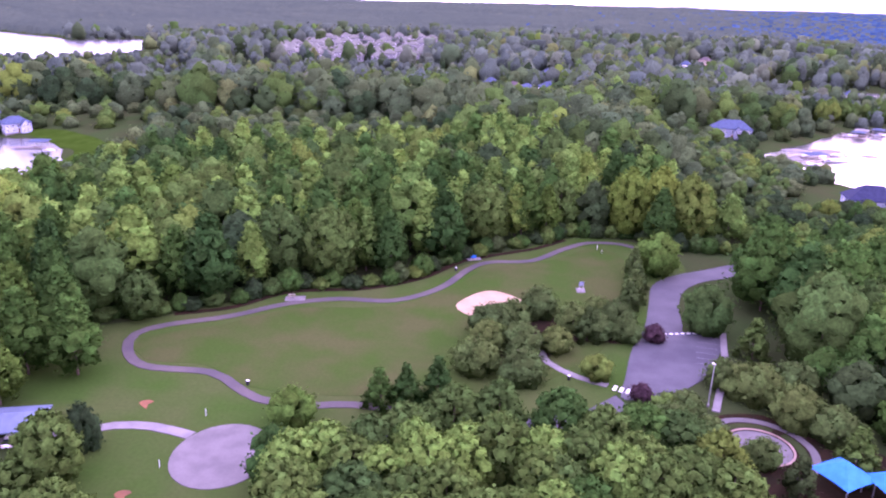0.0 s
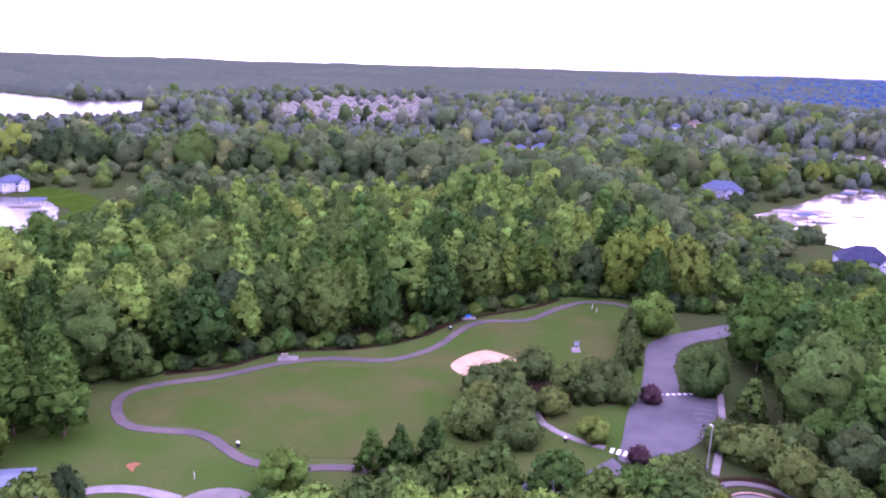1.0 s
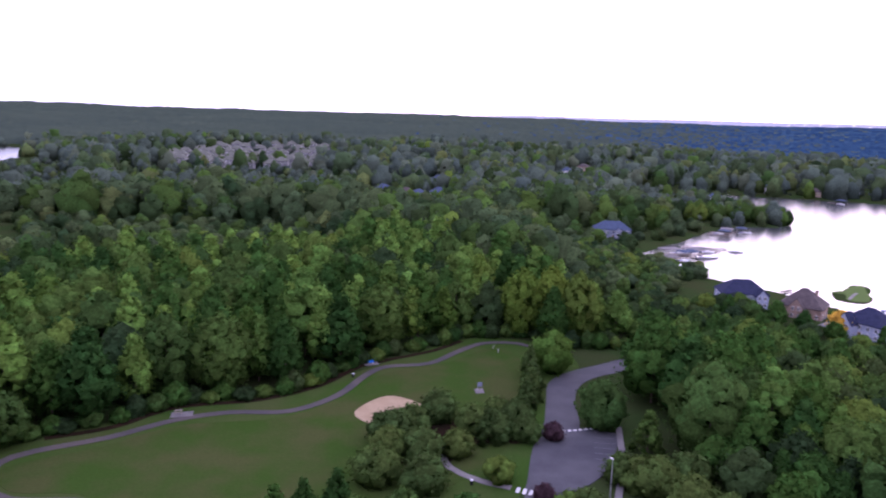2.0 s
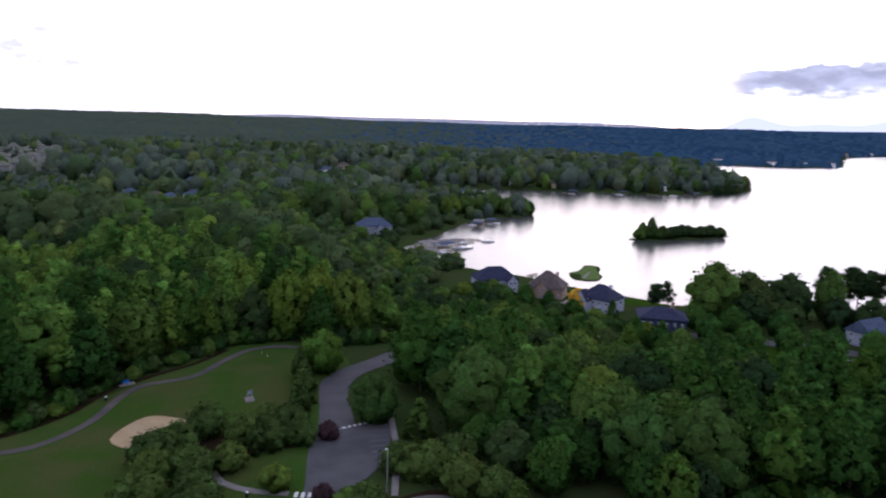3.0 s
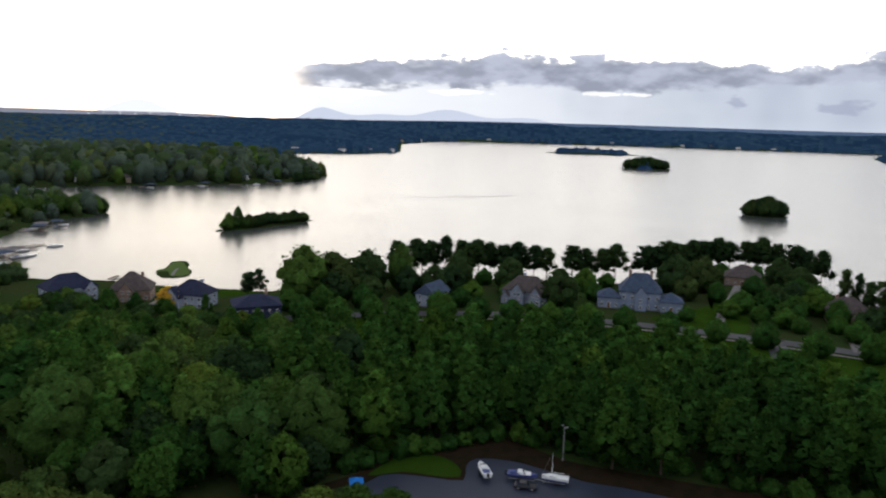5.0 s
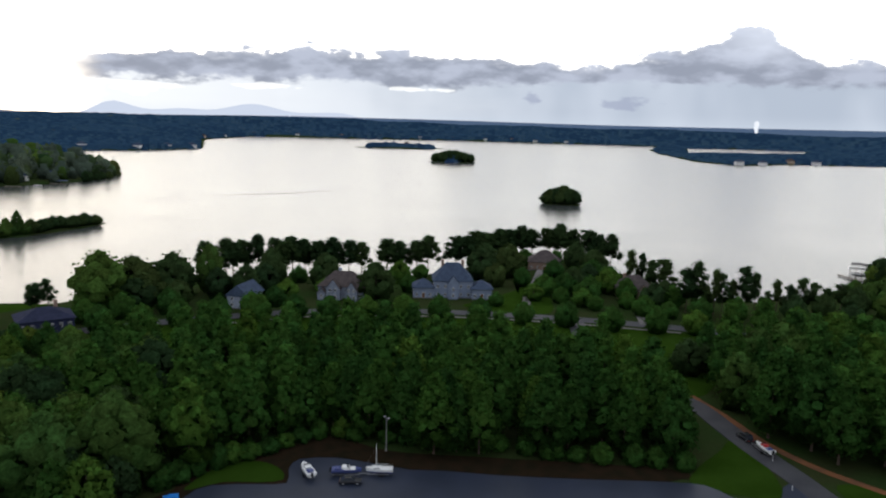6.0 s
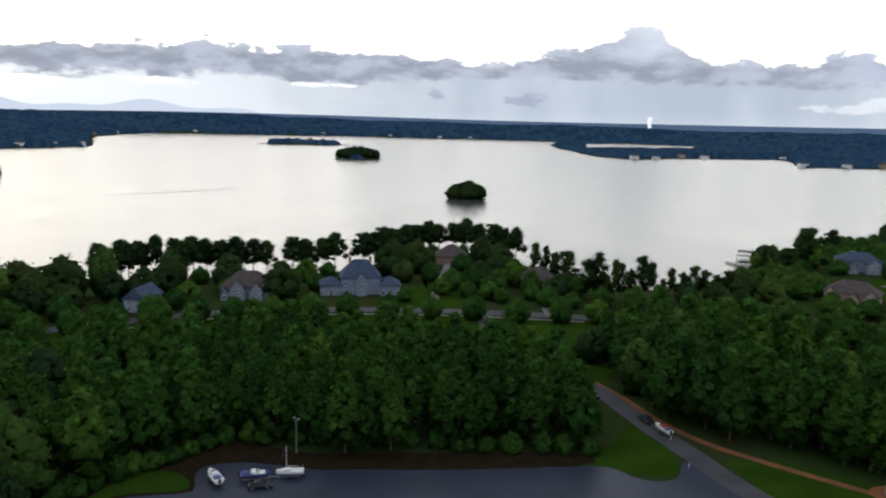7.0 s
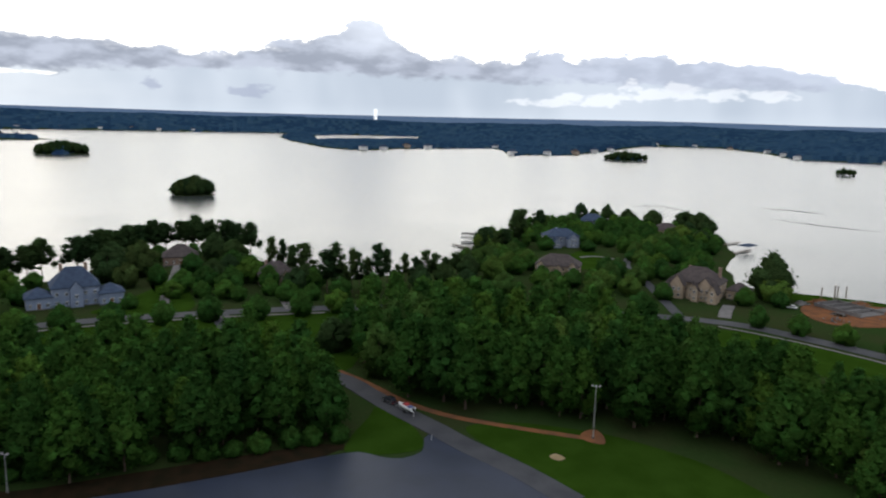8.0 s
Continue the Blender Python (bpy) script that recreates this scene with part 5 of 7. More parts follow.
def house(label, x, y, turn, w, d, h, rise, roof, wall, wings=(), chimneys=(), floors=2, ridge=None, cols=5, garage=None, name="house", sink=0.3, group="lakeside houses"):
    """turn: 0 has the front look to -y."""
    root = thing(name, label, "house", x, y, turn, group=group)
    part("wall", new_box(-w / 2, w / 2, -d / 2, d / 2, -1.5, h), wall, root)
    part("foundation", new_box(-w / 2 - 0.06, w / 2 + 0.06, -d / 2 - 0.06, d / 2 + 0.06, -1.6, 0.35), CONCRETE, root)
    rf = part("roof", hip_roof(w, d, rise, h, ridge=ridge), roof, root)
    for cx, cy, ch in chimneys:
        c = new_box(cx - 0.6, cx + 0.6, cy - 0.45, cy + 0.45, h, h + ch, bevel=0.03)
        box(c, cx - 0.75, cx + 0.75, cy - 0.6, cy + 0.6, h + ch, h + ch + 0.25)
        part("chimney", c, WALL_WHITE if wall in (WALL_WHITE, WALL_BLUE) else WALL_BRICK, rf)
    for f in range(floors):
        z = 1.7 + f * (h - 0.4) / floors
        for i in range(cols):
            wx = -w / 2 + (i + 0.5) * w / cols
            if any(abs(wx - k[0]) < k[1] / 2 + 0.4 and z < k[3] + 1 for k in wings):
                continue
            if f == 0 and i == cols // 2:
                dr = part("door", new_box(-0.6, 0.6, -0.08, 0.05, 0, 2.2, bevel=0.02), DOORWOOD, root, "brown front door", (wx, -d / 2, 0.35))
                part("door_frame", new_box(-0.75, 0.75, -0.05, 0.04, -0.02, 2.35), TRIM, dr)
                continue
            window(root, Matrix.Translation((wx, -d / 2, z)))
        for sx in (-1, 1):
            for wy in (-d / 4, d / 4):
                window(root, Matrix.Translation((sx * w / 2, wy, z)) @ Matrix.Rotation(sx * math.pi / 2, 4, "Z"))
    for wx, ww, wd, wh, wr in wings:
        a, b = gable_wing(ww, wd, wh, wr)
        m = Matrix.Translation((wx, -d / 2, 0))
        wg = part("wing", a, wall, root, at=m)
        part("wing_roof", b, roof, wg)
        n = 1 if ww < 5 else 2
        for k in range(n):
            ox = (k - (n - 1) / 2) * 2.2
            window(wg, Matrix.Translation((ox, -wd, 1.7)))
            if wh > 4:
                window(wg, Matrix.Translation((ox, -wd, 4.5)))
    if garage is not None:
        g = part("garage_door", new_box(-2.4, 2.4, -0.07, 0.05, 0, 2.3, bevel=0.03), TRIM, root, at=(garage, -d / 2, 0.1))
        s = bmesh.new()
        for k in range(1, 4):
            box(s, -2.35, 2.35, -0.09, -0.06, k * 0.57 - 0.02, k * 0.57 + 0.02)
        part("panel_joint", s, STEEL, g)
    return root


def facing(x, y, extra=0.0):
    """Turn that makes a front look towards the park."""
    return math.atan2(y, x) - math.pi / 2 + radians(extra)


house("two-storey house with dark blue roof and white gables", 152, 297, facing(152, 297, 18), 19, 12, 5.2, 5.5, ROOF_NAVY, WALL_WHITE, [(6, 5, 3, 5, 3), (-5, 4.5, 2, 3.2, 2.6)], [(-4, 2, 4)], group="lakeside houses")
house("brick house with steep brown hip roof", 171, 281, facing(171, 281, -10), 16, 14, 4.6, 7.0, ROOF_BROWN, WALL_BRICK, [(-1, 6, 3, 4.6, 4)], [(4, 2, 6)], floors=1, group="lakeside houses")
house("white-gabled house with dark navy roof", 178, 249, facing(178, 249, -30), 15, 12, 5.6, 5.5, ROOF_NAVY, WALL_WHITE, [(-4, 6, 4, 5.2, 4)], [(3, 2, 5)], group="lakeside houses")
house("dark navy two-storey house with white-framed windows", 180, 213, facing(180, 213, 6), 17, 13, 6.8, 3.4, ROOF_NAVY, WALL_NAVY, [(3, 5, 3, 3.0, 2.4)], [(4, 2.5, 4.6)], cols=6, group="lakeside houses")
house("white mansion with steep slate-grey hip roof", 303, 108, facing(303, 108, 4), 17, 13, 7.6, 7.4, ROOF_GREY, WALL_MANSION, [(0, 4.5, 2, 7.4, 3.0)], [(-4.5, 1, 8.2), (4.5, 1, 8.2)], floors=2, cols=5, ridge=6, name="mansion", group="lakeside houses")
for sx in (-1, 1):
    hx, hy = 303 - 3 * 0.94 + sx * 12.9 * math.cos(facing(303, 108)), 108 - 3 * 0.33 + sx * 12.9 * math.sin(facing(303, 108))
    house("low white side pavilion with slate-grey roof", hx, hy, facing(303, 108, 4), 9, 10, 4.6, 3.4, ROOF_GREY, WALL_MANSION, floors=1, cols=3, name="pavilion", group="lakeside houses")
house("small white-gabled house with grey roof", 246, 178, facing(246, 178, 60), 13, 9, 5.2, 4.6, ROOF_GREY, WALL_WHITE, [], [], ridge=13, group="lakeside houses")
house("grey-brown gabled house with white trim", 279, 150, facing(279, 150, -12), 20, 12, 5.4, 6.0, ROOF_BROWN, WALL_BLUE, [(-3, 6, 3, 5.2, 4), (5, 5, 3, 4.6, 3.6), (-8, 3.4, 3, 3.2, 2)], [(-2, 2, 6.6)], group="lakeside houses")
house("low house with wide brown hip roof", 392, 86, facing(392, 86, 0), 17, 14, 4.2, 6.0, ROOF_BROWN, WALL_BRICK, [], [(3, 2, 5)], floors=1, group="lakeside houses")
house("brown-roofed brick house among yard trees", 338, 32, facing(338, 32, 10), 16, 12, 5.4, 5.6, ROOF_BROWN, WALL_BRICK, [(3, 5, 2.5, 4.6, 3.4)], [(-4, 2, 5.5)], group="lakeside houses")
house("blue-grey two-storey house with pale roof", 446, -136, facing(446, -136, 20), 21, 12, 6.2, 4.6, ROOF_GREY, WALL_BLUE, [(5, 7, 5, 5.4, 3.2), (-6, 6, 6, 3.2, 2.8)], [(-2, 2, 4.4)], cols=6, group="lakeside houses")
house("tan-gabled house with brown shingle roof", 358, -109, facing(358, -109, -6), 22, 13, 4.8, 5.4, ROOF_BROWN, WALL_TAN, [(-8, 5, 3, 4.6, 3.2), (8, 5, 3, 4.6, 3.2), (1, 5, 2.5, 3.4, 2.6)], [], floors=1, cols=6, group="lakeside houses")
house("large tan stone house with many brown gables", 308, -160, facing(308, -160, -14), 22, 15, 7.0, 6.4, ROOF_BROWN, WALL_TAN, [(-6, 6, 5, 6.4, 4.4), (6, 7, 4, 6.4, 4.2), (0, 4, 3, 4.6, 3.2), (-10, 4, 8, 4.4, 3.4), (2.5, 3, 7, 5.2, 2.6), (10, 4, 7, 4.8, 3.6)], [(9, 2, 6.4), (-4, 1, 6.0)], group="lakeside houses")
house("stone garage wing with brown hip roof", 300, -176, facing(300, -176, -14), 9, 8, 4.0, 3.6, ROOF_BROWN, WALL_TAN, floors=1, cols=3, name="garage", group="lakeside houses")
house("dark-roofed house behind point trees", 530, -186, facing(530, -186, 0), 18, 12, 5.2, 5, ROOF_GREY, WALL_BLUE, [(4, 5, 3, 5, 3)], [(-3, 2, 5)], group="lakeside houses")
house("low house with pale brown roof by the water", 500, -232, facing(500, -232, 20), 18, 13, 4.2, 4.6, ROOF_BROWN, WALL_TAN, floors=1, group="lakeside houses")
house("blue-roofed cove house among trees", 152, 486, facing(152, 486, 10), 24, 13, 5.8, 5.4, ROOF_GREY, WALL_BLUE, [(3, 5, 3, 4.6, 3)], [(-3, 2, 4.6)], group="cove houses")
house("white house on the western shore", -287, 416, facing(-287, 416, 20), 15, 10, 5.4, 4, ROOF_GREY, WALL_WHITE, [(3, 5, 3, 4.6, 3)], [], group="cove houses")
house("white cottage on the western shore", -318, 436, facing(-318, 436, -20), 12, 9, 4.8, 4, ROOF_GREY, WALL_WHITE, [], [], ridge=12, group="cove houses")

# far houses: one model for each colouring, then copies
FAR = []
for roof, wall, lab in ((ROOF_GREY, TRIM, "far white house with a grey roof"), (ROOF_BROWN, WALL_TAN, "far tan house with a brown roof"), (ROOF_PALE, WALL_ESTATE, "pale estate house with a light grey roof")):
    r = thing("far_house", lab, "house", 0, -900, z=-30)
    part("wall", new_box(-6.5, 6.5, -5, 5, -1, 5.5), wall, r)
    part("roof", hip_roof(13, 10, 4.2, 5.5), roof, r)
    for k in (-4, 0, 4):
        window(r, Matrix.Translation((k, -5, 3.6)), 1.4, 1.7)
    FAR.append(r)
used = set()


def far_house(i, x, y, turn, s=1.0, lift=0.0, group="far shore houses"):
    m = Matrix.Translation((x, y, ground_z(x, y) + lift)) @ Matrix.Rotation(turn, 4, "Z") @ Matrix.Scale(s, 4)
    ob = FAR[i] if i not in used else copy_thing(FAR[i], Matrix.Identity(4))
    used.add(i)
    ob.matrix_basis = m
    return tagged(ob, group=group)


for r in range(9):
    for c in range(8):
        hx, hy = -365 + c * 34 + r * 5 + RNG.uniform(-4, 4), 985 + r * 52 + c * 4 + RNG.uniform(-6, 6)
        if inside(CLEAR[0], np.array([hx]), np.array([hy]))[0]:
            far_house(2, hx, hy, RNG.uniform(-0.3, 0.3), 1.45, 0, group="housing estate")
for i, (hx, hy) in enumerate(FAR_HOUSES[:-1]):
    far_house(int(i % 4 == 1), hx, hy, facing(hx, hy, RNG.uniform(-40, 40)), 1.15)
for i, (hx, hy) in enumerate([(455, 852), (500, 828), (540, 818), (585, 800), (640, 778), (680, 778), (730, 800), (1385, 1476), (1500, 1408), (1600, 1402), (1690, 1392), (2600, 2080), (2900, 2200), (3150, 2310), (3420, 2400), (3560, 2210), (3700, 2010),
                              (3850, 1840), (4010, 1660), (4140, 1500), (4160, 1300), (4190, 1150), (4200, 1010), (4300, 850), (2390, 1120), (2420, 1100), (2440, 1060), (2460, 1020), (2480, 990),
                              (2090, -50), (2150, -110), (2310, -190), (2330, -260), (2460, -505), (1960, -450), (2000, -560), (2060, -660), (2240, -780), (2440, -905), (3190, -1400), (3140, -1560), (2900, -1600), (2500, -1525), (2200, -1400), (1990, -1310), (1800, -1450)]):
    far_house(int(i % 5 == 1), hx * (1.006 if hx < 1300 else 1.002), hy * (1.006 if hx < 1300 else 1.002), facing(hx, hy, RNG.uniform(-30, 30)), 1.0 if hx < 1300 else 1.6)

# ---- docks and boats ----


def dock(x, y, turn, length, width, label="grey timber dock on piles", roofed=False, group="docks"):
    r = thing("dock", label, "dock", x, y, turn, z=WATER_Z, group=group)
    n = max(4, int(length / 1.6))
    for k in range(n):
        part("plank", new_box(-0.74, 0.74, -width / 2, width / 2, -0.06, 0.06, bevel=0.01), TIMBER, r, at=Matrix.Translation(((k + 0.5) * length / n, 0, 0.75)) @ Matrix.Diagonal((length / n / 1.6, 1, 1, 1)), key=("plank", width))
    b = bmesh.new()
    for s in (-1, 1):
        box(b, 0, length, s * width * 0.42 - 0.06, s * width * 0.42 + 0.06, 0.45, 0.69)
    part("beam", b, TIMBER, r)
    for k in range(max(2, int(length / 5))):
        for s in (-1, 1):
            part("post", tube(bmesh.new(), (0, 0, -3), (0, 0, 1.3), 0.14), TIMBER, r, at=((k + 0.5) * 5, s * width / 2, 0), key="pile")
    if roofed:
        for sx in (length * 0.55, length - 0.4):
            for s in (-1, 1):
                part("post", tube(bmesh.new(), (0, 0, 0.5), (0, 0, 4.2), 0.1), TIMBER, r, at=(sx, s * (width / 2 + 2.6), 0), key="dock_post")
        part("roof", hip_roof(length * 0.5, width + 5.6, 1.3, 4.2, over=0.5), ROOF_GREY if not isinstance(roofed, str) else CONCRETE, r, at=(length * 0.77, 0, 0))
    return r


def hull_mesh(L, W, H, flare=0.7, sections=7):
    """A boat's hull, bow towards +x, open above and decked."""
    bm, rings = bmesh.new(), []
    for i in range(sections):
        t = i / (sections - 1)
        x = -L / 2 + L * t
        k = 1 if t < 0.45 else max(0.02, 1 - ((t - 0.45) / 0.55) ** 2.2)
        rise = 0.22 * H * t * t
        ring = [(x, -W / 2 * k, H + rise), (x, -W / 2 * k * flare, H * 0.35), (x, 0, rise * 1.4), (x, W / 2 * k * flare, H * 0.35), (x, W / 2 * k, H + rise)]
        rings.append([bm.verts.new(v) for v in ring])
    for a, b in zip(rings, rings[1:]):
        for j in range(4):
            bm.faces.new((a[j], b[j], b[j + 1], a[j + 1]))
        bm.faces.new((a[4], b[4], b[0], a[0]))
    bm.faces.new(rings[0])
    bm.faces.new(rings[-1][::-1])
    return bm


def motor_boat(label, x, y, turn, L=6.5, hull=GELCOAT, z=None, cover=None, trailer=True, group="boats"):
    z0 = ground_z(x, y) + 0.14 if z is None else z
    r = thing("motor_boat", label, "boat", x, y, turn, z=z0, group=group)
    up = 0.55 if trailer else -0.25
    W = L * 0.36
    part("hull", hull_mesh(L, W, 1.0), hull, r, at=(0, 0, up))
    part("deck", new_box(-L * 0.1, L * 0.30, -W * 0.36, W * 0.36, up + 1.02, up + 1.22, bevel=0.08), GELCOAT, r)
    part("cabin", new_box(-L * 0.16, L * 0.10, -W * 0.34, W * 0.34, up + 1.2, up + 1.65, bevel=0.12), cover or GELCOAT, r)
    part("windscreen", solid(bmesh.new(), [(L * 0.12, -W * 0.34, up + 1.2), (L * 0.12, W * 0.34, up + 1.2), (L * 0.05, W * 0.3, up + 1.85), (L * 0.05, -W * 0.3, up + 1.85), (L * 0.09, -W * 0.34, up + 1.2), (L * 0.09, W * 0.34, up + 1.2), (L * 0.02, W * 0.3, up + 1.85), (L * 0.02, -W * 0.3, up + 1.85)],
                             [(0, 1, 2, 3), (7, 6, 5, 4), (0, 3, 7, 4), (1, 5, 6, 2), (3, 2, 6, 7), (0, 4, 5, 1)]), PANE, r)
    for k in (-0.36, -0.26):
        part("seat", new_box(L * k - 0.3, L * k + 0.3, -W * 0.33, W * 0.33, up + 1.05, up + 1.35, bevel=0.08), HULLBLUE, r)
    part("engine", new_box(-L / 2 - 0.5, -L / 2 + 0.02, -0.25, 0.25, up + 0.3, up + 1.3, bevel=0.1), CARBLACK, r)
    if trailer:
        b = bmesh.new()
        for s in (-1, 1):
            box(b, -L * 0.45, L * 0.45, s * W * 0.3 - 0.05, s * W * 0.3 + 0.05, 0.42, 0.55)
        box(b, L * 0.40, L * 0.75, -0.06, 0.06, 0.42, 0.54)
        box(b, L * 0.70, L * 0.74, -0.05, 0.05, 0.0, 0.5)
        part("trailer_frame", b, STEEL, r)
        for s in (-1, 1):
            part("wheel", tube(bmesh.new(), (0, -0.11, 0), (0, 0.11, 0), 0.33, sides=14), RUBBER, r, at=(-L * 0.12, s * W * 0.52, 0.33), key="trailer_wheel")
    return r


def sail_boat(label, x, y, turn):
    L, W = 7.2, 2.4
    r = thing("sail_boat", label, "sailboat", x, y, turn, z=ground_z(x, y) + 0.14, group="boats")
    r.matrix_basis = r.matrix_basis @ Matrix.Scale(0.8, 4)
    part("hull", hull_mesh(L, W, 1.3, 0.75, 9), GELCOAT, r, at=(0, 0, 0.75))
    part("boot_stripe", hull_mesh(L * 0.97, W * 0.86, 0.62, 0.8, 9), HULLBLUE, r, "blue antifouling below the white topsides", (0, 0, 0.68))
    part("cabin", new_box(-0.6, 2.0, -0.75, 0.75, 2.05, 2.5, bevel=0.12), GELCOAT, r)
    for s in (-1, 1):
        part("porthole", new_box(-0.2, 1.5, s * 0.755 - 0.02, s * 0.755 + 0.02, 2.2, 2.35), PANE, r)
    mast = part("mast", tube(bmesh.new(), (0.9, 0, 2.4), (0.9, 0, 8.9), 0.07, 0.05), GELCOAT, r)
    part("spreader", tube(bmesh.new(), (0.9, -0.6, 6), (0.9, 0.6, 6), 0.03), STEEL, mast)
    part("boom", tube(bmesh.new(), (0.9, 0, 3.2), (-2.4, 0, 3.15), 0.05), GELCOAT, r)
    part("tiller_post", tube(bmesh.new(), (-3.4, 0, 2.0), (-3.4, 0, 3.4), 0.03), STEEL, r)
    part("stay", tube(bmesh.new(), (0.9, 0, 8.8), (3.5, 0, 2.4), 0.012, sides=5), STEEL, r)
    b = bmesh.new()
    for s in (-1, 1):
        box(b, -2.6, 2.8, s * 0.6 - 0.06, s * 0.6 + 0.06, 0.42, 0.56)
    box(b, 2.6, 5.0, -0.06, 0.06, 0.42, 0.54)
    for k in (-1.8, 1.6):
        box(b, k - 0.06, k + 0.06, -0.95, 0.95, 0.5, 0.8)
    part("trailer_frame", b, STEEL, r)
    for s in (-1, 1):
        for k in (-0.9, -0.1):
            part("wheel", tube(bmesh.new(), (0, -0.11, 0), (0, 0.11, 0), 0.33, sides=14), RUBBER, r, at=(k, s * 1.15, 0.33), key="trailer_wheel")
    return r


def car(label, x, y, turn, paint, L=4.8, suv=False, z=None, group="cars"):
    r = thing("car", label, "car", x, y, turn, z=(ground_z(x, y) + 0.14) if z is None else z, group=group)
    W, t = 1.85, (1.8 if suv else 1.45)
    b = new_box(-L / 2, L / 2, -W / 2, W / 2, 0.28, 0.92, bevel=0.14)
    part("body", b, paint, r)
    c = solid(bmesh.new(), [(-L * 0.42, -W * 0.45, 0.9), (L * 0.22, -W * 0.45, 0.9), (L * 0.22, W * 0.45, 0.9), (-L * 0.42, W * 0.45, 0.9), (-L * (0.36 if suv else 0.25), -W * 0.38, t), (L * 0.06, -W * 0.38, t), (L * 0.06, W * 0.38, t), (-L * (0.36 if suv else 0.25), W * 0.38, t)],
              [(0, 1, 5, 4), (1, 2, 6, 5), (2, 3, 7, 6), (3, 0, 4, 7), (4, 5, 6, 7), (3, 2, 1, 0)])
    part("window_glass", c, PANE, r)
    part("roof", new_box(-L * (0.36 if suv else 0.25), L * 0.06, -W * 0.385, W * 0.385, t - 0.03, t + 0.04, bevel=0.03), paint, r)
    for sx in (-0.31, 0.31):
        for sy in (-1, 1):
            wh = part("wheel", tube(bmesh.new(), (0, -0.11, 0), (0, 0.11, 0), 0.33, sides=16), RUBBER, r, at=(L * sx, sy * W * 0.46, 0.33), key="car_wheel")
            part("rim", tube(bmesh.new(), (0, -0.12, 0), (0, 0.12, 0), 0.19, sides=12), STEEL, wh, key="car_rim")
    for sy in (-1, 1):
        part("headlight", new_box(L / 2 - 0.12, L / 2 + 0.015, sy * 0.65 - 0.18, sy * 0.65 + 0.18, 0.62, 0.76, bevel=0.03), LAMPGLASS, r)
        part("tail_light", new_box(-L / 2 - 0.015, -L / 2 + 0.1, sy * 0.68 - 0.15, sy * 0.68 + 0.15, 0.62, 0.8, bevel=0.03), RED, r)
    return r


motor_boat("white motor boat parked on a trailer", 128, 77.5, 0.85, 6.2)
motor_boat("blue-and-white cabin boat parked on a trailer", 131, 69.6, -1.15, 6.4, HULLBLUE, cover=GELCOAT)
sail_boat("white sailboat with bare mast on a trailer", 134, 63.2, 1.95)
car("dark blue saloon car parked beside the boats", 128.2, 67.2, -1.15, CARBLACK)
car("black sport utility car towing a boat", 187.5, -11.8, 0.62, CARBLACK, suv=True)
motor_boat("red-and-white speedboat on a road trailer", 181.2, -15.8, 0.62, 5.8, GELCOAT, cover=RED)
car("white car parked on the lakeside street", 216, -187, 0.55, CARWHITE)
car("white car parked by the brown house", 282, -190, 0.9, CARWHITE)

for x, y, turn, L, w, rf in [(154, 414, 0.2, 22, 2, False), (166, 426, 0.35, 26, 2, True), (172, 436, 0.3, 30, 2.4, "pale"), (190, 458, -0.1, 26, 2, False), (196, 470, -0.15, 30, 2, False), (240, 531, -0.6, 16, 2, True), (262, 546, -0.6, 14, 2, True),
                             (150, 380, 0.1, 20, 2, True), (195, 342, 0.5, 10, 2, False), (300, 255, 0.9, 8, 2, False), (463, -82, 0.55, 20, 2, False), (480, -262, -1.1, 26, 1.8, False), (446, -255, -1.0, 24, 1.8, True),
                             (495, 792, -1.2, 22, 2, True), (560, 775, -1.2, 20, 2, True), (600, 758, -1.2, 20, 2, False), (655, 752, -1.3, 22, 2, True), (-262, 375, 0.2, 18, 2, True)]:
    dock(x, y, turn, L, w, "grey timber dock with a roofed boat slip" if rf else "grey timber dock on piles", rf)
for x, y, turn, L in [(160, 436, 0.3, 22), (152, 412, 0.2, 18), (246, 540, -0.5, 16)]:
    dock(x, y, turn, L, 3, "pale-roofed boat shelter at the cove", "pale")


def boat_house(x, y, turn):
    """An open slip on piles with a sun deck, rails and a canopy over it."""
    r = thing("boat_house", "white two-level boat house standing in the lake", "boat house", x, y, turn, z=WATER_Z)
    for sx in (-4.6, -1.5, 1.5, 4.6):
        for sy in (-3.2, 3.2):
            part("post", tube(bmesh.new(), (0, 0, -3), (0, 0, 3.6), 0.16), TIMBER, r, at=(sx, sy, 0), key="slip_pile")
    for sy in (-3.2, 3.2):
        part("walkway", new_box(-5.2, 5.2, sy - 0.8, sy + 0.8, 0.6, 0.8, bevel=0.03), TRIM, r)
    part("sun_deck", new_box(-5.4, 5.4, -4.0, 4.0, 3.5, 3.8, bevel=0.04), TRIM, r)
    for sy in (-3.9, 3.9):
        rail = part("rail", new_box(-5.3, 5.3, sy - 0.04, sy + 0.04, 4.75, 4.85), TRIM, r)
        for k in range(12):
            part("baluster", new_box(-0.04, 0.04, -0.03, 0.03, 3.8, 4.76), TRIM, rail, at=(-5.2 + k * 10.4 / 11, sy, 0), key="slip_baluster")
    for sx in (-3.6, 3.6):
        for sy in (-3.0, 3.0):
            part("post", tube(bmesh.new(), (0, 0, 3.7), (0, 0, 6.4), 0.09), TRIM, r, at=(sx, sy, 0), key="slip_post")
    part("canopy", hip_roof(8.4, 7.0, 1.0, 6.3, over=0.3), CONCRETE, r)


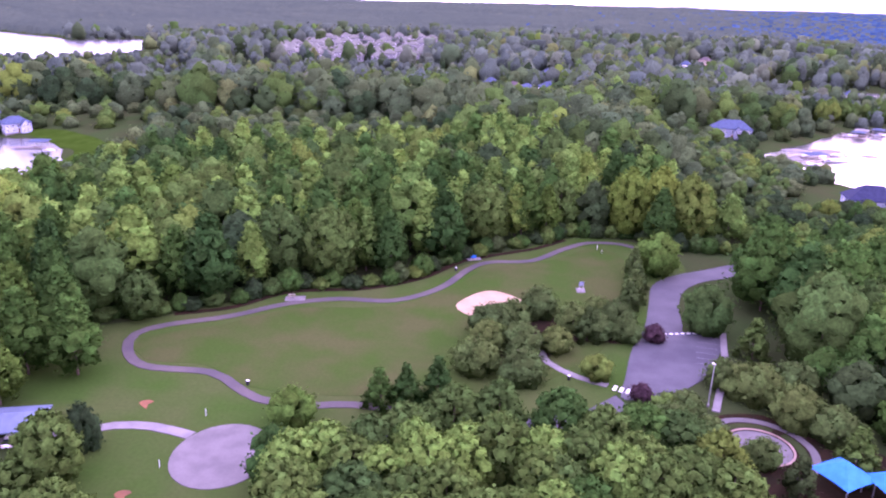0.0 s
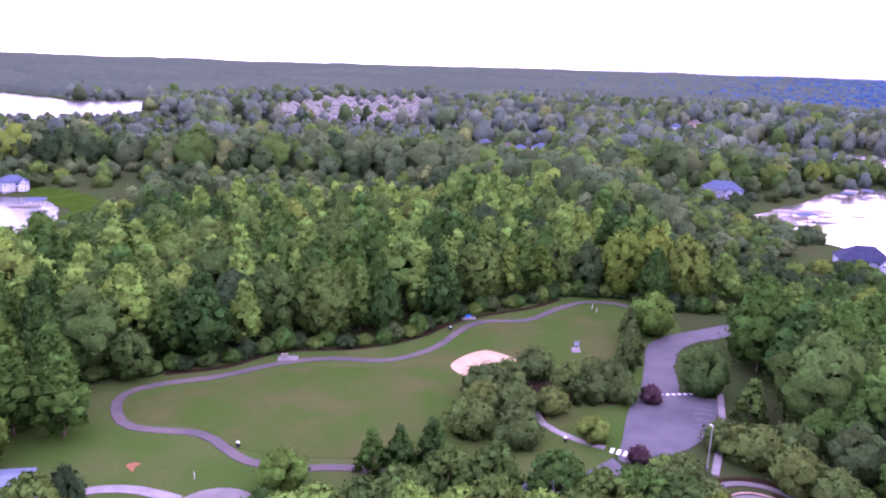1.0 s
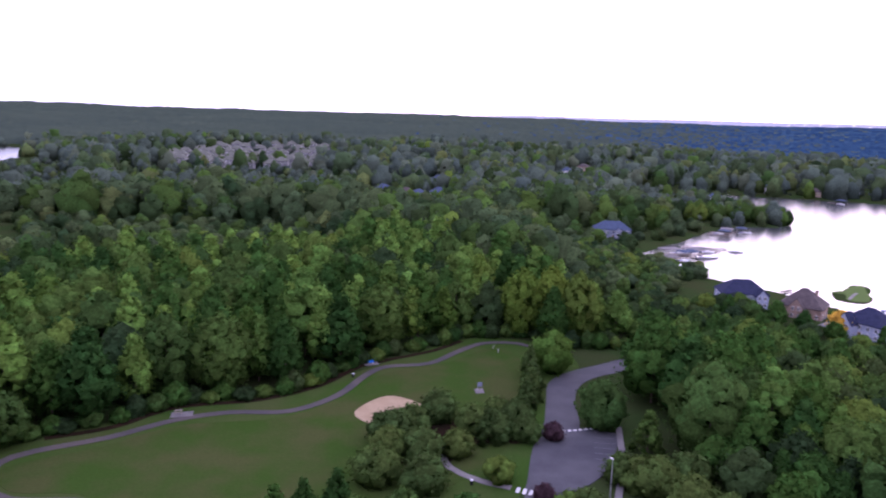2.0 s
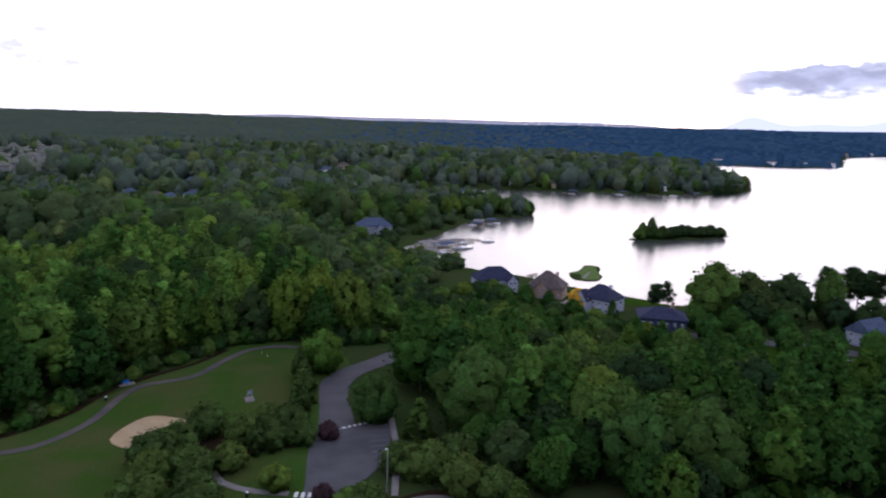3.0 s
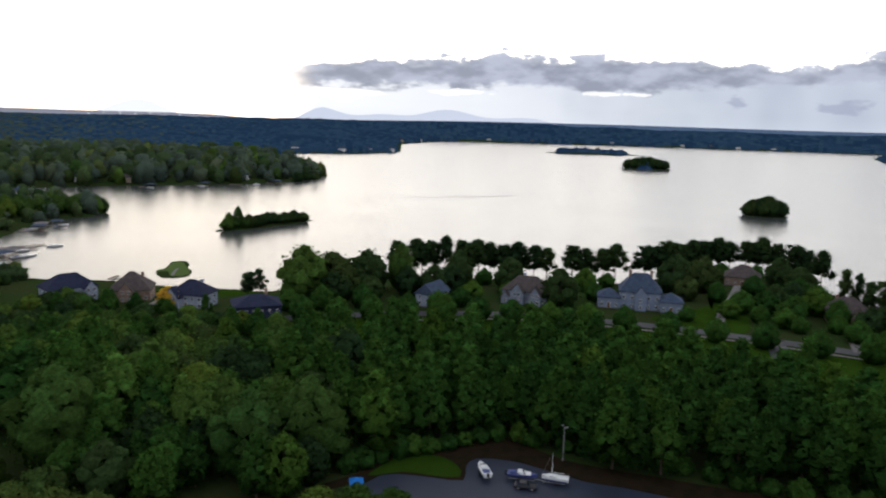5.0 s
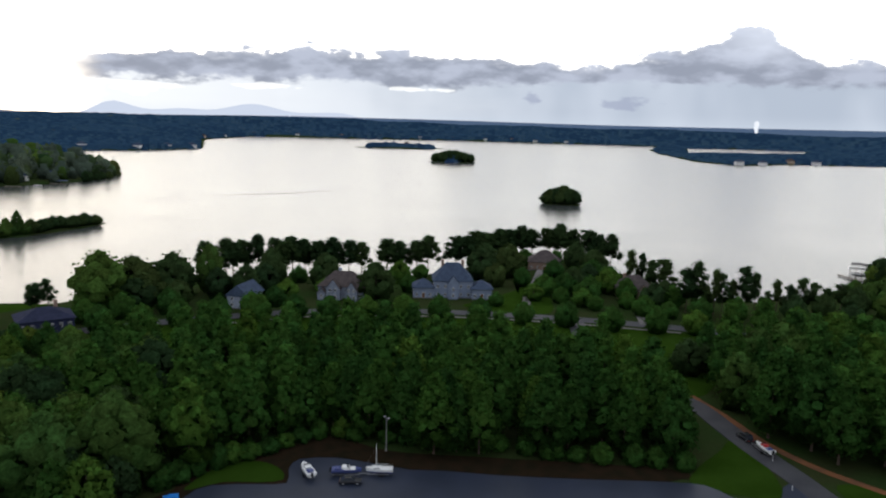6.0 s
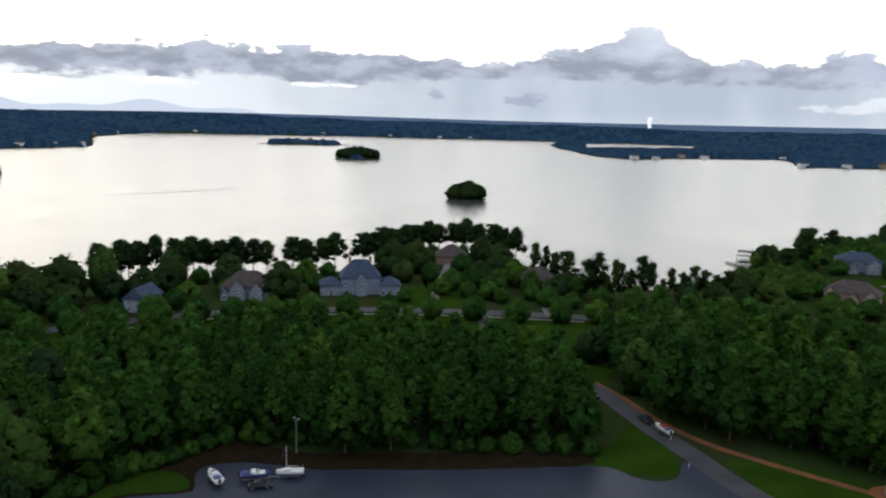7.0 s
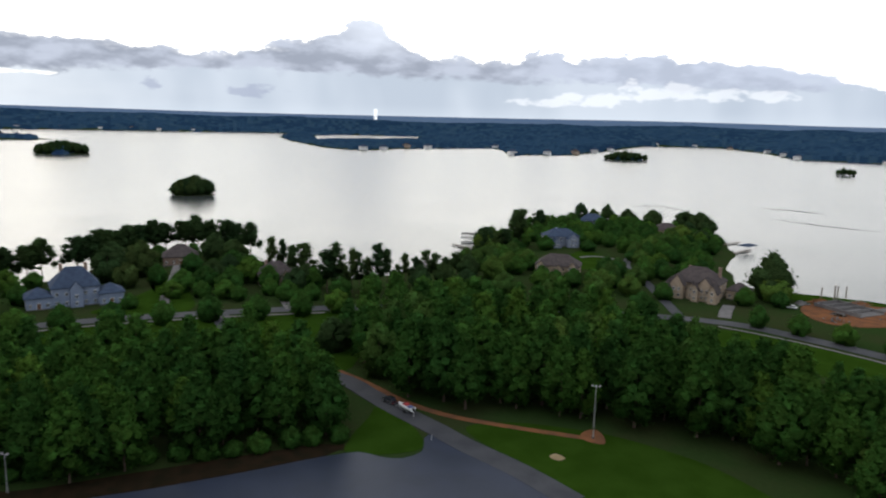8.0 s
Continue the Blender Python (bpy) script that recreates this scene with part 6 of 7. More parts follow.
boat_house(490, -84, 1.4)
motor_boat("white motor boat moored under a boat house", 490, -84, 1.4, 7, GELCOAT, z=WATER_Z, trailer=False, group="moored boats")
for x, y, turn, L in [(178, 421, 0.3, 11), (198, 434, 0.1, 15), (166, 406, 0.3, 10), (164, 396, 0.2, 10), (227, 456, -0.3, 9), (250, 533, 0.4, 12), (274, 540, 0.2, 12), (186, 446, 0.2, 14), (204, 330, 1.0, 7), (206, 452, 0, 8), (560, 760, -1.0, 9), (630, 742, -0.8, 9), (500, 775, -1.1, 9), (-240, 372, 0.3, 6)]:
    motor_boat("white motor boat moored at a dock", x, y, turn, L, GELCOAT, z=WATER_Z, trailer=False, group="moored boats")

# low swells left on the lake by passing boats
for pts in ([(740, -304), (721, -330), (674, -342)], [(728, -429), (700, -460), (664, -478)], [(630, -395), (579, -419), (547, -446)], [(643, 526), (737, 459), (845, 427)]):
    line, bm, prev = smooth_line(pts, 12), bmesh.new(), None
    for i, (wx, wy) in enumerate(line):
        ax, ay = line[min(i + 1, len(line) - 1)][0] - line[max(i - 1, 0)][0], line[min(i + 1, len(line) - 1)][1] - line[max(i - 1, 0)][1]
        k = math.hypot(ax, ay) or 1
        tall = 0.34 * math.sin(math.pi * (i + 0.2) / (len(line) - 0.6)) ** 0.5 * RNG.uniform(0.7, 1.2)
        row = [bm.verts.new((wx - ay / k * d, wy + ax / k * d, WATER_Z - 0.05 + h)) for d, h in ((-1.9, 0), (-0.7, tall), (0.5, tall * 0.8), (1.9, 0))]
        if prev:
            for j in range(3):
                bm.faces.new((prev[j], row[j], row[j + 1], prev[j + 1]))
        prev = row
    bmesh.ops.recalc_face_normals(bm, faces=bm.faces)
    me = bpy.data.meshes.new("boat_wake")
    bm.to_mesh(me)
    bm.free()
    me.materials.append(WATER)
    tagged(new("boat_wake", me), "long low boat wake crossing calm lake water", "wake", kind="stuff")

# ---- park furniture ----


def light_pole(label, x, y, h, heads=2, turn=0.0, arm=0.7, heavy=False):
    r = thing("light_pole", label, "light pole", x, y, turn, group="light poles")
    part("base", tube(bmesh.new(), (0, 0, -0.2), (0, 0, 0.5), 0.32, 0.28, 12), CONCRETE, r)
    part("pole", tube(bmesh.new(), (0, 0, 0.3), (0, 0, h), 0.14 if not heavy else 0.2, 0.08, 10), STEEL, r)
    part("arm", tube(bmesh.new(), (-arm, 0, h - 0.15), (arm, 0, h - 0.15), 0.05), STEEL, r)
    for k in range(heads):
        x0 = -arm + 2 * arm * k / max(1, heads - 1)
        hd = part("lamp_head", new_box(-0.2, 0.2, -0.3, 0.2, -0.1, 0.14, bevel=0.04), STEEL, r, at=(x0, 0, h + 0.1))
        part("lens", new_box(-0.16, 0.16, -0.26, 0.16, -0.13, -0.095), LAMPGLASS, hd)
    return r


light_pole("tall pale light pole beside the park lot", 45, 132, 9.5, 1, arm=0.3)
light_pole("light pole with twin lamps by the boat lot", 145.5, 67, 8.2, 2, 1.2)
light_pole("tall sports light pole standing in bare red soil", 161, -60, 13.4, 3, 1.2, 0.9, True)
light_pole("slim light pole at the pine edge", 176, -62, 14, 2, 1.2)
sheet("soil_patch", smooth_line([(157.5, -61.5), (160, -57.5), (164, -58), (166, -62), (162, -63)], 1.2, True), 0.13, REDDIRT, "bare red clay patch under a light pole", "soil", thick=0.08)
sheet("drain_cover_patch", smooth_line([(150, -48), (152, -46.5), (153.5, -48.5), (151, -50)], 1, True), 0.12, SAND, "pale worn patch in the lawn", "soil", thick=0.08)
for x, y in [(-56, 93), (-65, 120)]:
    sheet("soil_patch", smooth_line([(x - 1.4, y - 0.3), (x - 0.4, y + 0.9), (x + 1.2, y + 0.5), (x + 0.5, y - 0.6), (x + 0.9, y - 2.2)], 0.6, True), 0.125, REDDIRT, "small patch of bare red clay in the lawn", "soil", thick=0.06)
ribbon("wood_verge", [(-77.5, 161.3), (-64.5, 167.6), (-53.5, 179.4), (-33, 185.2), (-18.5, 195.9), (-8.2, 211.6), (6, 221.4), (15, 227.5), (25, 238)], 2.2, 0.08, MULCH, "strip of brown pine straw at the wood's edge", "verge", thick=0.06)
ribbon("lot_verge", [(101, 101), (116, 96), (128, 93), (138, 82), (141, 66), (150, 40), (158, 16), (161, 0)], 3.0, 0.09, MULCH, "brown pine-straw verge between lot and pines", "verge", thick=0.06)
sheet("verge_lawn", smooth_line([(112, 97), (118, 92), (121, 85), (124, 81), (128, 84.5), (129, 91), (124, 97)], 2, True), 0.14, LUSH, "green grass island beside the boat lot", "lawn", thick=0.1)


def picnic_table(x, y, turn):
    r = thing("picnic_table", "grey timber picnic table on a concrete pad", "picnic table", x, y, turn, z=0.17)
    for k in range(5):
        part("top_board", new_box(-0.95, 0.95, -0.07, 0.07, 0.72, 0.77, bevel=0.01), TIMBER, r, at=(0, -0.32 + 0.16 * k, 0), key="table_board")
    for s in (-1, 1):
        part("bench", new_box(-0.95, 0.95, -0.14, 0.14, 0.42, 0.47, bevel=0.01), TIMBER, r, at=(0, s * 0.75, 0), key="table_bench")
    for s in (-0.7, 0.7):
        b = bmesh.new()
        tube(b, (s, -0.7, 0), (s, -0.25, 0.72), 0.05, sides=6)
        tube(b, (s, 0.7, 0), (s, 0.25, 0.72), 0.05, sides=6)
        tube(b, (s, -0.8, 0.42), (s, 0.8, 0.42), 0.04, sides=6)
        part("leg_frame", b, TIMBER, r)


def bin_(x, y, z=0.17, label="dark metal litter bin beside the trail"):
    r = thing("litter_bin", label, "litter bin", x, y, 0, z=z, group="litter bins")
    part("drum", tube(bmesh.new(), (0, 0, 0), (0, 0, 0.95), 0.33, 0.36, 14), CARBLACK, r)
    part("lid", tube(bmesh.new(), (0, 0, 0.95), (0, 0, 1.15), 0.38, 0.18, 14), STEEL, r)


sheet("picnic_pad", [(-53, 173), (-47.9, 174), (-48.4, 177), (-53.5, 176)], 0.19, CONCRETE, "small pale concrete picnic pad beside the trail", "concrete pad", thick=0.15)
picnic_table(-51.8, 175.7, 0.2)
bin_(-9.8, 202.4)
bin_(-48, 129)
bin_(18, 139.5, 0.1, "dark metal litter bin beside the walk")
sheet("bench_pad", [(-6.5, 212), (-2.5, 213.5), (-3.2, 215.6), (-7.2, 214.2)], 0.19, CONCRETE, "small concrete bench pad beside the trail", "concrete pad", thick=0.15)


def bench(x, y, turn):
    r = thing("park_bench", "blue metal park bench on a concrete pad", "bench", x, y, turn, z=0.19)
    for k in range(4):
        part("seat_slat", new_box(-0.9, 0.9, -0.05, 0.05, 0.43, 0.47), BLUECLOTH, r, at=(0, -0.2 + 0.13 * k, 0), key="bench_slat")
        part("back_slat", new_box(-0.9, 0.9, -0.02, 0.02, -0.05, 0.05), BLUECLOTH, r, at=(0, 0.26, 0.55 + 0.13 * k), key="bench_back")
    for s in (-0.75, 0.75):
        part("leg", new_box(s - 0.04, s + 0.04, -0.25, 0.28, 0, 0.44, bevel=0.01), STEEL, r)


bench(-5, 213.8, 0.3)


def sign_board(x, y, turn, label, mat_board, h=2.2, w=1.6):
    r = thing("sign_board", label, "sign", x, y, turn, z=0.1)
    for s in (-1, 1):
        part("post", tube(bmesh.new(), (s * w * 0.42, 0, 0), (s * w * 0.42, 0, h), 0.06, sides=6), STEEL, r)
    part("board", new_box(-w / 2, w / 2, -0.1, -0.04, h * 0.42, h, bevel=0.02), mat_board, r)


sign_board(26, 193, 0.2, "blue-and-white notice board in the field", WALL_BLUE, 2.2, 1.4)
sheet("sign_pad", [(24.6, 190), (27, 190.4), (27, 194), (24.6, 193.6)], 0.16, CONCRETE, "pale concrete pad under a notice board", "concrete pad", thick=0.1)
for x, y, c, lab in [(35, 230, LINE, "white marker post in the field"), (36, 226, LINE, "white marker post in the field"), (-52, 117, LINE, "white marker post beside the round pad"), (-53.5, 100.5, LINE, "leaning white post beside the round pad"), (177, -17.5, LINE, "white marker post beside the road"), (163, -20.5, LINE, "white marker post beside the road")]:
    r = thing("marker_post", lab, "post", x, y, group="marker posts")
    part("shaft", tube(bmesh.new(), (0, 0, 0), (0, 0, 1.3), 0.07, 0.06), c, r)
    part("cap", tube(bmesh.new(), (0, 0, 1.3), (0, 0, 1.42), 0.09, 0.02), c, r)

# road marks of the park drive
sheet("speed_hump", [(42.8, 164.6), (51.5, 166.2), (51.3, 167.6), (42.6, 166.0)], 0.15, DARKASPHALT, "low asphalt speed hump across the drive", "speed hump", thick=0.1)
for k in range(6):
    x, y = 43.2 + k * 1.45, 165.1 + k * 0.27
    sheet("hump_mark", [(x, y), (x + 0.8, y + 0.15), (x + 0.75, y + 0.95), (x - 0.05, y + 0.8)], 0.162, LINE, "worn white paint block on the speed hump", "road marking", thick=0.01)
for k in range(6):
    x, y = 26.6 + k * 1.25, 136.2 - k * 0.55
    sheet("crosswalk_bar", [(x, y), (x + 0.7, y - 0.3), (x + 1.5, y + 1.7), (x + 0.8, y + 2.0)], 0.13, LINE, "worn white crosswalk bar on the lot", "road marking", thick=0.009)
for k in range(6):
    x, y = 55.6 - 0.75 * k, 164.0 - 2.8 * k
    sheet("stall_line", [(x, y), (x - 4.6, y + 0.9), (x - 4.6, y + 1.02), (x, y + 0.12)], 0.13, FADED, "faded white parking stall line", "road marking", thick=0.009)
ribbon("lot_walk", [(58, 168), (55.5, 158), (53, 148), (49, 138), (46, 130)], 1.5, 0.2, CONCRETE, "pale concrete walk along the lot", "walkway", thick=0.2)
ribbon("crosswalk_path", [(26, 138), (20, 141), (14, 147), (13, 156), (18, 166)], 1.8, 0.16, CONCRETE, "pale walk leading from the crosswalk to the field", "walkway", thick=0.14)
sheet("shade_bed", smooth_line([(20, 158), (36, 160), (36, 176), (26, 172), (8, 176), (0, 166), (-3, 158), (4, 148), (12, 146)], 3, True), 0.118, MULCH, "red-brown mulch bed under small trees", "planting bed", thick=0.05)
sheet("lower_lot", [(8, 123), (20, 127), (27, 134), (30, 128), (24, 120), (10, 117)], 0.11, ASPHALT, "grey asphalt lot under trees", "parking lot", thick=0.1)
sheet("pump_slab", [(-22, 112), (-15, 113), (-15.5, 115.5), (-22.5, 114.5)], 0.14, PADCON, "grey concrete slab behind a hedge", "concrete pad", thick=0.1)

# splash circle
RC = (50.5, 118)


def ring_sheet(name, r0, r1, a0, a1, z, material, label, category, n=40):
    pts = [(RC[0] + r1 * math.cos(a0 + (a1 - a0) * k / n), RC[1] + r1 * math.sin(a0 + (a1 - a0) * k / n)) for k in range(n + 1)]
    pts += [(RC[0] + r0 * math.cos(a1 + (a0 - a1) * k / n), RC[1] + r0 * math.sin(a1 + (a0 - a1) * k / n)) for k in range(n + 1)]
    return sheet(name, pts, z, material, label, category, thick=0.12)


sheet("play_ground_mulch", smooth_line([(40, 112), (42, 126), (54, 130), (64, 124), (74, 116), (76, 98), (60, 88), (46, 100)], 3, True), 0.07, MULCH, "red-brown mulch around the splash circle", "mulch", thick=0.05)
ring_sheet("circle_walk", 8.7, 10.2, -1.2, 3.0, 0.16, PADCON, "curved pale concrete walk", "walkway")
ring_sheet("circle_bed", 6.6, 8.2, -0.9, 0.7, 0.18, WOODLAND, "dark curved planting bed", "planting bed")
ring_sheet("circle_bed", 6.6, 8.2, 0.95, 2.6, 0.18, WOODLAND, "dark curved planting bed", "planting bed")
sheet("splash_circle", [(RC[0] + 5.6 * math.cos(k / 36 * 6.2832), RC[1] + 5.6 * math.sin(k / 36 * 6.2832)) for k in range(36)], 0.2, PADCON, "round pale pink splash circle", "splash pad", thick=0.15)
ring_sheet("circle_kerb", 5.7, 6.1, -1.4, 3.3, 0.45, WALL_BRICK, "low brick kerb round the splash circle", "kerb")


def shade(label, x, y, turn, w, d, h, rise):
    """Fabric pyramid on four posts."""
    r = thing("shade_canopy", label, "canopy", x, y, turn, z=0.0, group="shade canopies")
    for sx in (-1, 1):
        for sy in (-1, 1):
            part("post", tube(bmesh.new(), (sx * w * 0.45, sy * d * 0.45, -0.1), (sx * w * 0.45, sy * d * 0.45, h + 0.1), 0.09), STEEL, r)
    bm = bmesh.new()
    n = 6
    tip = bm.verts.new((0, 0, h + rise))
    rim = []
    for k in range(4):
        a, b = [(-1, -1), (1, -1), (1, 1), (-1, 1)][k], [(-1, -1), (1, -1), (1, 1), (-1, 1)][(k + 1) % 4]
        for j in range(n):
            t = j / n
            sag = 0.35 * 4 * t * (1 - t)
            px, py = (a[0] + (b[0] - a[0]) * t) * w / 2, (a[1] + (b[1] - a[1]) * t) * d / 2
            rim.append(bm.verts.new((px * (1 - sag * 0.12), py * (1 - sag * 0.12), h + sag * 0.3)))
    for k in range(len(rim)):
        bm.faces.new((rim[k], rim[(k + 1) % len(rim)], tip))
    fab = part("fabric", bm, BLUECLOTH, r)
    fab.modifiers.new("thickness", "SOLIDIFY").thickness = 0.03


shade("bright blue fabric shade canopy over the playground", 60, 107, 0.5, 7.5, 7.5, 3.2, 2.6)
shade("bright blue fabric shade canopy over the playground", 67.5, 104, 0.25, 7.5, 8.5, 3.4, 3.2)
shade("bright blue fabric shade canopy over the playground", 75, 108, 0.9, 5, 6, 2.8, 1.8)
shade("small blue canopy at the edge of the lot", 105, 94, 0.8, 3.2, 3, 2.4, 1.0)

# shed with a carport
r = thing("shed", "open shed with blue-grey metal roof", "shed", -82.5, 106, 0.25)
part("roof", hip_roof(10, 8, 1.6, 3.4, over=0.4, ridge=10), METALROOF, r)
part("wall", new_box(-4.8, 4.8, 2.4, 3.6, 0, 3.4), WALL_BRICK, r, "dark back wall")
for sx in (-4.6, -1.5, 1.5, 4.6):
    part("post", new_box(sx - 0.1, sx + 0.1, -3.6, -3.4, 0, 3.4), TIMBER, r)
car("white car parked in an open shed", -82, 104.4, 1.8, CARWHITE, z=0.05)

# building plot by the lake
r = thing("foundation", "unfinished grey block foundation on red clay", "foundation", 278, -214, 0.3)
for k in range(6):
    part("block_wall", new_box(-11, 11, -0.2, 0.2, 0, 1.6), CONCRETE, r, at=Matrix.Translation((0, -7.5 + 3 * k, 0)) if k in (0, 5) else Matrix.Translation((-11 + 5.5 * (k - 0), 0, 0)) @ Matrix.Rotation(math.pi / 2, 4, "Z") @ Matrix.Diagonal((0.66, 1, 1, 1)))
part("slab", new_box(-11, 11, -7.5, 7.5, 0, 0.4), CONCRETE, r)
for x, y, h in [(312, -232, 7), (318, -238, 6), (316, -228, 5), (320, -244, 6)]:
    r = thing("timber_pile", "upright timber pile at the shore", "pile", x, y, group="shore piles")
    part("shaft", tube(bmesh.new(), (0, 0, -2), (0, 0, h), 0.35, 0.3), TIMBER, r)
    part("cap", tube(bmesh.new(), (0, 0, h), (0, 0, h + 0.3), 0.4, 0.1), TIMBER, r)



def heap(label, x, y, r, h, material, seed):
    """A loose mound with a lumpy, uneven surface."""
    rng = np.random.default_rng(seed)
    root = thing("spoil_heap", label, "heap", x, y, rng.uniform(0, 6), group="spoil heaps")
    bm = bmesh.new()
    rings, n = 6, 18
    wob = [rng.uniform(0.75, 1.2) for _ in range(n)]
    rows = []
    for k in range(rings):
        t = k / rings
        rows.append([bm.verts.new((r * (1 - t) * wob[i] * math.cos(i / n * 6.2832), r * 0.7 * (1 - t) * wob[i] * math.sin(i / n * 6.2832), h * (1 - (1 - t) ** 2) * rng.uniform(0.75, 1.1) - (0.3 if k == 0 else 0))) for i in range(n)])
    top = bm.verts.new((0, 0, h))
    for a, b in zip(rows, rows[1:]):
        for i in range(n):
            bm.faces.new((a[i], a[(i + 1) % n], b[(i + 1) % n], b[i]))
    for i in range(n):
        bm.faces.new((rows[-1][i], rows[-1][(i + 1) % n], top))
    part("mound", bm, material, root)
    chips = bmesh.new()
    for _ in range(26):
        q, d = rng.uniform(0, 6.28), rng.uniform(0.2, 1.15)
        s = rng.uniform(0.15, 0.45)
        px, py = r * d * math.cos(q), r * 0.7 * d * math.sin(q)
        pz = max(0.1, h * (1 - d * d) * 0.95)
        box(chips, px - s, px + s, py - s * 0.7, py + s * 0.7, pz - 0.1, pz + s * 0.8)
    part("rubble", chips, material if seed % 2 else CONCRETE, root)


for i, (x, y, hr, hh, m, lab) in enumerate([(262, -196, 5, 1.6, REDDIRT, "heap of red clay soil on a building plot"), (296, -214, 6, 2.0, REDDIRT, "heap of red clay soil on a building plot"), (300, -236, 5, 1.5, REDDIRT, "heap of red clay soil on a building plot"),
                                        (280, -236, 6, 1.7, CONCRETE, "heap of grey rubble on a building plot"), (262, -222, 5, 1.4, REDDIRT, "heap of red clay soil on a building plot"), (290, -200, 4, 1.2, CONCRETE, "heap of grey rubble on a building plot"), (270, -204, 3.5, 1.0, MULCH, "heap of dark brown soil on a building plot")]):
    heap(lab, x, y, hr, hh, m, 400 + i)

# lawns and drives of the lakeside
for nm, pts, m, lab in (("yard_lawn", [(285, 96), (300, 92), (330, 84), (350, 92), (340, 74), (318, 66), (292, 60), (284, 70)], LUSH, "green front lawn"),
                        ("yard_lawn", [(400, -128), (372, -122), (366, -132), (388, -152), (412, -150), (424, -142)], LUSH, "green yard on the point"),
                        ("yard_lawn", [(452, -92), (486, -98), (500, -110), (480, -118), (455, -108)], LUSH, "green lakeside yard"),
                        ("tee_lawn", [(221, 327), (230, 325), (240, 340), (250, 361), (241, 356), (222, 346), (226, 338)], FAIRWAY, "mown green lawn on a tiny island"),
                        ("yard_lawn", [(196, 262), (212, 262), (226, 266), (206, 296), (194, 300), (190, 280)], LUSH, "green lakeside back lawn"),
                        ("building_plot", [(258, -190), (284, -196), (304, -232), (300, -248), (272, -240), (252, -214)], REDDIRT, "bare red clay building plot"),
                        ("west_yard", [(-196, 286), (-200, 330), (-206, 372), (-232, 404), (-262, 422), (-286, 420), (-252, 408), (-228, 386), (-206, 344), (-202, 292)], LUSH, "green lakeside lawn before a white house"),
                        ("shore_lawn", [(300, -205), (322, -214), (326, -240), (304, -262), (290, -270), (296, -240)], LUSH, "green strip of lawn at the shore")):
    bm = bmesh.new()
    line = smooth_line(pts, 3, True)
    cx, cy = sum(p[0] for p in line) / len(line), sum(p[1] for p in line) / len(line)
    rings = []
    for k in (1.0, 0.75, 0.5, 0.25):
        rings.append([bm.verts.new((cx + (px - cx) * k, cy + (py - cy) * k, ground_z(cx + (px - cx) * k, cy + (py - cy) * k) + 0.12)) for px, py in line])
    for a, b in zip(rings, rings[1:]):
        for i in range(len(line)):
            j = (i + 1) % len(line)
            bm.faces.new((a[i], a[j], b[j], b[i]))
    bm.faces.new(rings[-1])
    bmesh.ops.recalc_face_normals(bm, faces=bm.faces)
    if sum(f.normal.z for f in bm.faces) < 0:
        bmesh.ops.reverse_faces(bm, faces=bm.faces)
    me = bpy.data.meshes.new(nm)
    bm.to_mesh(me)
    bm.free()
    me.materials.append(m)
    tagged(new(nm, me), lab, "building plot" if m is REDDIRT else "lawn", kind="structure")
ribbon("driveway", [(288, 70), (320, 77), (345, 80), (372, 84), (384, 86)], 3.6, 0.2, CONCRETE, "pale concrete driveway", "driveway", follow=True)
ribbon("driveway", [(289, 22), (306, 26), (326, 31)], 3.6, 0.2, CONCRETE, "pale concrete driveway", "driveway", follow=True)
ribbon("driveway", [(270, -134), (330, -146), (376, -153), (410, -170), (440, -186)], 4.5, 0.2, ASPHALT, "grey lane on the point", "driveway", follow=True)
ribbon("driveway", [(401, -135), (405, -144), (398, -152), (384, -154)], 2.5, 0.26, CONCRETE, "pale concrete driveway", "driveway", follow=True)
ribbon("driveway", [(188, 272), (180, 270), (168, 262)], 3.5, 0.2, CONCRETE, "pale concrete driveway", "driveway", follow=True)
ribbon("driveway", [(288, -165), (278, -158), (268, -152)], 5, 0.2, CONCRETE, "pale concrete driveway", "driveway", follow=True)
ribbon("tee_path", [(222, 328), (234, 340)], 1.4, 0.2, CONCRETE, "thin pale path on a tiny island", "path", follow=True)
ribbon("sidewalk", [(206, 180), (244, 142), (265, 98), (277, 52), (283, 8)], 1.6, 0.17, CONCRETE, "pale concrete sidewalk beside the street", "sidewalk", follow=True)
ribbon("sidewalk", [(256, -143), (234, -162), (198, -183), (150, -199)], 1.4, 0.17, CONCRETE, "pale concrete sidewalk beside the street", "sidewalk", follow=True)

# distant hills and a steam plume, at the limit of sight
# emission puts the light of distance haze into hills and plume
HAZE = bpy.data.materials.new("hill_haze_glow")
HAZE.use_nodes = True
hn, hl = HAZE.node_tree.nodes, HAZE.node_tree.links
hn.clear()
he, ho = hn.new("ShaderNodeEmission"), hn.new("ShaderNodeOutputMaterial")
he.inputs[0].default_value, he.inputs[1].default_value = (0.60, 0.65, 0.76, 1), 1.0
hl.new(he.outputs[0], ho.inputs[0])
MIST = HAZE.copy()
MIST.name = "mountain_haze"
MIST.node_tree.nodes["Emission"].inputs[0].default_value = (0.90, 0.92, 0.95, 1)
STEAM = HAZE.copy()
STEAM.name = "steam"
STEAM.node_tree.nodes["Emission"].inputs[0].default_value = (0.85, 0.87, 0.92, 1)


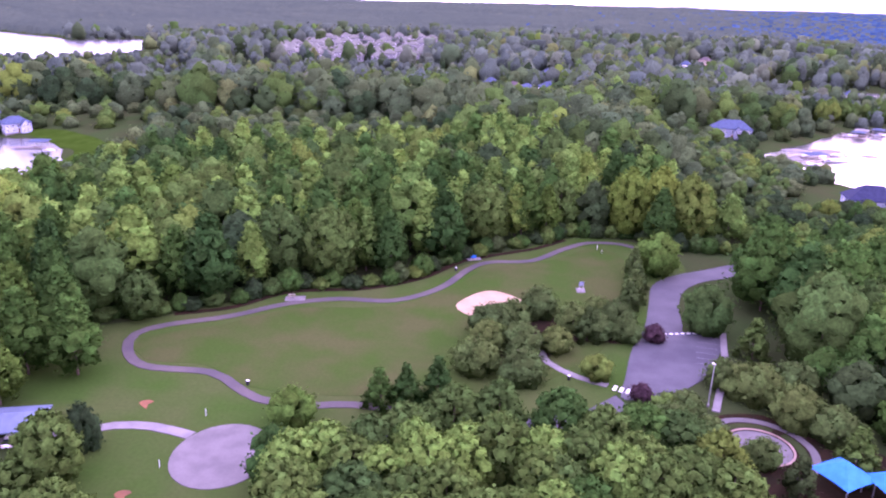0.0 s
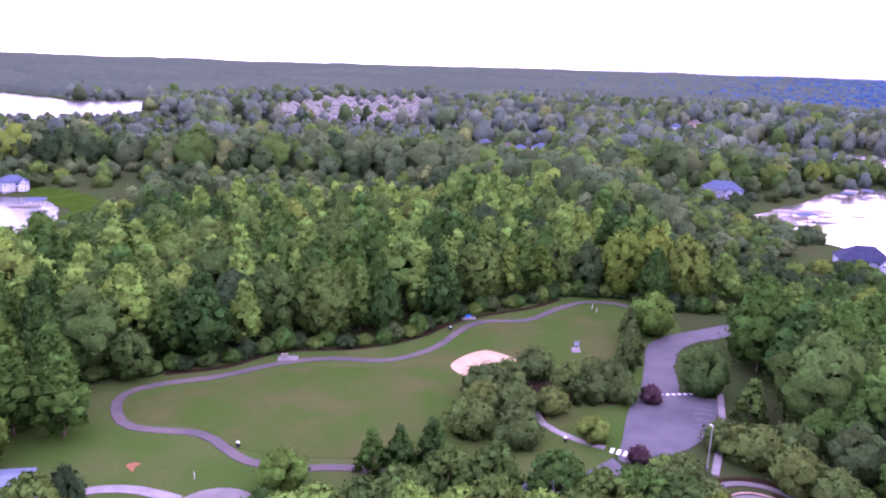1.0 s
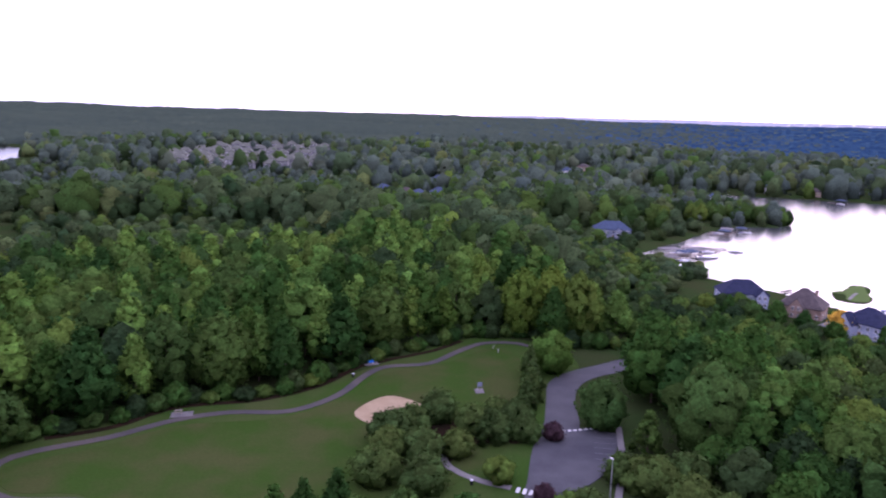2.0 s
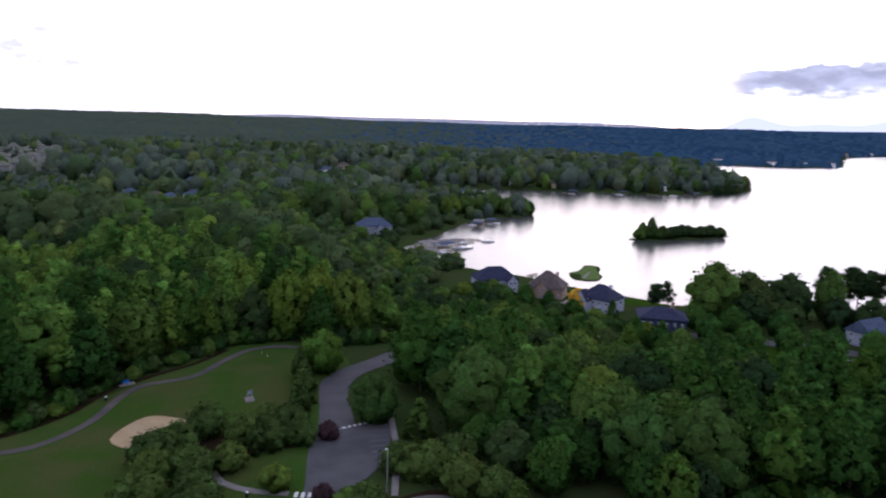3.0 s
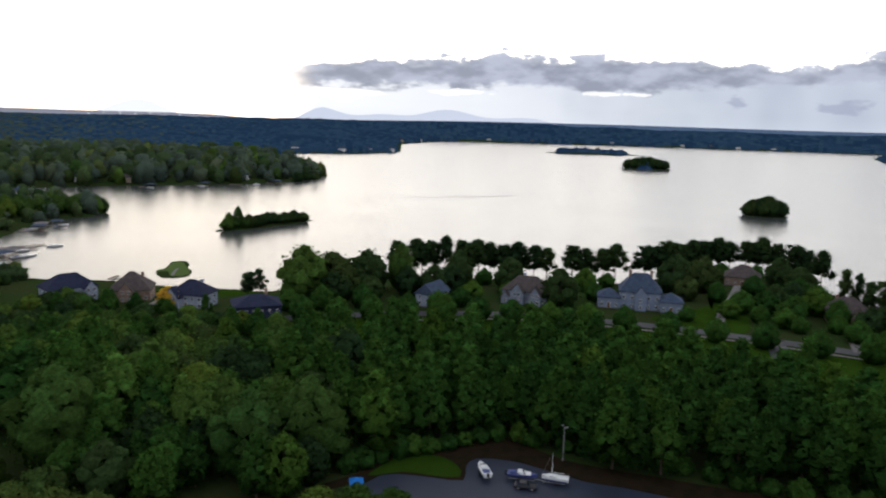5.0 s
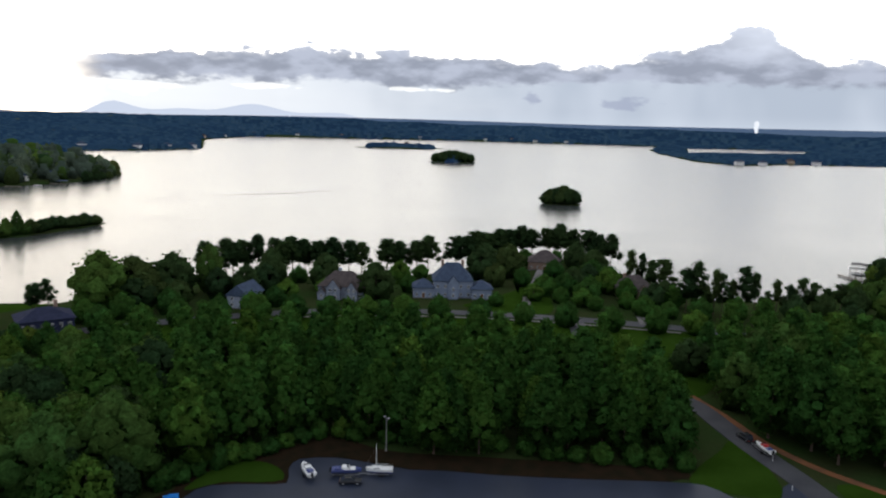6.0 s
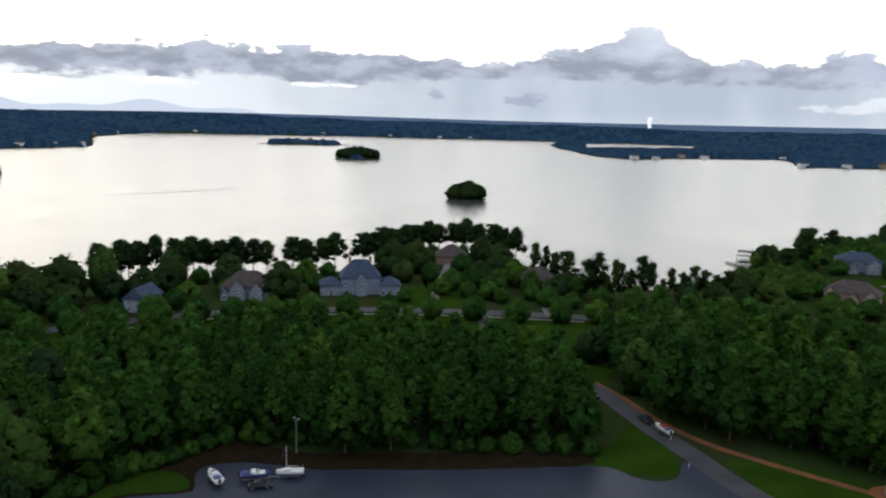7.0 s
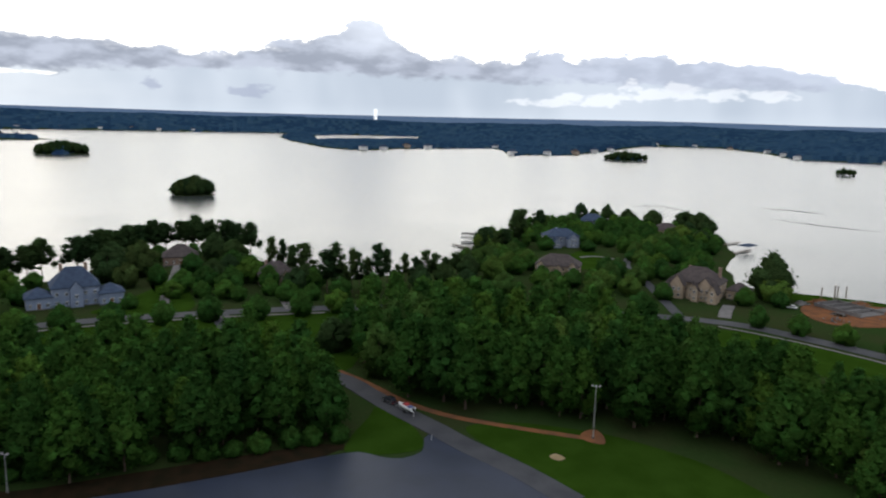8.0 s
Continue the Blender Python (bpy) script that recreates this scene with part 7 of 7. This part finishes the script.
def ridge(az0, az1, peaks, label, material, base=0.0):
    bm, prev = bmesh.new(), None
    for k in range(41):
        t = k / 40
        a = radians(az0 + (az1 - az0) * t)
        e = base + sum(h * math.exp(-((t - c) / s) ** 2) for c, s, h in peaks) * min(1, 6 * t, 6 * (1 - t))
        x, y = math.sin(a), math.cos(a)
        row = [bm.verts.new((x * 4930, y * 4930, 40)), bm.verts.new((x * 4930, y * 4930, 75 + 4930 * math.tan(radians(e)))), bm.verts.new((x * 4960, y * 4960, 40))]
        if prev:
            bm.faces.new((prev[0], row[0], row[1], prev[1]))
            bm.faces.new((prev[1], row[1], row[2], prev[2]))
        prev = row
    me = bpy.data.meshes.new("backdrop_hills")
    bm.to_mesh(me)
    bm.free()
    me.materials.append(material)
    tagged(new("backdrop_hills", me), label, "hills", kind="structure")


# glowing bands added above the far canopy to stand in for haze
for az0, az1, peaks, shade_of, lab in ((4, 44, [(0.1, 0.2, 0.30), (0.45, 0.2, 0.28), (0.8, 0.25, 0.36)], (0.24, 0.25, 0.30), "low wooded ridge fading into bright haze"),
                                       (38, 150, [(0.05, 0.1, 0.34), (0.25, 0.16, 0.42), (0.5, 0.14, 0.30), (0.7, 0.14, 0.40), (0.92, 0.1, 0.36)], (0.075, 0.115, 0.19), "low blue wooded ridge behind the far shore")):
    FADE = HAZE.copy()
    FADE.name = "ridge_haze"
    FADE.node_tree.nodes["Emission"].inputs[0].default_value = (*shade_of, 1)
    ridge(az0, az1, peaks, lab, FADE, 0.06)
ridge(41, 66, [(0.16, 0.09, 1.2), (0.35, 0.10, 0.75), (0.55, 0.11, 1.2), (0.8, 0.16, 0.8)], "hills low on the horizon glowing in pale haze blue", HAZE)
ridge(26.5, 38, [(0.5, 0.22, 1.35)], "faint mountain glowing in bright haze colour", MIST)
bm = bmesh.new()
for k in range(6):
    a = radians(92.3 + RNG.uniform(-0.06, 0.06))
    bmesh.ops.create_icosphere(bm, subdivisions=2, radius=9 + k * 1.2, matrix=Matrix.Translation((math.sin(a) * 4880, math.cos(a) * 4880, 84 + k * 12)))
me = bpy.data.meshes.new("steam_plume")
bm.to_mesh(me)
bm.free()
me.materials.append(STEAM)
tagged(new("backdrop_steam", me), "white steam plume far beyond the lake", "steam", kind="structure")
